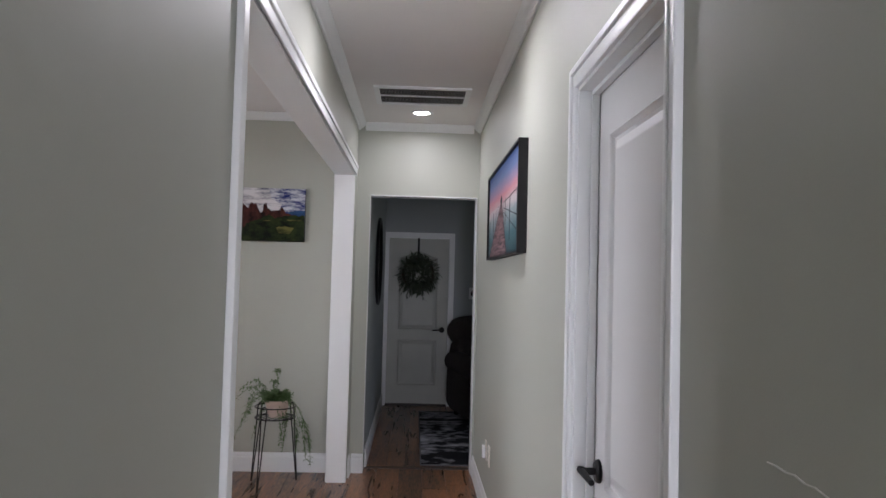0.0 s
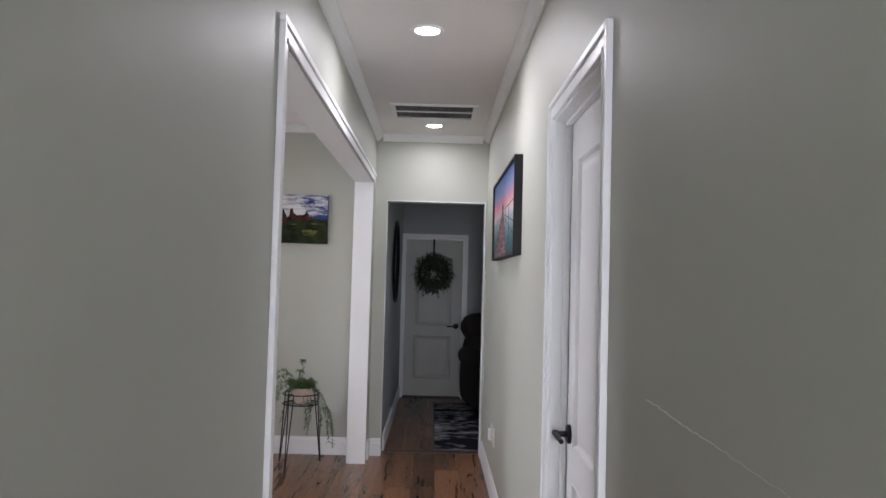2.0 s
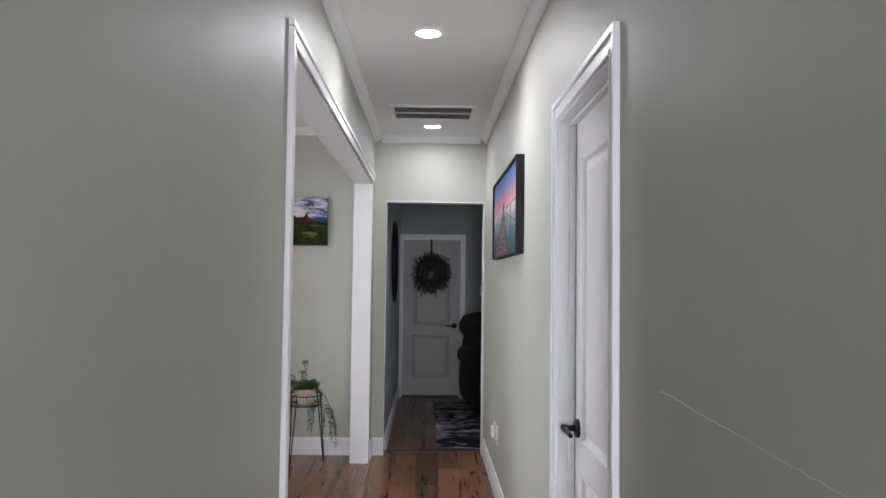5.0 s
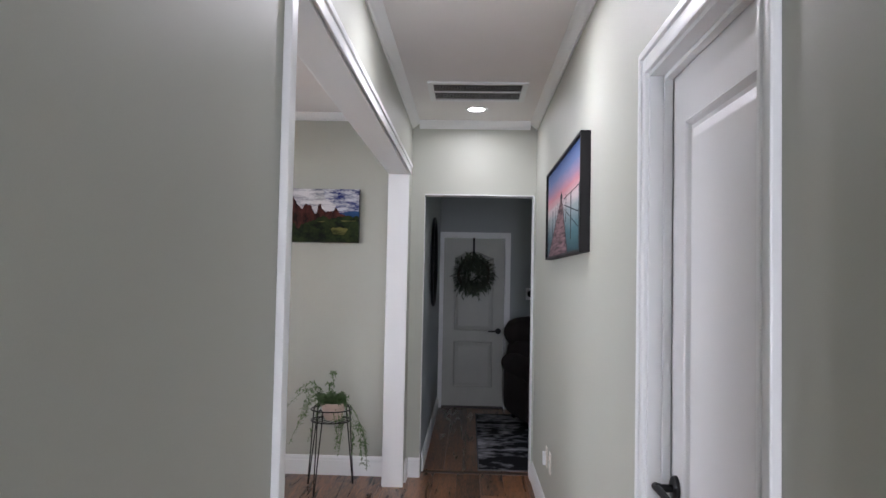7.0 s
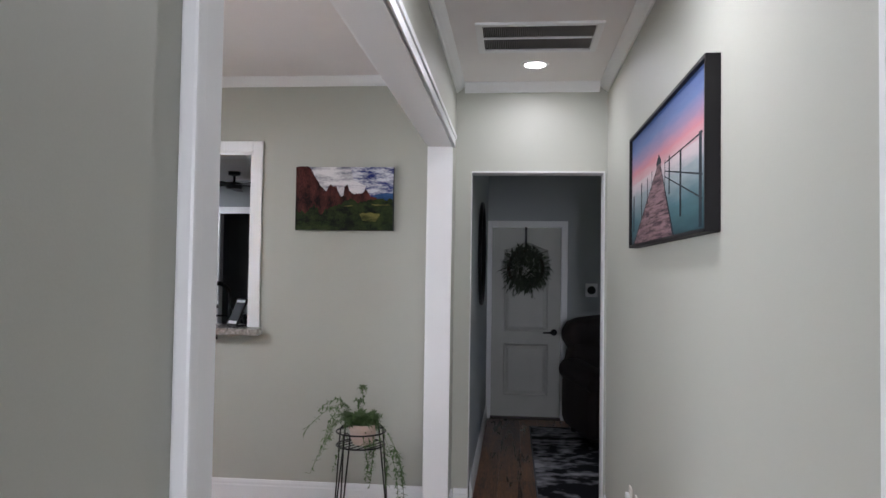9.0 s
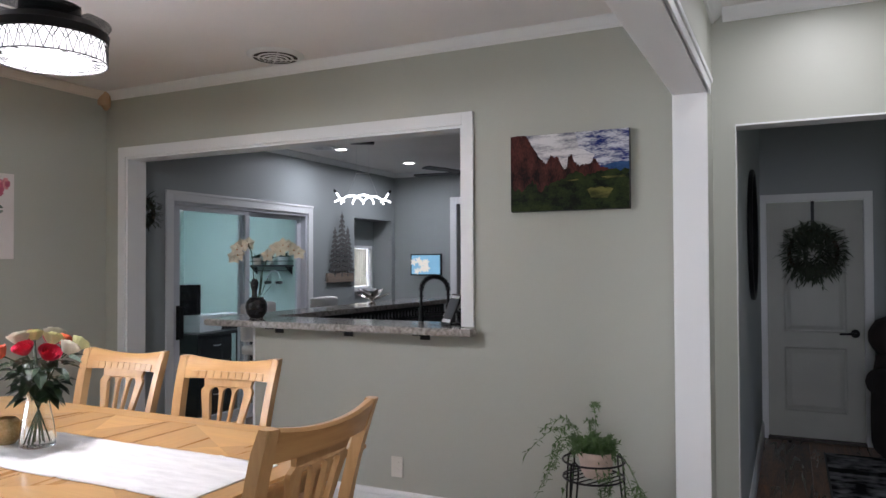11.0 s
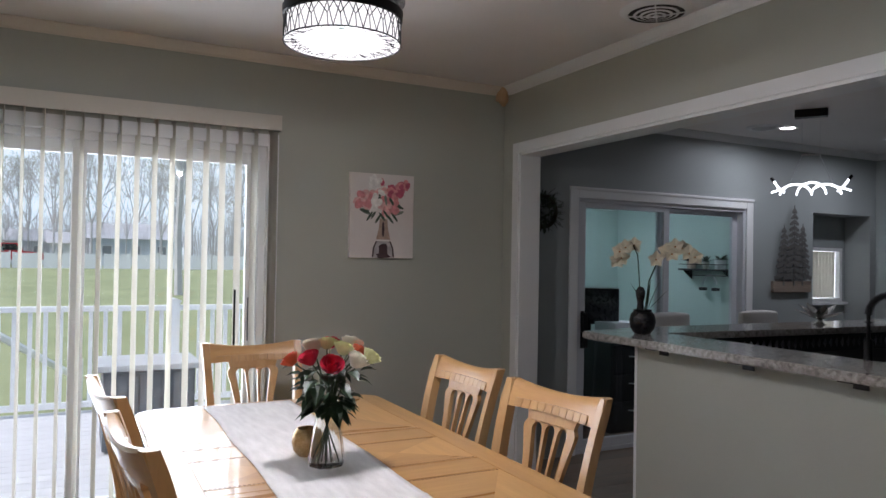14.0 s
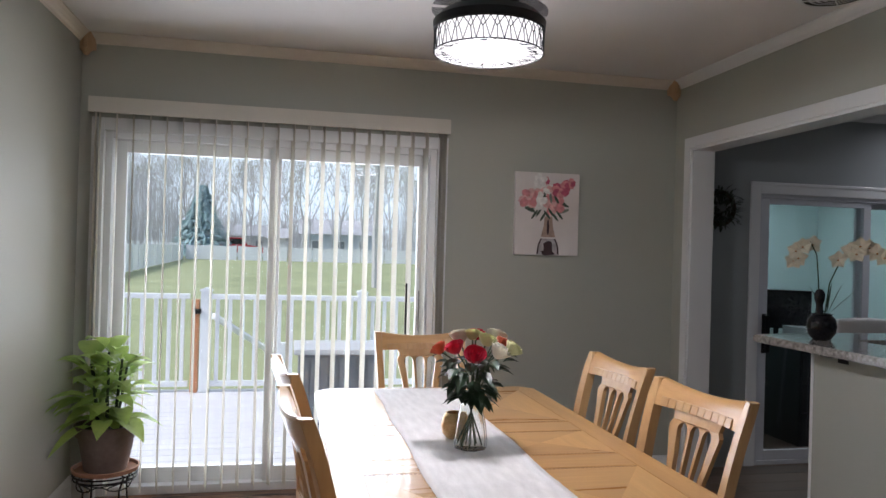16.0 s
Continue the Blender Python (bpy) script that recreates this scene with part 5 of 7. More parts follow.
for a in (math.radians(249), math.radians(150), math.radians(46)):
    c, s = math.cos(a), math.sin(a)
    spot = lambda rad, w, z: (rad * c - s * w, rad * s + c * w, z)
    rod = [spot(0.192, -0.003, 0.004), spot(0.160, -0.012, 0.30), spot(0.139, -0.020, 0.50), spot(0.136, -0.017, 0.537), spot(0.135, 0, 0.549), spot(0.136, 0.017, 0.537), spot(0.139, 0.020, 0.50), spot(0.160, 0.012, 0.30), spot(0.192, 0.003, 0.004)]
    part("leg", tube(rod, 0.0043, 6), BLACK, stand, smooth=True)
CLAY = material("blush_ceramic", (0.60, 0.47, 0.40), rough=0.6, vary=0.06, scale=14)
fern = thing("asparagus_fern", "trailing asparagus fern in a blush ceramic pot", "potted plant", (-0.918, -0.365, 0.4655))
part("pot", lathe([(0.0, 0.0), (0.052, 0.0), (0.068, 0.03), (0.076, 0.085), (0.083, 0.088), (0.084, 0.112), (0.076, 0.113), (0.07, 0.09), (0.0, 0.088)], 28), CLAY, fern, smooth=True)
part("soil", lathe([(0.0, 0.099), (0.073, 0.097)], 20), material("potting_soil", (0.03, 0.02, 0.014), rough=1.0), fern)
FERN = material("fern_green", (0.040, 0.085, 0.025), rough=0.6, second=(0.11, 0.19, 0.06), scale=12)
q = random.Random(21)


def frond(a, rise, reach, fall, leaves=10, start=0.0, size=1.0, lean=0.0):
    """A thin stem that climbs, arches over and hangs, set with narrow leaflets past start."""
    pts = []
    for i in range(12):
        u = i / 11
        sway = 0.018 * math.sin(u * 7 + a * 40) * u
        pts.append(Vector((sway + (0.04 + reach * u ** 0.8) * math.cos(a + lean * u), (0.04 + reach * u ** 0.8) * math.sin(a + lean * u), 0.10 + rise * math.sin(min(u * 2.6, math.pi / 2)) - fall * u * u)))
    bm = tube(pts, 0.0011, 4)
    for i in range(1, 12):
        for m in range(leaves if i / 11 >= start else 1):
            p = pts[i - 1].lerp(pts[i], q.random())
            d = Vector((q.uniform(-1, 1), q.uniform(-1, 1), q.uniform(-0.6, 0.9)))
            leaf_bm(bm, p, d, q.uniform(0.016, 0.036) * size, 0.0088 * size, q, 0.2)
    part("frond", bm, FERN, fern)


for k in range(34):
    frond(q.random() * 2 * math.pi, q.uniform(0.035, 0.085), q.uniform(0.02, 0.075), q.uniform(0.0, 0.05), 6)
frond(1.9, 0.205, 0.012, 0.0, 5, 0.2, 1.1)
frond(2.3, 0.13, 0.02, 0.0, 5, 0.2)
for a, rise, reach, fall in ((178, 0.17, 0.20, 0.10), (186, 0.15, 0.27, 0.20), (194, 0.12, 0.23, 0.38), (205, 0.09, 0.17, 0.22), (168, 0.14, 0.15, 0.08), (212, 0.06, 0.12, 0.30), (190, 0.07, 0.16, 0.16), (182, 0.12, 0.22, 0.30)):
    frond(math.radians(a), rise, reach, fall, 4, 0.2, 1.05)
for a, rise, reach, fall in ((-6, 0.05, 0.16, 0.44), (4, 0.06, 0.20, 0.50), (-14, 0.04, 0.11, 0.36), (12, 0.05, 0.18, 0.40)):
    frond(math.radians(a), rise, reach, fall, 13, 0.72, 1.1)
for a, fall in ((-58, 0.30), (-70, 0.26), (-50, 0.34), (-40, 0.27)):
    frond(math.radians(a), 0.02, 0.055, fall, 8, 0.55)

# house plant by the patio door
PXX, PYY = -4.12, -3.395
pstand = thing("scroll_plant_stand", "small black wrought iron plant stand with scrolls", "plant stand", (PXX, PYY, 0))
for z, r in ((0.255, 0.155), (0.235, 0.152)):
    part("ring", tube([(r * math.cos(a), r * math.sin(a), z) for a in (2 * math.pi * k / 32 for k in range(33))], 0.0045, 6, caps=False), BLACK, pstand)
for k in range(4):
    a = math.radians(45 + 90 * k)
    c, s = math.cos(a), math.sin(a)
    part("leg", tube([(0.15 * c, 0.15 * s, 0.004), (0.125 * c, 0.125 * s, 0.10), (0.120 * c, 0.120 * s, 0.18), (0.155 * c, 0.155 * s, 0.25)], 0.0048, 6), BLACK, pstand)
    for d in (-1, 1):
        sp = [(0.135 * math.cos(a + d * (0.12 + 0.028 * rad_ * math.cos(th) / 0.028)), 0.135 * math.sin(a + d * (0.12 + 0.028 * rad_ * math.cos(th) / 0.028)), 0.20 + 0.028 * rad_ * math.sin(th)) for th, rad_ in ((i * 0.5, 1 - i / 16) for i in range(13))]
        part("scroll", tube(sp, 0.0032, 5), BLACK, pstand)
part("back_scroll", tube([(-0.10 - 0.035 * math.sin(u * 5), -0.09, 0.25 + 0.24 * u) for u in (i / 12 for i in range(13))], 0.0035, 5), BLACK, pstand)
TERRA = material("weathered_terracotta", (0.12, 0.085, 0.075), rough=0.8, second=(0.24, 0.185, 0.16), scale=7, fine=60)
saucer = material("terracotta_saucer", (0.42, 0.22, 0.14), rough=0.8, vary=0.1)
dumb = thing("dumb_cane_plant", "leafy green house plant in a weathered terracotta pot", "potted plant", (PXX, PYY, 0.2605))
dumb.scale = (1.17, 1.17, 1.1)
part("saucer", lathe([(0.0, 0.0), (0.115, 0.0), (0.135, 0.008), (0.140, 0.026), (0.132, 0.027), (0.128, 0.012), (0.0, 0.010)], 32), saucer, dumb, smooth=True)
part("pot", lathe([(0.0, 0.0125), (0.088, 0.0125), (0.118, 0.175), (0.128, 0.178), (0.134, 0.225), (0.124, 0.226), (0.116, 0.19), (0.0, 0.188)], 36), TERRA, dumb, smooth=True)
part("soil", lathe([(0.0, 0.203), (0.119, 0.200)], 24), material("potting_soil_dark", (0.03, 0.02, 0.014), rough=1.0), dumb)
BIGLEAF = material("bright_leaf", (0.07, 0.17, 0.03), rough=0.4, second=(0.40, 0.54, 0.15), scale=16, fine=60, each=0.35)
bl = [n for n in BIGLEAF.node_tree.nodes if n.bl_idname == "ShaderNodeBsdfPrincipled"][0]
lt = BIGLEAF.node_tree
ltr, lmx = lt.nodes.new("ShaderNodeBsdfTranslucent"), lt.nodes.new("ShaderNodeMixShader")
ltr.inputs["Color"].default_value = (0.46, 0.62, 0.16, 1)
lmx.inputs[0].default_value = 0.42
lt.links.new(bl.outputs[0], lmx.inputs[1]), lt.links.new(ltr.outputs[0], lmx.inputs[2]), lt.links.new(lmx.outputs[0], lt.nodes["Material Output"].inputs["Surface"])
BROAD = ((0.0, 0.08), (0.10, 0.55), (0.25, 0.92), (0.42, 1.0), (0.60, 0.88), (0.78, 0.55), (0.90, 0.26), (1.0, 0.02))
q = random.Random(8)
for k in range(7):
    a = 2 * math.pi * k / 7 + q.random()
    h = q.uniform(0.16, 0.36)
    base = (0.035 * math.cos(a), 0.035 * math.sin(a), 0.19)
    tip = (0.075 * math.cos(a), 0.075 * math.sin(a), 0.22 + h)
    part("stalk", tube([base, tip], [0.008, 0.005], 7), STEM, dumb)
    for m in range(11):
        u = 0.16 + 0.84 * m / 10
        p = Vector(base).lerp(Vector(tip), u)
        b = a + m * 2.4 + q.uniform(-0.3, 0.3)
        d = (math.cos(b), math.sin(b), 1.5 * u - 0.22 + q.uniform(-0.2, 0.2))
        bm = bmesh.new()
        dd = Vector(d).normalized()
        tube([p, p + dd * 0.04], 0.0025, 5, bm)
        leaf_bm(bm, p + dd * 0.035, d, q.uniform(0.13, 0.20), q.uniform(0.074, 0.105), q, 0.5, shape=BROAD)
        part("leaf", bm, BIGLEAF, dumb, smooth=True)

# patio door, valance and vertical blinds
pd0, pd1, pdz = PATIO[0], PATIO[1], PATIO[3]
patio = thing("patio_door", "white vinyl sliding glass patio door, closed", "sliding door", (XW, 0, 0))
patio["kind"] = "structure"
part("door_frame", boxes([((-0.138, pd0 + 0.001, 0), (-0.03, pd0 + 0.05, pdz)), ((-0.138, pd1 - 0.05, 0), (-0.03, pd1 - 0.001, pdz)), ((-0.138, pd0 + 0.05, pdz - 0.05), (-0.03, pd1 - 0.05, pdz - 0.001)), ((-0.138, pd0 + 0.05, 0), (-0.03, pd1 - 0.05, 0.05))], 0.004), VINYL, patio)
midy = -2.59
for name, y0, y1, x0, x1 in (("fixed_sash", pd0 + 0.051, midy + 0.03, -0.125, -0.09), ("sliding_sash", midy - 0.03, pd1 - 0.051, -0.085, -0.05)):
    w = 0.065
    sash = part(name, boxes([((x0, y0, 0.051), (x1, y0 + w, pdz - 0.051)), ((x0, y1 - w, 0.051), (x1, y1, pdz - 0.051)), ((x0, y0 + w, 0.051), (x1, y1 - w, 0.14)), ((x0, y0 + w, pdz - 0.12), (x1, y1 - w, pdz - 0.051))], 0.003), VINYL, patio)
    pane = part("pane", box(((x0 + x1) / 2 - 0.003, y0 + w, 0.14), ((x0 + x1) / 2 + 0.003, y1 - w, pdz - 0.12)), PANE, sash)
    pane.visible_shadow = False
part("door_pull", box((-0.048, pd1 - 0.10, 0.95), (-0.028, pd1 - 0.075, 1.2), 0.004), BLACK, patio, "black pull handle")
structure("door_casing", boxes([((XW, pd0 - 0.055, 0), (XW + 0.012, pd0 + 0.012, pdz + 0.06)), ((XW, pd1 - 0.012, 0), (XW + 0.012, pd1 + 0.055, pdz + 0.06)), ((XW, pd0 + 0.012, pdz - 0.012), (XW + 0.012, pd1 - 0.012, pdz + 0.06)), ((XW - 0.03, pd0 - 0.002, 0.0), (XW + 0.002, pd0 + 0.012, pdz)), ((XW - 0.03, pd1 - 0.012, 0.0), (XW + 0.002, pd1 + 0.002, pdz)), ((XW - 0.03, pd0 + 0.012, pdz - 0.012), (XW + 0.002, pd1 - 0.012, pdz + 0.002))], 0.003), TRIM, "white casing round the patio door", "casing")
BLIND = material("cream_vinyl_slat", (0.68, 0.65, 0.58), rough=0.5, vary=0.02, scale=5)
bn = BLIND.node_tree
bs = bn.nodes["Principled BSDF"]
tr, mx = bn.nodes.new("ShaderNodeBsdfTranslucent"), bn.nodes.new("ShaderNodeMixShader")
tr.inputs["Color"].default_value = (0.78, 0.75, 0.68, 1)
mx.inputs[0].default_value = 0.12
bn.links.new(bs.outputs[0], mx.inputs[1]), bn.links.new(tr.outputs[0], mx.inputs[2]), bn.links.new(mx.outputs[0], bn.nodes["Material Output"].inputs["Surface"])
blinds = thing("vertical_blinds", "cream vertical blinds with open slats under a valance", "blinds", (XW, 0, 0))
part("valance", boxes([((0.062, -3.605, 2.165), (0.073, -1.551, 2.254)), ((0.0, -3.605, 2.165), (0.062, -3.594, 2.254)), ((0.0, -1.562, 2.165), (0.062, -1.551, 2.254)), ((0.0, -3.594, 2.245), (0.062, -1.562, 2.254))], 0.001), BLIND, blinds)
part("head_rail", box((0.015, -3.59, 2.175), (0.052, -1.566, 2.21), 0.003), VINYL, blinds)
SLAT_MESH = None
for k in range(23):
    y = -3.555 + k * 0.0885
    if SLAT_MESH is None:
        bm = bmesh.new()
        rows = []
        for j in range(9):
            u = -1 + j / 4
            x, yy = 0.0445 * u, 0.009 * (1 - u * u)
            rows.append([bm.verts.new((x, yy, 0.045)), bm.verts.new((x, yy, 2.172))])
        for a, b in zip(rows, rows[1:]):
            bm.faces.new((a[0], b[0], b[1], a[1]))
        ret = bmesh.ops.solidify(bm, geom=bm.faces[:], thickness=0.0012)
        ob = part("slat", bm, BLIND, blinds, smooth=True)
        SLAT_MESH = ob.data
    else:
        ob = new("slat", SLAT_MESH)
        ob.parent = blinds
    ob.matrix_local = pose(0.036, y, 0, 0, 0, 12.5 + 1.0 * math.sin(k * 2.3))
for y in (-3.575, -1.585):
    ob = new("slat", SLAT_MESH)
    ob.parent = blinds
    ob.matrix_local = pose(0.036, y, 0, 0, 0, 12)
part("wand", tube([(0.075, -1.80, 1.25), (0.075, -1.80, 1.0), (0.075, -1.80, 0.72)], 0.006, 8), BLACK, blinds, "black blind wand")

# ---- kitchen ----
GRANITE = material("speckled_granite", (0.09, 0.08, 0.075), rough=0.12, second=(0.50, 0.47, 0.44), scale=55, fine=260, bump=0.02, spec=0.6)
BLACKSTONE = material("black_polished_stone", (0.012, 0.012, 0.014), rough=0.1, vary=0.3, scale=40, bump=0.0)
BARTOP = 1.062
bar = thing("bar_counter", "L-shaped speckled granite bar top on the half wall", "counter")
part("worktop", slab([(-3.45, -0.115), (-1.63, -0.115), (-1.63, -0.022), (-1.735, -0.022), (-1.735, 0.28), (-3.20, 0.28), (-3.07, 2.74), (-3.50, 2.74), (-3.53, 0.28)], "z", 1.0225, BARTOP, bevel=0.006), GRANITE, bar)
for x in (-2.95, -2.45, -1.95):
    part("bracket", boxes([((x - 0.03, -0.10, 1.0165), (x + 0.03, 0.0, 1.0222)), ((x - 0.03, -0.006, 0.985), (x + 0.03, -0.0005, 1.0165))]), BLACK, bar, "flat black steel bracket")
island = thing("peninsula_base", "dark painted peninsula base below the granite ledge", "cabinet")
DARKCAB = material("dark_cabinet_paint", (0.028, 0.026, 0.028), rough=0.4, vary=0.1)
part("panel", slab([(-3.42, 0.42), (-3.26, 0.131), (-3.14, 2.68), (-3.42, 2.68)], "z", 0.0, 1.022), DARKCAB, island)
part("backsplash", slab([(-3.259, 0.29), (-3.249, 0.29), (-3.129, 2.68), (-3.139, 2.68)], "z", 0.912, 1.0215), BLACKSTONE, island, "black tile backsplash")
bm = bmesh.new()
for k in range(44):
    y = 0.36 + 0.052 * k
    x = -3.249 + 0.12 * (y - 0.29) / 2.39 + 0.0005
    bm.faces.new([bm.verts.new(p) for p in ((x, y - 0.02, 0.965), (x + 0.002, y, 0.935), (x, y + 0.02, 0.965), (x + 0.002, y, 0.997))])
part("diamond_inlay", bm, material("grey_mosaic", (0.11, 0.11, 0.12), rough=0.25), island, "row of grey diamond mosaic tiles")
sink_unit = thing("sink_cabinet", "dark base cabinet with a black stone worktop and sink", "cabinet")
part("body", box((-3.24, 0.131, 0.10), (-1.0, 0.74, 0.878), 0.004), DARKCAB, sink_unit)
part("plinth", box((-3.22, 0.14, 0.0), (-1.0, 0.68, 0.10)), DARK, sink_unit)
part("worktop", box((-3.245, 0.132, 0.8785), (-0.98, 0.78, 0.908), 0.004), BLACKSTONE, sink_unit)
for k in range(4):
    x = -3.18 + 0.54 * k
    d = part("door", box((x, 0.7405, 0.13), (x + 0.52, 0.758, 0.86), 0.004), DARKCAB, sink_unit)
    part("handle", tube([(x + 0.47, 0.79, 0.62), (x + 0.47, 0.79, 0.78)], 0.006, 8), STEEL, d)

faucet = thing("spring_faucet", "tall black pull-down spring faucet at the sink", "faucet", (-2.205, 0.44, 0.908), 35)
part("base", lathe([(0.028, 0.0), (0.026, 0.02), (0.018, 0.03), (0.018, 0.22)], 16), BLACK, faucet, smooth=True)
arc = [(0.0, 0.0, 0.22)] + [(0.085 - 0.085 * math.cos(a), 0, 0.33 + 0.085 * math.sin(a)) for a in (math.pi * k / 12 for k in range(13))] + [(0.17, 0, 0.24)]
part("hose", tube(arc, 0.008, 8), BLACK, faucet, smooth=True)
bm = bmesh.new()
for i in range(1, len(arc)):
    a, b = Vector(arc[i - 1]), Vector(arc[i])
    for m in range(3):
        c = a.lerp(b, m / 3)
        u, v = frame_of(b - a)
        tube([c + (u * math.cos(t) + v * math.sin(t)) * 0.014 for t in (2 * math.pi * j / 10 for j in range(11))], 0.003, 4, bm, False)
part("spring", bm, BLACK, faucet, "coiled black spring")
part("spray_head", lathe([(0.014, 0.13), (0.018, 0.15), (0.016, 0.24)], 14, (0.17, 0, 0)), BLACK, faucet, smooth=True)
part("holder_arm", tube([(0.0, 0, 0.19), (0.17, 0, 0.19)], 0.006, 8), BLACK, faucet)

canister = thing("black_canister", "dark lidded canister beside the faucet", "canister", (-1.96, 0.50, 0.908))
part("body", lathe([(0.0, 0.0), (0.05, 0.0), (0.055, 0.01), (0.055, 0.19), (0.05, 0.20)], 20), BLACKSTONE, canister, smooth=True)
part("lid", lathe([(0.0, 0.225), (0.014, 0.222), (0.016, 0.208), (0.057, 0.206), (0.057, 0.1995)], 20), BLACK, canister, smooth=True)

tab = thing("tablet_on_stand", "black tablet leaning on a stand on the granite bar", "tablet", (-1.86, 0.07, BARTOP + 0.0005), -40)
lean = pose(0, 0, 0, -24)
bm = box((-0.062, -0.006, 0.004), (0.062, 0.006, 0.185), 0.004)
bmesh.ops.transform(bm, matrix=lean, verts=bm.verts)
part("body", bm, BLACK, tab)
bm = boxes([((-0.050, -0.0085, 0.015), (0.050, -0.0065, 0.034)), ((-0.050, -0.0085, 0.158), (0.050, -0.0065, 0.175))])
bmesh.ops.transform(bm, matrix=lean, verts=bm.verts)
part("pale_band", bm, VINYL, tab, "pale bands at the screen's ends")
bm = box((-0.052, -0.0075, 0.036), (0.052, -0.0065, 0.156))
bmesh.ops.transform(bm, matrix=lean, verts=bm.verts)
part("screen", bm, material("dim_screen", (0.09, 0.10, 0.11), rough=0.1), tab, "dim grey screen")
part("prop", box((-0.03, 0.02, 0.0), (0.03, 0.10, 0.008), 0.003), BLACK, tab)
part("prop_leg", tube([(0, 0.095, 0.004), (0, 0.055, 0.11)], 0.006, 6), BLACK, tab)

# orchid
orchid = thing("orchid", "cream artificial orchid in a round glossy black vase", "potted plant", (-3.216, 0.10, BARTOP + 0.0005), 39)
part("vase", lathe([(0.0, 0.0), (0.040, 0.0), (0.062, 0.03), (0.070, 0.07), (0.062, 0.105), (0.046, 0.122), (0.050, 0.130), (0.043, 0.128), (0.0, 0.11)], 28), BLACKSTONE, orchid, smooth=True)
part("gourd", lathe([(0.020, 0.118), (0.016, 0.17), (0.024, 0.20), (0.026, 0.225), (0.014, 0.248), (0.0, 0.252)], 18, (-0.012, 0.0, 0)), BLACKSTONE, orchid, smooth=True)
ORCH = material("cream_orchid_petal", (0.66, 0.60, 0.46), rough=0.6, vary=0.06, scale=20)
ORCHC = material("orchid_throat", (0.45, 0.20, 0.06), rough=0.6)
q = random.Random(15)
STEMS = [[(-0.01, 0, 0.11), (-0.02, 0, 0.30), (-0.03, 0.0, 0.42), (-0.06, 0, 0.485), (-0.11, 0, 0.475), (-0.14, 0, 0.42)], [(0.01, 0, 0.11), (0.03, 0, 0.28), (0.07, 0.0, 0.38), (0.13, 0, 0.455), (0.20, 0, 0.475), (0.27, 0, 0.44)]]
for st in STEMS:
    part("stem", tube(st, 0.003, 6), STEM, orchid, smooth=True)
for bx, bz in ((-0.05, 0.475), (-0.09, 0.462), (-0.12, 0.44), (-0.14, 0.39), (-0.115, 0.405), (0.07, 0.40), (0.12, 0.445), (0.165, 0.468), (0.20, 0.46), (0.235, 0.435), (0.265, 0.415), (0.15, 0.43)):
    bm = bmesh.new()
    c = Vector((bx, q.uniform(-0.03, 0.02), bz))
    for k in range(5):
        a = math.pi / 2 + 2 * math.pi * k / 5 + q.uniform(-0.1, 0.1)
        leaf_bm(bm, c, (math.cos(a), -0.25 + q.uniform(-0.2, 0.2), math.sin(a)), 0.048, 0.042, q, 0.05, up=(0, -1, 0.1))
    fl = part("blossom", bm, ORCH, orchid)
    part("throat", lathe([(0.0, 0.005), (0.006, 0.0), (0.0, -0.006)], 8, tuple(c + Vector((0, -0.012, -0.004)))), ORCHC, fl)
for a in (-0.5, 0.35, 0.7, 0.1):
    bm = bmesh.new()
    leaf_bm(bm, (0.02, 0, 0.115), (math.sin(a), 0.1, math.cos(a)), 0.19, 0.018, q, 0.05)
    part("blade_leaf", bm, ROSELEAF, orchid)

bowl = thing("silver_leaf_bowl", "crystal and silver leaf-shaped bowl on the ledge", "bowl", (-3.34, 1.72, BARTOP + 0.0005), 39)
SILVER = material("polished_silver", (0.72, 0.70, 0.66), rough=0.15, metal=0.9, vary=0.05)
part("foot", lathe([(0.0, 0.0), (0.04, 0.0), (0.02, 0.015), (0.02, 0.03)], 16), SILVER, bowl, smooth=True)
for k in range(9):
    a = 2 * math.pi * k / 9
    bm = bmesh.new()
    leaf_bm(bm, (0.01 * math.cos(a), 0.01 * math.sin(a), 0.03), (math.cos(a), math.sin(a), 0.25 + 0.35 * (k % 2)), 0.15, 0.075, q, -0.15)
    part("leaf", bm, SILVER, bowl, smooth=True)

WHITELEATHER = material("white_stool_vinyl", (0.70, 0.69, 0.67), rough=0.4, vary=0.03)


def stool(x, y, turn):
    s = thing("bar_stool", "white upholstered bar stool at the peninsula", "stool", (x, y, 0), turn, "white stools at the peninsula")
    part("seat", pillow_box((-0.19, -0.19, 0.70), (0.19, 0.19, 0.77), 0.01, 0.02), WHITELEATHER, s, smooth=True)
    part("backrest", pillow_box((-0.19, 0.15, 0.80), (0.19, 0.20, 1.095), 0.012, 0.02), WHITELEATHER, s, smooth=True)
    for a in (-0.15, 0.15):
        part("back_support", tube([(a, 0.175, 0.72), (a, 0.18, 0.84)], 0.010, 8), STEEL, s)
        for b in (-0.15, 0.15):
            part("leg", tube([(a * 1.2, b * 1.2, 0), (a, b, 0.70)], 0.012, 8), STEEL, s)
    return s


stool(-3.80, 1.02, 90)
stool(-3.80, 1.92, 90)

# slider to the office
ks0, ks1, ksz = KSL[0], KSL[1], KSL[3]
GREYV = material("grey_white_vinyl", (0.60, 0.62, 0.66), rough=0.4, vary=0.02)
kslider = thing("office_slider", "white framed sliding glass door to a lit office, closed", "sliding door", (XS, 0, 0))
kslider["kind"] = "structure"
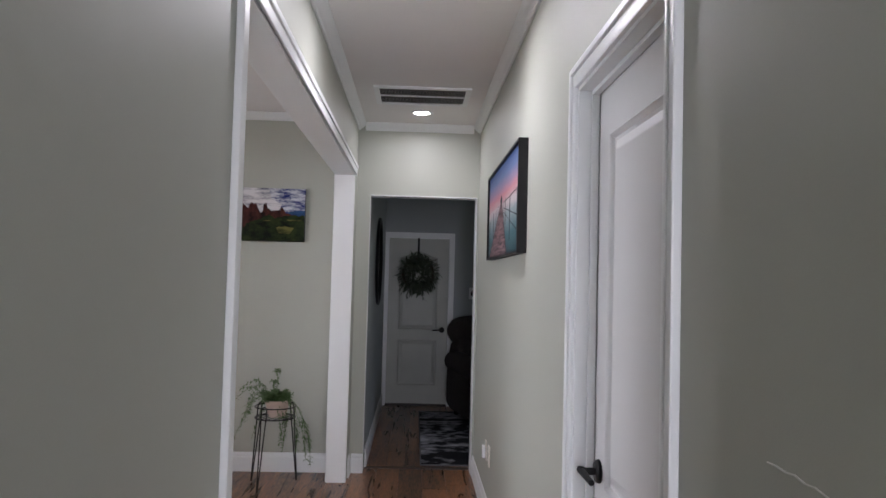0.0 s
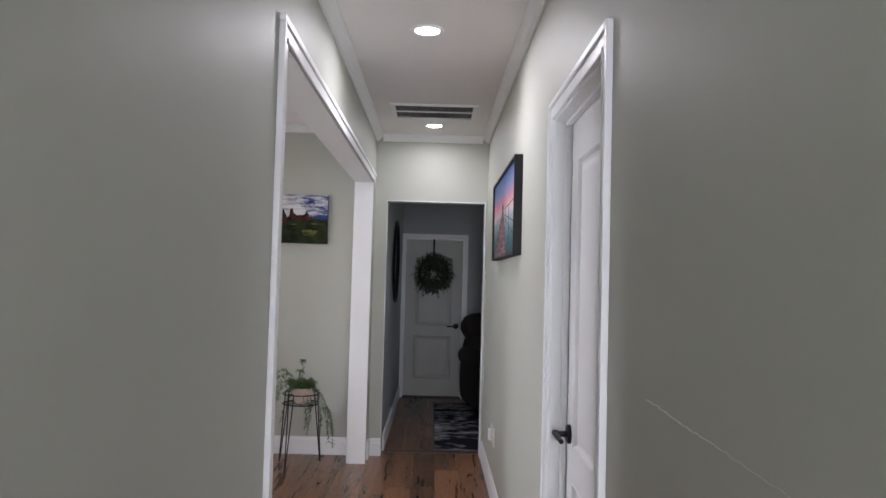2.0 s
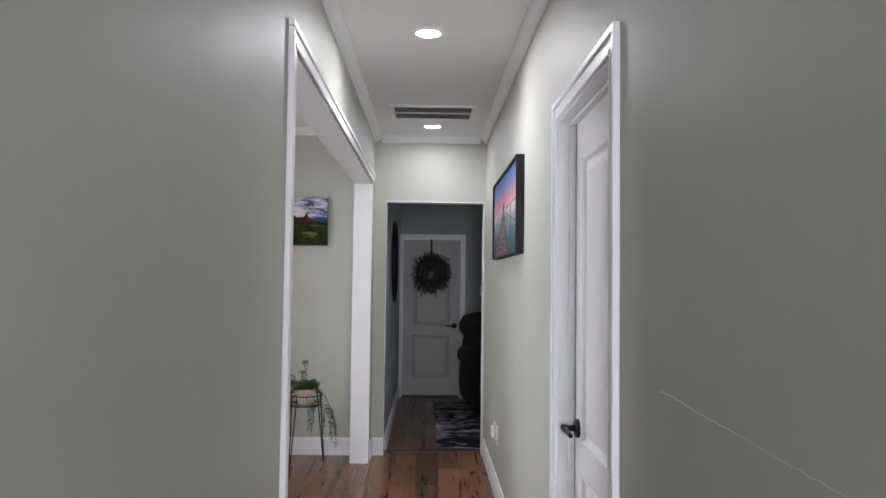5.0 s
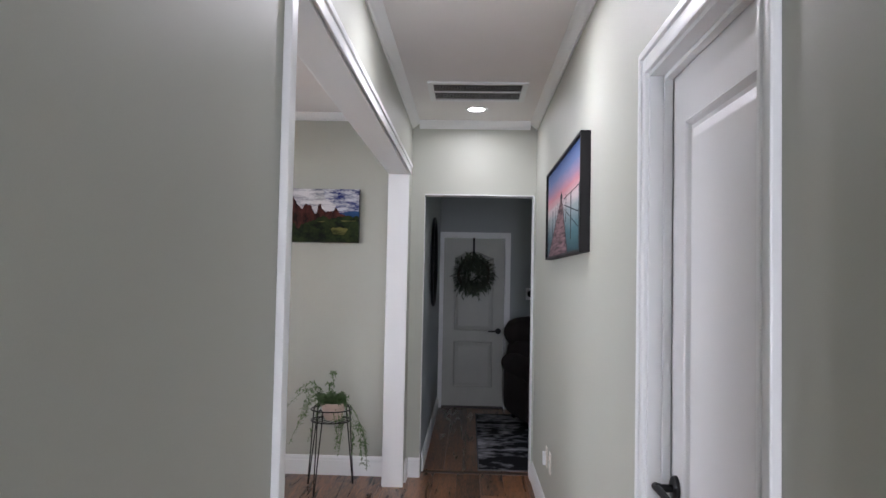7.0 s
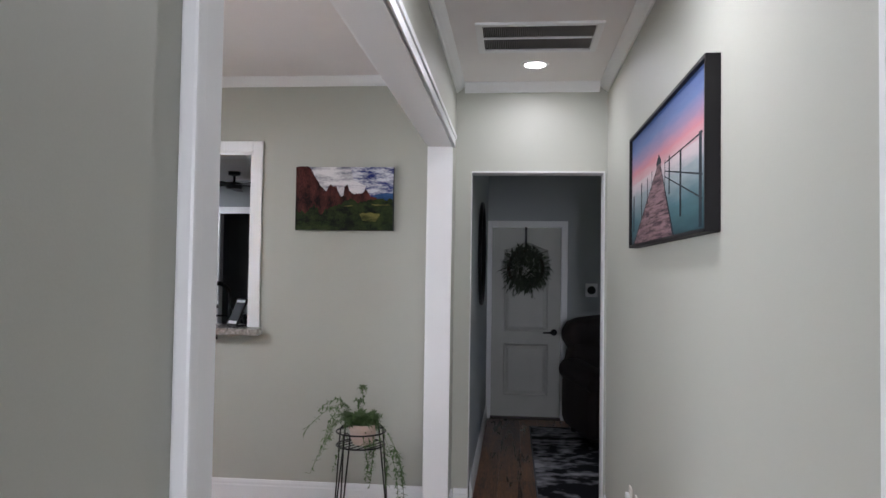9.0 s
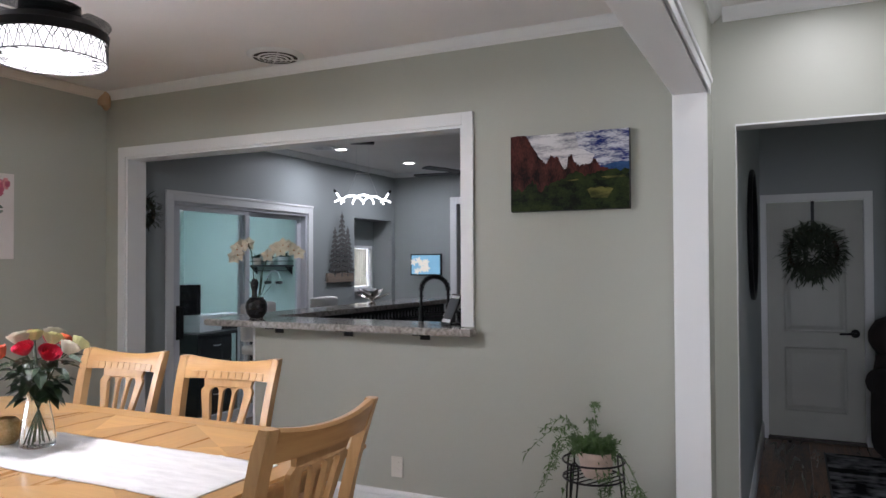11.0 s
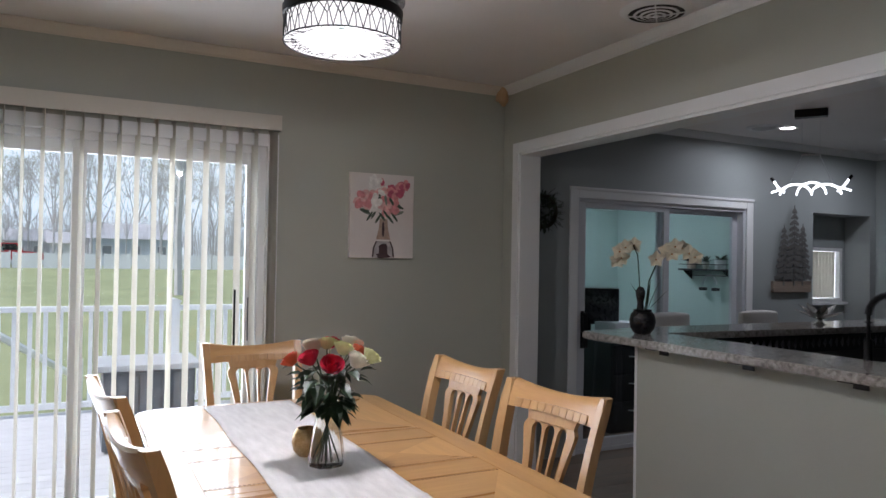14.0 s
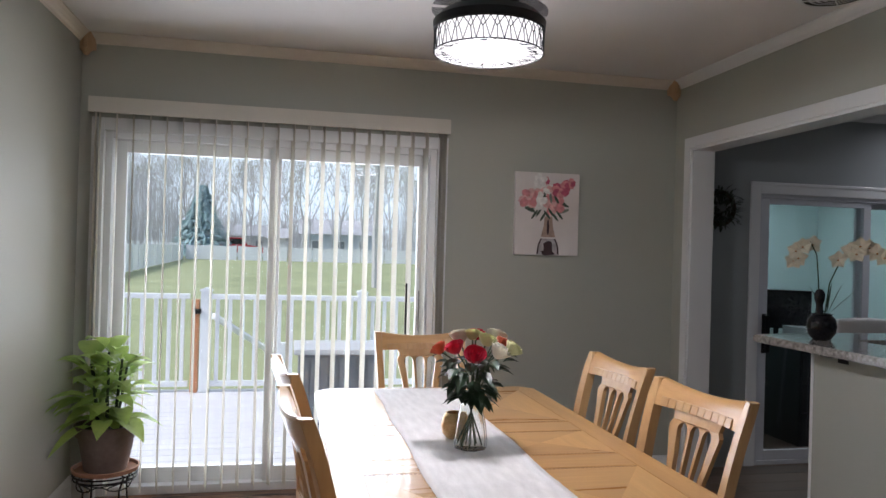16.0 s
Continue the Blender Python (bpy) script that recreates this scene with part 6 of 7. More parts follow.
part("door_frame", boxes([((-0.125, ks0 + 0.001, 0), (-0.004, ks0 + 0.035, ksz)), ((-0.125, ks1 - 0.035, 0), (-0.004, ks1 - 0.001, ksz)), ((-0.125, ks0 + 0.035, ksz - 0.035), (-0.004, ks1 - 0.035, ksz - 0.001)), ((-0.125, ks0 + 0.035, 0), (-0.004, ks1 - 0.035, 0.03))], 0.003), GREYV, kslider)
for name, y0, y1, x0, x1 in (("sliding_sash", ks0 + 0.036, 1.675, -0.045, -0.015), ("fixed_sash", 1.60, ks1 - 0.036, -0.095, -0.065)):
    w = 0.06
    sash = part(name, boxes([((x0, y0, 0.031), (x1, y0 + w, ksz - 0.036)), ((x0, y1 - w, 0.031), (x1, y1, ksz - 0.036)), ((x0, y0 + w, 0.031), (x1, y1 - w, 0.10)), ((x0, y0 + w, ksz - 0.075), (x1, y1 - w, ksz - 0.036))], 0.003), GREYV, kslider)
    pane = part("pane", box(((x0 + x1) / 2 - 0.003, y0 + w, 0.10), ((x0 + x1) / 2 + 0.003, y1 - w, ksz - 0.075)), PANE, sash)
    pane.visible_shadow = False
part("handle", boxes([((-0.0148, ks0 + 0.055, 0.79), (-0.004, ks0 + 0.085, 1.07)), ((-0.004, ks0 + 0.058, 0.80), (0.035, ks0 + 0.082, 0.825)), ((-0.004, ks0 + 0.058, 1.035), (0.035, ks0 + 0.082, 1.06)), ((0.022, ks0 + 0.055, 0.80), (0.040, ks0 + 0.085, 1.06))], 0.003), BLACK, kslider, "black D-shaped pull handle")
structure("door_casing", boxes([((XS, ks0 - 0.072, 0), (XS + 0.014, ks0 + 0.006, ksz + 0.075)), ((XS, ks1 - 0.006, 0), (XS + 0.014, ks1 + 0.072, ksz + 0.075)), ((XS, ks0 + 0.006, ksz - 0.006), (XS + 0.014, ks1 - 0.006, ksz + 0.075)), ((XS, ks0 - 0.075, ksz + 0.055), (XS + 0.022, ks1 + 0.075, ksz + 0.077))], 0.003), TRIM, "white casing round the office slider", "casing")

wreath("kitchen_wreath", "dark green leafy wreath on the grey kitchen wall", (XS, 0.405, 1.80), 90, 0.155, 0.07, 260, 9)
outlet("light_switch", (XS, 0.30, 1.24), 90, "white rocker light switch on the kitchen wall", True)

# metal pines on a wooden base
pines = thing("metal_pine_art", "dark metal pine trees wall art on a wooden strip", "wall art", (XS, 2.86, 1.20), 90)
part("base_strip", box((0, -0.03, 0), (0.50, 0, 0.10), 0.004), wood("driftwood", (0.30, 0.24, 0.19), (0.14, 0.10, 0.08), "x", rough=0.7), pines)
PEWTER = material("blackened_metal", (0.16, 0.155, 0.15), rough=0.55, metal=0.5, vary=0.2, scale=30)
q = random.Random(2)
for cx, h, w, y in ((0.13, 0.60, 0.22, -0.033), (0.26, 0.78, 0.27, -0.037), (0.38, 0.62, 0.22, -0.033)):
    bm = slab([(cx - 0.009, 0.06), (cx + 0.009, 0.06), (cx + 0.003, h), (cx - 0.003, h)], "y", y, y + 0.003)
    tiers = int(h / 0.062)
    for k in range(tiers):
        u = k / tiers
        z, half = 0.15 + (h - 0.15) * u, w / 2 * (1 - u) ** 0.75 + 0.012
        for side in (-1, 1):
            reach, dip = side * half * q.uniform(0.8, 1.1), 0.022 + 0.02 * (1 - u)
            slab([(cx, z + 0.030), (cx + reach * 0.55, z + 0.012), (cx + reach, z - dip * 0.3), (cx + reach * 0.8, z - dip), (cx + reach * 0.5, z - dip * 0.5), (cx + reach * 0.42, z - dip * 1.0), (cx, z + 0.010)], "y", y, y + 0.003, bm)
    part("pine", bm, PEWTER, pines)

# window in the nook, with its blind
kw = thing("nook_window", "small white nook window with a white vertical blind", "window", (-4.88, 0, 0))
kw["kind"] = "structure"
part("window_frame", boxes([((-0.09, 3.74, 1.09), (0.012, 3.775, 1.62)), ((-0.09, 4.185, 1.09), (0.012, 4.22, 1.62)), ((-0.09, 3.775, 1.585), (0.012, 4.185, 1.62)), ((-0.09, 3.775, 1.09), (0.012, 4.185, 1.125))], 0.003), TRIM, kw)
part("window_sill", box((-0.02, 3.70, 1.062), (0.05, 4.26, 1.0895), 0.004), TRIM, kw)
pane = part("pane", box((-0.07, 3.775, 1.125), (-0.064, 4.185, 1.585)), PANE, kw)
pane.visible_shadow = False
for k in range(8):
    part("blind_slat", box((-0.045, 3.782 + 0.05 * k, 1.127), (-0.042, 3.8295 + 0.05 * k, 1.583)), BLIND, kw)

# screen on the far wall
tv = thing("wall_screen", "small black-framed screen showing white flowers, on", "screen", (-4.165, YK, 1.385))
part("bezel", box((-0.21, -0.03, -0.132), (0.21, 0, 0.132), 0.004), BLACK, tv)
part("screen", box((-0.195, -0.0325, -0.117), (0.195, -0.0302, 0.117)), glow("screen_picture_blue", (0.20, 0.42, 0.55), 0.3), tv, "lit pale blue picture")
PETALGLOW = glow("screen_picture_white", (0.62, 0.58, 0.50), 0.38)
q = random.Random(6)
for k in range(14):
    c = (-0.10 + q.uniform(-0.09, 0.17), q.uniform(-0.08, 0.06))
    r = q.uniform(0.02, 0.04)
    part("screen_flower", flat([(c[0] + r * (1 + 0.35 * math.cos(5 * a)) * math.cos(a), c[1] + r * (1 + 0.35 * math.cos(5 * a)) * math.sin(a)) for a in (2 * math.pi * j / 20 for j in range(20))], "y", -0.0328 - 0.0002 * k), PETALGLOW, tv)
structure("door_casing", boxes([((-3.84, YK - 0.016, 0), (-3.755, YK, 2.20)), ((-3.755, YK - 0.016, 2.115), (-2.82, YK, 2.20)), ((-2.905, YK - 0.016, 0), (-2.82, YK, 2.115)), ((-3.765, YK - 0.004, 0), (-3.75, YK + 0.105, 2.115))], 0.003), TRIM, "white casing of the far kitchen doorway", "casing")

for lx, ly in KITCHEN_LAMPS:
    recessed_lamp(lx, ly, ZK, "recessed lamps in the kitchen")
kreg = thing("round_ceiling_vent", "round dark-slotted white vent in the kitchen ceiling", "vent", (-4.19, 2.22, ZK))
part("rim", lathe([(0.0, -0.001), (0.085, -0.001), (0.088, -0.012), (0.115, -0.014), (0.132, -0.006), (0.135, 0.0)], 32), TRIM, kreg, smooth=True)
part("throat", lathe([(0.0, -0.0062), (0.084, -0.0062)], 32), DARK, kreg)
for k in range(5):
    lo = -0.066 + 0.03 * k
    h = math.sqrt(0.083 ** 2 - lo ** 2)
    part("louvre", box((-h, lo, -0.018), (h, lo + 0.008, -0.0065)), TRIM, kreg)

# wavy pendant
PX, PYD = PENDANT_AT
pend = thing("wavy_led_pendant", "modern wavy white LED pendant with a black canopy, lit", "pendant lamp", (PX, PYD, 0), 35)
pend.scale = (0.80, 0.80, 1.0)
part("canopy", box((-0.13, -0.05, ZK - 0.055), (0.13, 0.05, ZK), 0.004), BLACK, pend, "black rectangular canopy")
part("hanger_bar", box((-0.075, -0.006, 2.206), (0.075, 0.006, 2.218), 0.002), TRIM, pend)
for s in (-1, 1):
    part("wire", tube([(s * 0.07, 0, ZK - 0.055), (s * 0.07, 0, 2.217)], 0.0012, 5), STEEL, pend)
    part("wire", tube([(s * 0.07, 0, 2.207), (s * 0.17, 0, 2.01)], 0.0022, 5), STEEL, pend)
LEDGLOW = glow("led_strip", (0.95, 0.98, 1.0), 2.5)
for cx, w, h, y in ((-0.115, 0.125, 0.075, 0.03), (0.005, 0.115, 0.085, -0.03), (0.12, 0.115, 0.070, 0.03)):
    pts = [(cx + w * math.cos(a), y * math.cos(a), 1.935 + h * math.sin(a)) for a in (math.pi * k / 16 for k in range(17))]
    part("led_arch", tube(pts, 0.0085, 8, flat=0.7), LEDGLOW, pend, "glowing white arch", smooth=True)
for s_ in (-1, 1):
    part("led_end", tube([(s_ * 0.29, 0.02, 2.035), (s_ * 0.25, 0.0, 1.985), (s_ * 0.205, -0.02, 1.955)], 0.0095, 8), LEDGLOW, pend, "glowing white end stroke", smooth=True)
    part("led_end", tube([(s_ * 0.31, -0.02, 1.955), (s_ * 0.25, 0.0, 1.975), (s_ * 0.20, 0.02, 1.985)], 0.007, 8), LEDGLOW, pend, "glowing white end stroke", smooth=True)
    part("end_cap", tube([(s_ * 0.315, 0.03, 2.062), (s_ * 0.291, 0.0205, 2.036)], 0.0125, 8), BLACK, pend, "black end cap")

# ceiling fan deeper in the kitchen
kfan = thing("kitchen_ceiling_fan", "flat black ceiling fan at rest in the kitchen", "ceiling fan", (-3.27, 3.56, 0))
part("canopy", lathe([(0.07, ZK), (0.065, ZK - 0.04), (0.014, ZK - 0.05), (0.014, ZK - 0.12)], 20), BLACK, kfan, smooth=True)
part("motor", lathe([(0.0, ZK - 0.20), (0.08, ZK - 0.195), (0.10, ZK - 0.16), (0.08, ZK - 0.125), (0.014, ZK - 0.115)], 24), BLACK, kfan, smooth=True)
for k in range(5):
    a = 2 * math.pi * k / 5 + math.pi
    bm = slab([(0.09, -0.05), (0.62, -0.065), (0.65, 0.0), (0.62, 0.055), (0.09, 0.045)], "z", -0.004, 0.004, bevel=0.002)
    bmesh.ops.transform(bm, matrix=pose(0, 0, ZK - 0.15, 0, 0, math.degrees(a)) @ pose(0, 0, 0, 8), verts=bm.verts)
    part("blade", bm, BLACK, kfan)

# ---- office ----
desk = thing("office_desk", "black office desk with a three-drawer pedestal", "desk", (-5.45, 2.15, 0))
BLKWOOD = material("black_laminate", (0.018, 0.018, 0.020), rough=0.35, vary=0.15, scale=8)
part("desktop", box((-0.45, -0.75, 0.735), (0.45, 0.75, 0.765), 0.004), BLKWOOD, desk)
ped = part("pedestal", box((-0.40, -0.72, 0.0), (0.42, -0.28, 0.734), 0.004), BLKWOOD, desk)
for k in range(3):
    dr = part("drawer", box((0.4205, -0.71, 0.05 + 0.228 * k), (0.436, -0.29, 0.265 + 0.228 * k), 0.003), BLKWOOD, desk)
    part("handle", tube([(0.45, -0.55, 0.19 + 0.228 * k), (0.458, -0.50, 0.185 + 0.228 * k), (0.45, -0.45, 0.19 + 0.228 * k)], 0.006, 7), STEEL, dr)
part("side_panel", box((-0.40, 0.70, 0.0), (0.42, 0.73, 0.734), 0.003), BLKWOOD, desk)
PAPER = material("white_paper", (0.72, 0.73, 0.75), rough=0.8, vary=0.03)
for k, (px_, py_, w, d, h, tn, m) in enumerate(((0.20, -0.46, 0.34, 0.24, 0.15, 8, PAPER), (0.18, -0.08, 0.32, 0.24, 0.125, -6, BLKWOOD), (0.18, -0.08, 0.28, 0.21, 0.02, 4, PAPER))):
    z0 = 0.7655 + (0.1255 if k == 2 else 0)
    st = thing("paper_stack" if m is PAPER else "binder", "stack of white papers on the black desk" if m is PAPER else "black binder lying on the desk", "papers" if m is PAPER else "binder", (-5.45 + px_, 2.15 + py_, z0), tn)
    part("sheets" if m is PAPER else "cover", box((-d / 2, -w / 2, 0), (d / 2, w / 2, h), 0.002), m, st)
mon = thing("computer_monitor", "black computer monitor switched off on the desk", "monitor", (-5.42, 1.50, 0.7655), 60)
part("foot", box((-0.11, -0.07, 0), (0.11, 0.07, 0.012), 0.004), BLACK, mon)
part("neck", box((-0.02, 0.0, 0.012), (0.02, 0.02, 0.16), 0.003), BLACK, mon)
part("screen", box((-0.26, -0.02, 0.12), (0.26, 0.0, 0.44), 0.004), BLACKSTONE, mon)
part("edge", boxes([((-0.265, -0.018, 0.115), (-0.2602, 0.0, 0.445)), ((0.2602, -0.018, 0.115), (0.265, 0.0, 0.445)), ((-0.26, -0.018, 0.4402), (0.26, 0.0, 0.445))]), STEEL, mon, "silver edge")
ochair = thing("office_chair", "black swivel office chair with a mesh back", "office chair", (-5.35, 1.0, 0), 200)
part("seat", pillow_box((-0.23, -0.23, 0.44), (0.23, 0.23, 0.52), 0.015, 0.03), BLKWOOD, ochair, smooth=True)
part("backrest", pillow_box((-0.21, 0.20, 0.58), (0.21, 0.25, 1.02), 0.02, 0.02), BLKWOOD, ochair, smooth=True)
part("back_arm", tube([(0, 0.12, 0.45), (0, 0.26, 0.48), (0, 0.255, 0.75)], 0.014, 8), BLACK, ochair)
part("column", tube([(0, 0, 0.08), (0, 0, 0.44)], 0.022, 10), STEEL, ochair)
for k in range(5):
    a = 2 * math.pi * k / 5
    part("foot_arm", tube([(0, 0, 0.10), (0.27 * math.cos(a), 0.27 * math.sin(a), 0.065)], [0.022, 0.014], 8), BLACK, ochair)
    part("castor", lathe([(0.0, 0.0), (0.022, 0.012), (0.025, 0.03), (0.018, 0.055), (0.0, 0.06)], 10, (0.27 * math.cos(a), 0.27 * math.sin(a), 0)), BLACK, ochair)
shelf = thing("wall_shelf", "small dark wall shelf with a metal rail and hooks", "shelf", (-5.46, 3.05, 1.385))
part("board", box((-0.30, -0.14, -0.012), (0.30, 0, 0.006), 0.002), BLKWOOD, shelf)
part("rail", tube([(-0.295, -0.002, 0.05), (-0.295, -0.135, 0.05), (0.295, -0.135, 0.05), (0.295, -0.002, 0.05)], 0.004, 6), BLACK, shelf)
for x in (-0.25, 0.25):
    part("bracket", slab([(0.0, -0.012), (-0.12, -0.012), (0.0, -0.10)], "x", x - 0.006, x + 0.006), BLACK, shelf)
part("hook_rail", tube([(-0.22, -0.05, -0.06), (0.24, -0.05, -0.06)], 0.004, 6), BLACK, shelf)
for px_, r, h, m, lab in ((-0.19, 0.05, 0.08, CLAY, "small plant in a tan pot on the shelf"), (0.0, 0.035, 0.07, PLATE, "small trailing plant in a pale jar on the shelf"), (0.18, 0.06, 0.09, VINYL, "small plant in a white bowl on the shelf")):
    pp = thing("shelf_plant", lab, "potted plant", (-5.46 + px_, 2.98, 1.3915))
    part("pot", lathe([(0.0, 0.0), (r * 0.8, 0.0), (r, h), (r * 0.88, h), (0.0, h * 0.9)], 16), m, pp, smooth=True)
    bm = bmesh.new()
    for k in range(26):
        a = q.random() * 6.28
        leaf_bm(bm, (0.2 * r * math.cos(a), 0.2 * r * math.sin(a), h * 0.9), (math.cos(a), math.sin(a), q.uniform(0.3, 2.2)), q.uniform(0.05, 0.13), 0.022, q, 0.3)
    part("foliage", bm, ROSELEAF, pp)
ph = thing("headphones", "pale headphones hanging from a hook below the shelf", "headphones", (-5.42, 2.985, 1.325))
part("headband", tube([(0.085 * math.cos(a), 0, -0.09 + 0.09 * math.sin(a)) for a in (math.pi * k / 14 for k in range(15))], 0.010, 8), GREYV, ph, smooth=True)
for s in (-1, 1):
    part("ear_cup", lathe([(0.0, -0.02), (0.04, -0.016), (0.042, 0.012), (0.0, 0.02)], 16, (s * 0.08, 0, -0.13)), BLKWOOD, ph, smooth=True)
tubelamp = thing("office_ceiling_light", "slim white LED panel on the office ceiling, lit", "ceiling lamp", (-6.0, 1.3, 2.42), 20)
part("housing", box((-0.32, -0.045, -0.03), (0.32, 0.045, 0), 0.004), TRIM, tubelamp)
part("diffuser", box((-0.30, -0.035, -0.034), (0.30, 0.035, -0.0302)), LAMPGLOW, tubelamp, "glowing strip")

# ---- outdoors ----
GRASS = material("spring_lawn", (0.19, 0.23, 0.10), rough=0.9, second=(0.36, 0.38, 0.20), scale=0.35, fine=30, bump=0.3)
GZ = -0.14
bm = bmesh.new()
bm.faces.new([bm.verts.new(p) for p in ((-900, -900, GZ), (900, -900, GZ), (900, 900, GZ), (-900, 900, GZ))])
structure("ground", bm, GRASS, "wide mown lawn that runs to the horizon", "lawn")
DECKM = wood("weathered_pale_deck", (0.68, 0.67, 0.68), (0.55, 0.54, 0.56), "y", rough=0.6, scale=0.5, each=0.25)
deck = thing("deck", "pale grey boarded deck outside the patio door", "deck")
DX0, DX1, DY0, DY1 = -7.80, XW - 0.15, -6.2, 0.0
part("joists", boxes([((DX0 + 0.02, y, GZ - 0.02), (DX1, y + 0.05, -0.052)) for y in (DY0, -4.6, -3.1, -1.6, DY1 - 0.05)]), PINE, deck)
DECK_BOARD = None
x = DX0
while x < DX1 - 0.1:
    if DECK_BOARD is None:
        b = part("board", box((0.003, DY0, -0.05), (0.147, DY1, -0.025), 0.003), DECKM, deck)
        DECK_BOARD = b.data
    else:
        b = new("board", DECK_BOARD)
        b.parent = deck
    b.location = (x, 0, 0)
    x += 0.15


def railing(name, y0, y1, x):
    r = thing(name, "white vinyl deck railing with square balusters", "railing", group="deck railings")
    part("top_rail", box((x - 0.045, y0, 0.905), (x + 0.045, y1, 0.955), 0.006), VINYL, r)
    part("bottom_rail", box((x - 0.025, y0, 0.03), (x + 0.025, y1, 0.085), 0.004), VINYL, r)
    n = max(1, round((y1 - y0) / 0.125))
    me = None
    for k in range(n):
        y = y0 + (y1 - y0) * (k + 0.5) / n
        if me is None:
            b = part("baluster", box((-0.018, -0.018, 0.085), (0.018, 0.018, 0.905)), VINYL, r)
            me = b.data
        else:
            b = new("baluster", me)
            b.parent = r
        b.location = (x, y, 0)
    return r


def rail_post(y, x, w=0.10):
    p = thing("rail_post", "white vinyl railing post with a pyramid cap", "post", group="railing posts")
    part("shaft", box((x - w / 2, y - w / 2, -0.0245), (x + w / 2, y + w / 2, 0.985), 0.003), VINYL, p)
    part("cap", slab([(y - w * 0.6, 0.985), (y + w * 0.6, 0.985), (y + w * 0.6, 1.0), (y, 1.025), (y - w * 0.6, 1.0)], "x", x - w * 0.6, x + w * 0.6), VINYL, p)
    return p


RXP = -7.66
for y in (-3.30, -1.74, -0.15, -5.9):
    rail_post(y, RXP)
railing("deck_railing", -3.25, -1.79, RXP)
railing("deck_railing", -1.69, -0.20, RXP)
gate = railing("deck_gate", -5.85, -3.46, RXP)
tagged(gate, "white vinyl gate section with balusters beside a cedar post", "gate")
cedar = thing("cedar_gate_post", "orange-brown cedar board with a black latch", "post")
part("board", box((RXP - 0.045, -3.435, -0.0245), (RXP + 0.045, -3.365, 0.90), 0.003), wood("cedar", (0.55, 0.22, 0.09), (0.36, 0.12, 0.05), "z", rough=0.6), cedar)
part("latch", box((RXP + 0.0455, -3.42, 0.76), (RXP + 0.07, -3.34, 0.81), 0.004), BLACK, cedar, "black latch")
stair = thing("stair_rail", "white sloping stair handrail beyond the deck", "railing")
part("handrail", tube([(RXP - 0.15, -3.24, 0.72), (RXP - 1.3, -2.55, 0.10)], 0.035, 6), VINYL, stair)
part("post", box((RXP - 1.35, -2.60, GZ), (RXP - 1.25, -2.50, 0.30), 0.004), VINYL, stair)
GREYB = material("grey_resin", (0.13, 0.14, 0.155), rough=0.6, vary=0.08)
boxb = thing("deck_storage_box", "dark grey slatted storage box with a pale lid on the deck", "storage box", (-6.35, -2.08, -0.0245))
part("body", box((-0.28, -0.32, 0.02), (0.28, 0.32, 0.60), 0.006), GREYB, boxb)
for k in range(8):
    part("slat", box((0.2805, -0.30 + 0.077 * k, 0.04), (0.294, -0.238 + 0.077 * k, 0.58), 0.002), GREYB, boxb)
part("lid", box((-0.31, -0.36, 0.6005), (0.31, 0.36, 0.645), 0.008), material("pale_lid", (0.45, 0.46, 0.48), rough=0.5), boxb, "pale grey lid")

# far fence
FENCEP = thing("fence_panel", "white vinyl privacy fence panel with a scalloped top", "fence panel", group="panels of the lawn fence")
bm = bmesh.new()
for k in range(16):
    y = -1.2 + 0.15 * k
    add_box(bm, (-0.02, y, 0.05), (0.02, y + 0.147, 1.50 + 0.10 * (abs(k - 7.5) / 7.5) ** 2))
part("boards", bm, VINYL, FENCEP)
part("post", box((-0.06, 1.2, 0), (0.06, 1.32, 1.72), 0.01), VINYL, FENCEP)
first = True


def fence_run(ax, ay, bx, by):
    global first
    n = int(math.hypot(bx - ax, by - ay) / 2.5)
    turn = math.degrees(math.atan2(by - ay, bx - ax)) - 90
    for k in range(n):
        u = (k + 0.5) / n
        m = pose(ax + (bx - ax) * u, ay + (by - ay) * u, GZ, 0, 0, turn)
        if first:
            FENCEP.matrix_world, first = m, False
        else:
            copy_thing(FENCEP, m)


fence_run(-80, -13.4, -80, 34)
fence_run(-80, -13.6, -30, -10.2)

# pale cloud cover beyond the woods
bm = bmesh.new()
arc_pts = [(-40 + 300 * math.cos(a), 300 * math.sin(a)) for a in (math.radians(95 + 170 * k / 40) for k in range(41))]
lo = [bm.verts.new((x, y, GZ - 1)) for x, y in arc_pts]
mi = [bm.verts.new((x * 0.97, y * 0.97, 90)) for x, y in arc_pts]
hi = [bm.verts.new((x * 0.75, y * 0.75, 190)) for x, y in arc_pts]
for a, b in ((lo, mi), (mi, hi)):
    for k in range(40):
        bm.faces.new((a[k], a[k + 1], b[k + 1], b[k]))
CLOUDS = glow("overcast_cloud", (0.86, 0.90, 0.97), 0.58)
cn = CLOUDS.node_tree
ct, cc, cr = cn.nodes.new("ShaderNodeTexNoise"), cn.nodes.new("ShaderNodeTexCoord"), cn.nodes.new("ShaderNodeValToRGB")
ct.inputs["Scale"].default_value, ct.inputs["Detail"].default_value = 0.012, 4
cr.color_ramp.elements[0].color, cr.color_ramp.elements[1].color = (0.70, 0.76, 0.86, 1), (0.90, 0.93, 0.98, 1)
cn.links.new(cc.outputs["Object"], ct.inputs["Vector"]), cn.links.new(ct.outputs["Fac"], cr.inputs[0]), cn.links.new(cr.outputs[0], cn.nodes["Principled BSDF"].inputs["Emission Color"])
structure("backdrop", bm, CLOUDS, "pale overcast sky behind the woods", "sky")

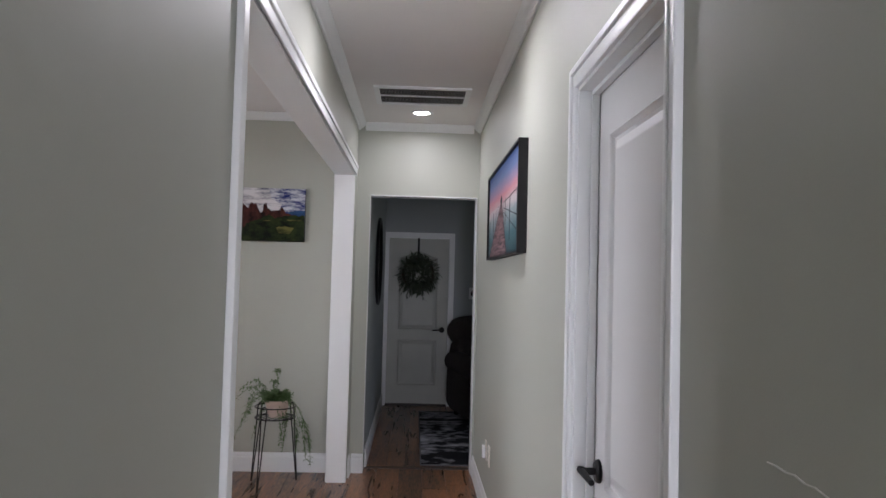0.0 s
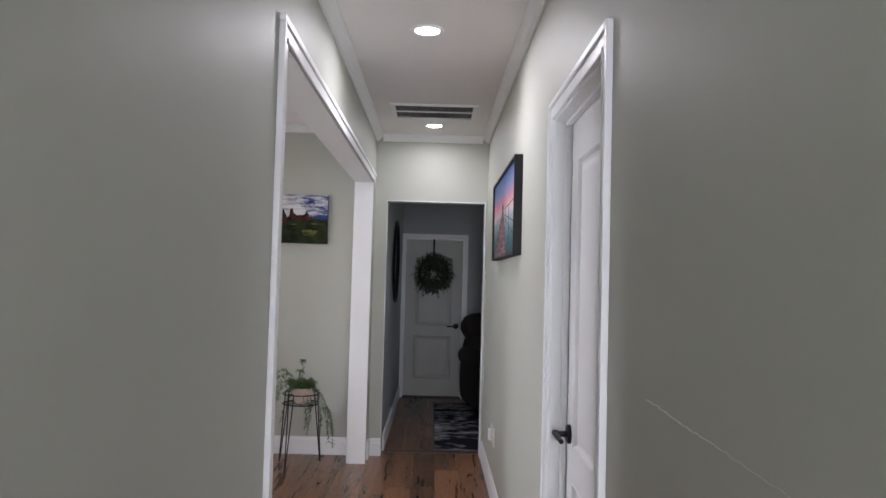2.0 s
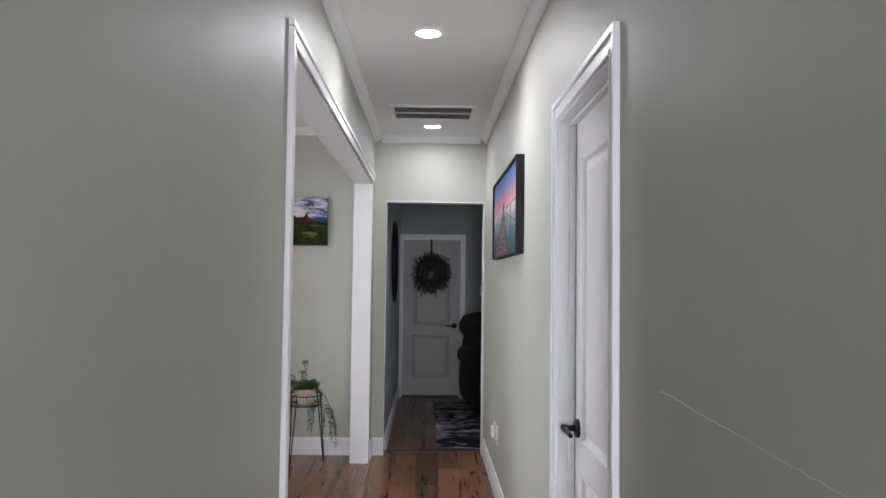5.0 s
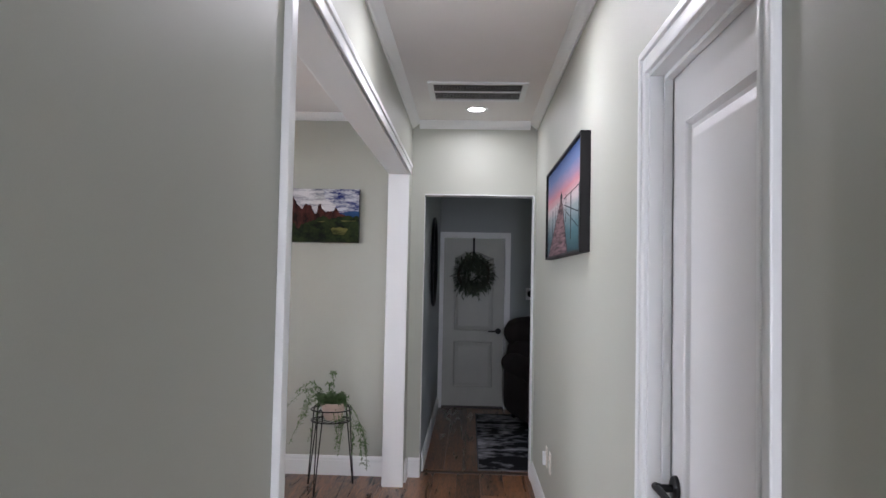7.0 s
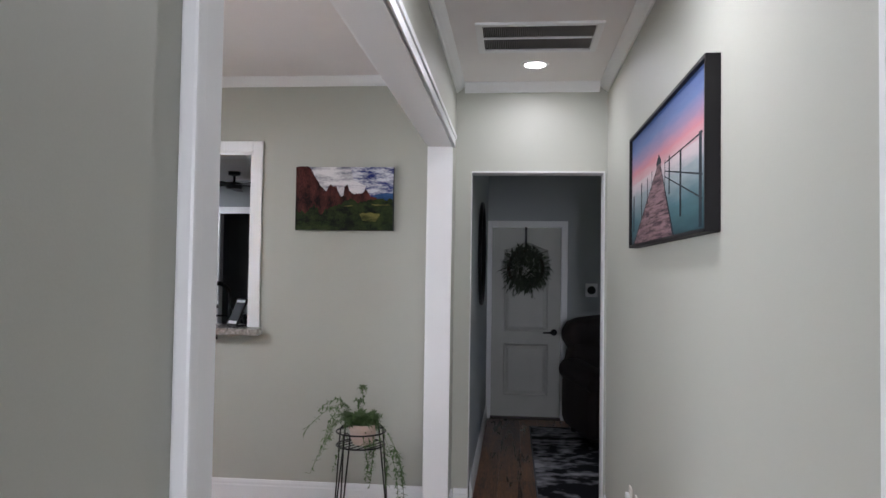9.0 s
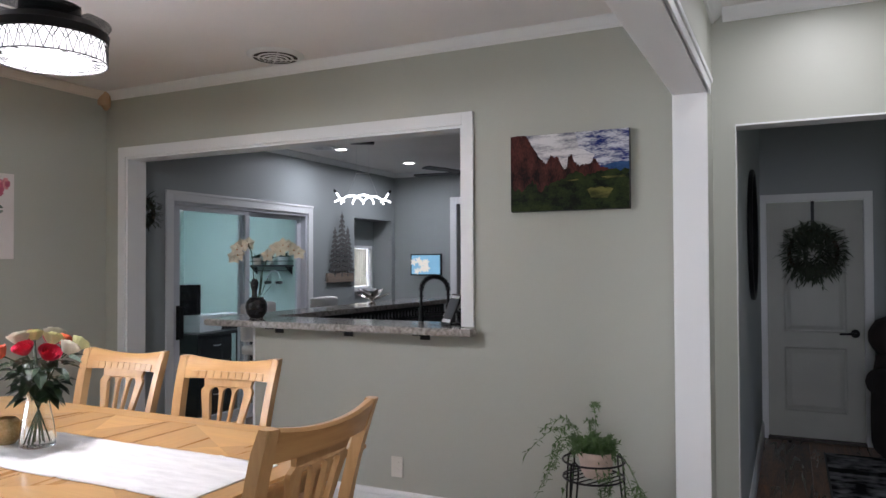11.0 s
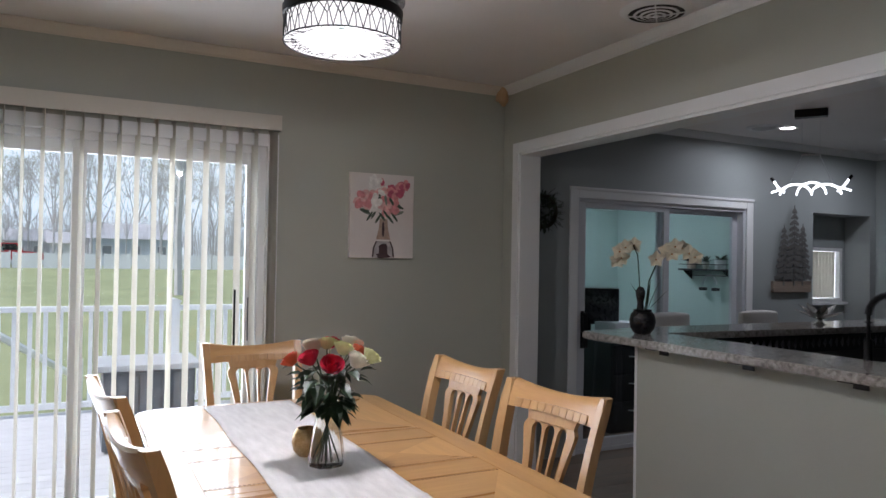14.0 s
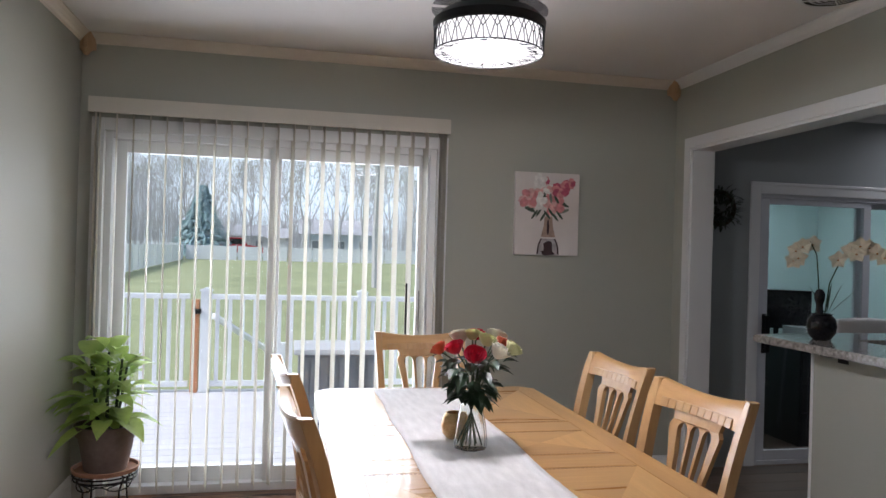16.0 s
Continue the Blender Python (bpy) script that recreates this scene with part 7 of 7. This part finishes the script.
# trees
# grey bark with distance haze put into the colour as a paler tone
BARK = material("hazed_bark", (0.42, 0.42, 0.43), rough=0.95, second=(0.58, 0.57, 0.57), scale=6, fine=40, bump=0.4)
# needles far lighter than foliage is, to paint in the haze
NEEDLE = material("hazed_needle", (0.25, 0.40, 0.42), rough=0.9, second=(0.40, 0.54, 0.55), scale=2)
BUD = material("spring_bud", (0.34, 0.35, 0.24), rough=0.8, second=(0.46, 0.46, 0.34), scale=4)


def bare_tree(seed, height, leafy=0.0):
    r = random.Random(seed)
    t = thing("bare_tree", "bare grey deciduous tree with fine upright twigs", "tree", group="bare trees behind the fence")
    wood_bm, leaf = bmesh.new(), bmesh.new()

    def grow(p, d, length, rad, depth):
        d = d.normalized()
        q = p + d * length * 0.5 + Vector((r.uniform(-1, 1), r.uniform(-1, 1), 0)) * length * 0.04
        e = p + d * length + Vector((0, 0, 0.04 * length))
        tube([p, q, e], [rad, rad * 0.8, rad * 0.58], 6 if depth < 2 else 3, wood_bm, False)
        if depth == 6:
            for k in range(3 if leafy else 0):
                if r.random() < leafy:
                    leaf_bm(leaf, e, (r.uniform(-1, 1), r.uniform(-1, 1), r.uniform(-1, 1)), 0.30, 0.16, r)
            return
        for k in range(3 if depth < 4 else 2):
            a = r.random() * 2 * math.pi
            spread = r.uniform(0.35, 0.75) if k else r.uniform(0.05, 0.3)
            u, v = frame_of(d)
            nd = d * math.cos(spread) + (u * math.cos(a) + v * math.sin(a)) * math.sin(spread) + Vector((0, 0, 0.12))
            grow(e if k else e, nd, length * r.uniform(0.62, 0.82), rad * 0.60, depth + 1)
    grow(Vector((0, 0, 0)), Vector((0, 0, 1)), height * 0.24, height * 0.009, 0)
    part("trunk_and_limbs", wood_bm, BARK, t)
    if leafy:
        part("crown", leaf, BUD, t, "sparse spring buds")
    return t


def conifer(seed, height, radius):
    r = random.Random(seed)
    t = thing("conifer", "blue-green conical spruce behind the fence, paled for haze", "tree")
    part("trunk", tube([(0, 0, 0), (0, 0, height * 0.95)], [height * 0.022, 0.02], 8), BARK, t)
    bm = bmesh.new()
    for k in range(2600):
        u = r.random() ** 0.7
        z = height * (0.06 + 0.94 * (1 - u))
        rad = radius * u * r.uniform(0.35, 1.08)
        a = r.random() * 2 * math.pi
        leaf_bm(bm, (rad * math.cos(a), rad * math.sin(a), z), (math.cos(a), math.sin(a), r.uniform(-0.5, 0.1)), height * 0.075, height * 0.035, r, 0.3)
    part("crown", bm, NEEDLE, t)
    return t


big = bare_tree(3, 19, 0.5)
big.matrix_world = pose(-30, 1.0, GZ, 0, 0, 40)
tagged(big, "large bare yard tree with a thick grey trunk")
big.children[0].data.materials[0] = material("dark_bark", (0.14, 0.13, 0.12), rough=0.95, second=(0.26, 0.25, 0.24), scale=6, fine=40, bump=0.4)

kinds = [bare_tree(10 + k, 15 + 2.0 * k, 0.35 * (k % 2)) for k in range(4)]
r = random.Random(77)
spots = [(-86 - r.random() * 34, -62 + 2.1 * k + r.uniform(-1, 1)) for k in range(52)] + [(-95 - r.random() * 25, -45 + 4.0 * k) for k in range(22)]
for k, (x, y) in enumerate(spots):
    m = pose(x, y, GZ - 0.1, 0, 0, r.random() * 360)
    if k < 4:
        kinds[k].matrix_world = m
    else:
        copy_thing(kinds[k % 4], m)
# thicket of saplings and brush behind the fence
r = random.Random(31)
bm = bmesh.new()
for k in range(4200):
    y = r.uniform(-75, 32)
    x = -86 - r.random() ** 1.3 * 40 - (18 if -16 < y < 12 else 0)
    h = r.uniform(3, 9) * (1.7 if y < -14 else 1.0)
    p = Vector((x, y, GZ - 0.05))
    e = p + Vector((r.uniform(-0.6, 0.6), r.uniform(-0.6, 0.6), h))
    m = p.lerp(e, 0.5) + Vector((0, r.uniform(-0.3, 0.3), 0))
    w = r.uniform(0.02, 0.045)
    tube([p, m, e], [w, w * 0.7, w * 0.25], 3, bm, False)
    for i in range(5):
        u = r.uniform(0.25, 0.95)
        q0 = p.lerp(e, u)
        q1 = q0 + Vector((r.uniform(-1, 1), r.uniform(-1, 1), r.uniform(0.4, 1.5))) * h * 0.16
        tube([q0, q1], [w * 0.6, w * 0.2], 3, bm, False)
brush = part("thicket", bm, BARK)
tagged(brush, "grey leafless brush and saplings behind the fence, paled for haze", "thicket", kind="stuff")
c0 = conifer(1, 8.3, 3.3)
c0.matrix_world = pose(-84, -12.2, GZ)
tagged(c0, group="conifers behind the fence")
for x, y in ((-96, -26),):
    copy_thing(c0, pose(x, y, GZ, 0, 0, x * 7))


FARPANE = material("far_window_glass", (0.25, 0.27, 0.30), rough=0.2, vary=0.1)


def house(name, label, at, w, d, h, roof_h, wallc, roofc, windows):
    ob = thing(name, label, "house", (*at, GZ))
    part("wall", box((-d, -w / 2, 0), (0, w / 2, h)), material(name + "_siding", wallc, rough=0.7, vary=0.05, scale=0.6), ob)
    bm = bmesh.new()
    o = 0.4
    v = [bm.verts.new(p) for p in ((o, -w / 2 - o, h - 0.05), (o, w / 2 + o, h - 0.05), (-d - o, w / 2 + o, h - 0.05), (-d - o, -w / 2 - o, h - 0.05), (-d / 2, -w / 2 - o, h + roof_h), (-d / 2, w / 2 + o, h + roof_h))]
    for f in ((0, 1, 5, 4), (2, 3, 4, 5), (0, 4, 3), (1, 2, 5), (0, 3, 2, 1)):
        bm.faces.new([v[i] for i in f])
    part("roof", bm, material(name + "_shingle", roofc, rough=0.9, vary=0.12, scale=2), ob)
    for y, z, ww, hh in windows:
        win = part("window", box((0.005, y - ww / 2, z), (0.06, y + ww / 2, z + hh), 0.01), VINYL, ob)
        part("pane", box((0.061, y - ww / 2 + 0.12, z + 0.12), (0.07, y + ww / 2 - 0.12, z + hh - 0.12)), FARPANE, win)
    return ob


house("grey_house", "long grey house with a shallow roof beyond the fence", (-108, -10.2), 9.5, 8, 3.1, 1.6, (0.66, 0.67, 0.70), (0.60, 0.60, 0.63), [(-2.5, 1.0, 1.4, 1.4), (1.0, 1.0, 1.4, 1.4), (3.2, 0.2, 1.2, 2.3)])
house("blue_grey_house", "pale blue-grey house with white windows beyond the fence", (-104, 4.5), 11, 9, 3.6, 2.2, (0.60, 0.65, 0.71), (0.60, 0.60, 0.63), [(-3.5, 1.1, 1.3, 1.6), (0.0, 1.1, 1.3, 1.6), (3.2, 1.1, 1.3, 1.6)])
shed = house("white_gable_shed", "small white gabled outbuilding beyond the fence", (-98, -4.3), 2.2, 4, 2.8, 1.3, (0.78, 0.78, 0.79), (0.50, 0.50, 0.52), [(0, 1.2, 0.8, 0.9)])

RED = material("red_car_paint", (0.55, 0.025, 0.04), rough=0.25, vary=0.03, coat=0.5)
truck = thing("red_pickup_truck", "red pickup truck parked beyond the white fence", "truck", (-93, -9.0, GZ), 90)
truck.scale = (1.4, 1.4, 1.4)
part("body", slab([(-2.3, 0.55), (2.3, 0.55), (2.35, 1.05), (1.2, 1.20), (0.9, 1.22), (0.45, 1.85), (-0.65, 1.85), (-0.8, 1.25), (-2.3, 1.25)], "y", -0.9, 0.9, bevel=0.05), RED, truck)
part("side_window", slab([(0.75, 1.27), (0.38, 1.76), (-0.55, 1.76), (-0.62, 1.27)], "y", -0.912, 0.912), BLACKSTONE, truck)
for wx in (-1.5, 1.5):
    for wy in (-0.92, 0.70):
        bm = lathe([(0.0, 0.0), (0.36, 0.0), (0.40, 0.05), (0.40, 0.17), (0.36, 0.22), (0.0, 0.22)], 18)
        bmesh.ops.transform(bm, matrix=pose(wx, wy + 0.22, 0.40, 90), verts=bm.verts)
        part("tyre", bm, material("tyre_rubber", (0.02, 0.02, 0.02), rough=0.9), truck)

# ---- floor planks ----
PLANK_MESHES = {}


def plank(x, y, w, l, mat, parent):
    key = (round(w, 3), round(l, 3), mat.name)
    if key not in PLANK_MESHES:
        bm = bmesh.new()
        b = 0.0016
        lo = [bm.verts.new(p) for p in ((0.0006, 0.0006, -0.012), (w - 0.0006, 0.0006, -0.012), (w - 0.0006, l - 0.0006, -0.012), (0.0006, l - 0.0006, -0.012))]
        mid = [bm.verts.new((v.co.x, v.co.y, -b)) for v in lo]
        top = [bm.verts.new(p) for p in ((b, b, 0), (w - b, b, 0), (w - b, l - b, 0), (b, l - b, 0))]
        for r, s in ((lo, mid), (mid, top)):
            for k in range(4):
                bm.faces.new((r[k], r[(k + 1) % 4], s[(k + 1) % 4], s[k]))
        bm.faces.new(top)
        me = bpy.data.meshes.new("plank")
        bm.to_mesh(me)
        bm.free()
        me.materials.append(mat)
        PLANK_MESHES[key] = me
    ob = new("plank", PLANK_MESHES[key])
    ob.location = (x, y, 0)
    ob.parent = parent
    return ob


def lay(parent, x0, x1, y0, y1, mat, width=0.165, length=1.22):
    rng = random.Random(int(1000 + x0 * 37 + y0 * 11))
    x = x0
    while x < x1 - 0.004:
        w, y = min(width, x1 - x), y0 - rng.random() * length
        while y < y1 - 0.004:
            a, b = max(y, y0), min(y + length, y1)
            if b - a > 0.02:
                plank(x, a, w, b - a, mat, parent)
            y += length
        x += width


floor_hall = tagged(new("floor_hall"), "reddish brown laminate planks of the hall", "floor", kind="structure")
lay(floor_hall, XL - 0.13, XR + 0.1, -8.4, 0.13, FLOORWOOD)
floor_dining = tagged(new("floor_dining"), "reddish brown laminate planks of the dining room", "floor", kind="structure")
lay(floor_dining, XW - 0.1, XLO, YN, 0.13, FLOORWOOD)
floor_far = tagged(new("floor_far"), "brown laminate planks of the far room", "floor", kind="structure")
lay(floor_far, XF, 2.2, 0.175, YF + 0.1, FLOORWOOD)
floor_kitchen = tagged(new("floor_kitchen"), "greyish brown laminate planks of the kitchen", "floor", kind="structure")
lay(floor_kitchen, -4.76, XF - 0.2, 0.13, YK, GREYFLOOR)
structure("threshold", box((XF, 0.12, -0.011), (0.434, 0.178, 0.006), 0.003), material("dark_threshold_strip", (0.05, 0.03, 0.02), rough=0.4), "dark wooden threshold strip in the doorway", "threshold")
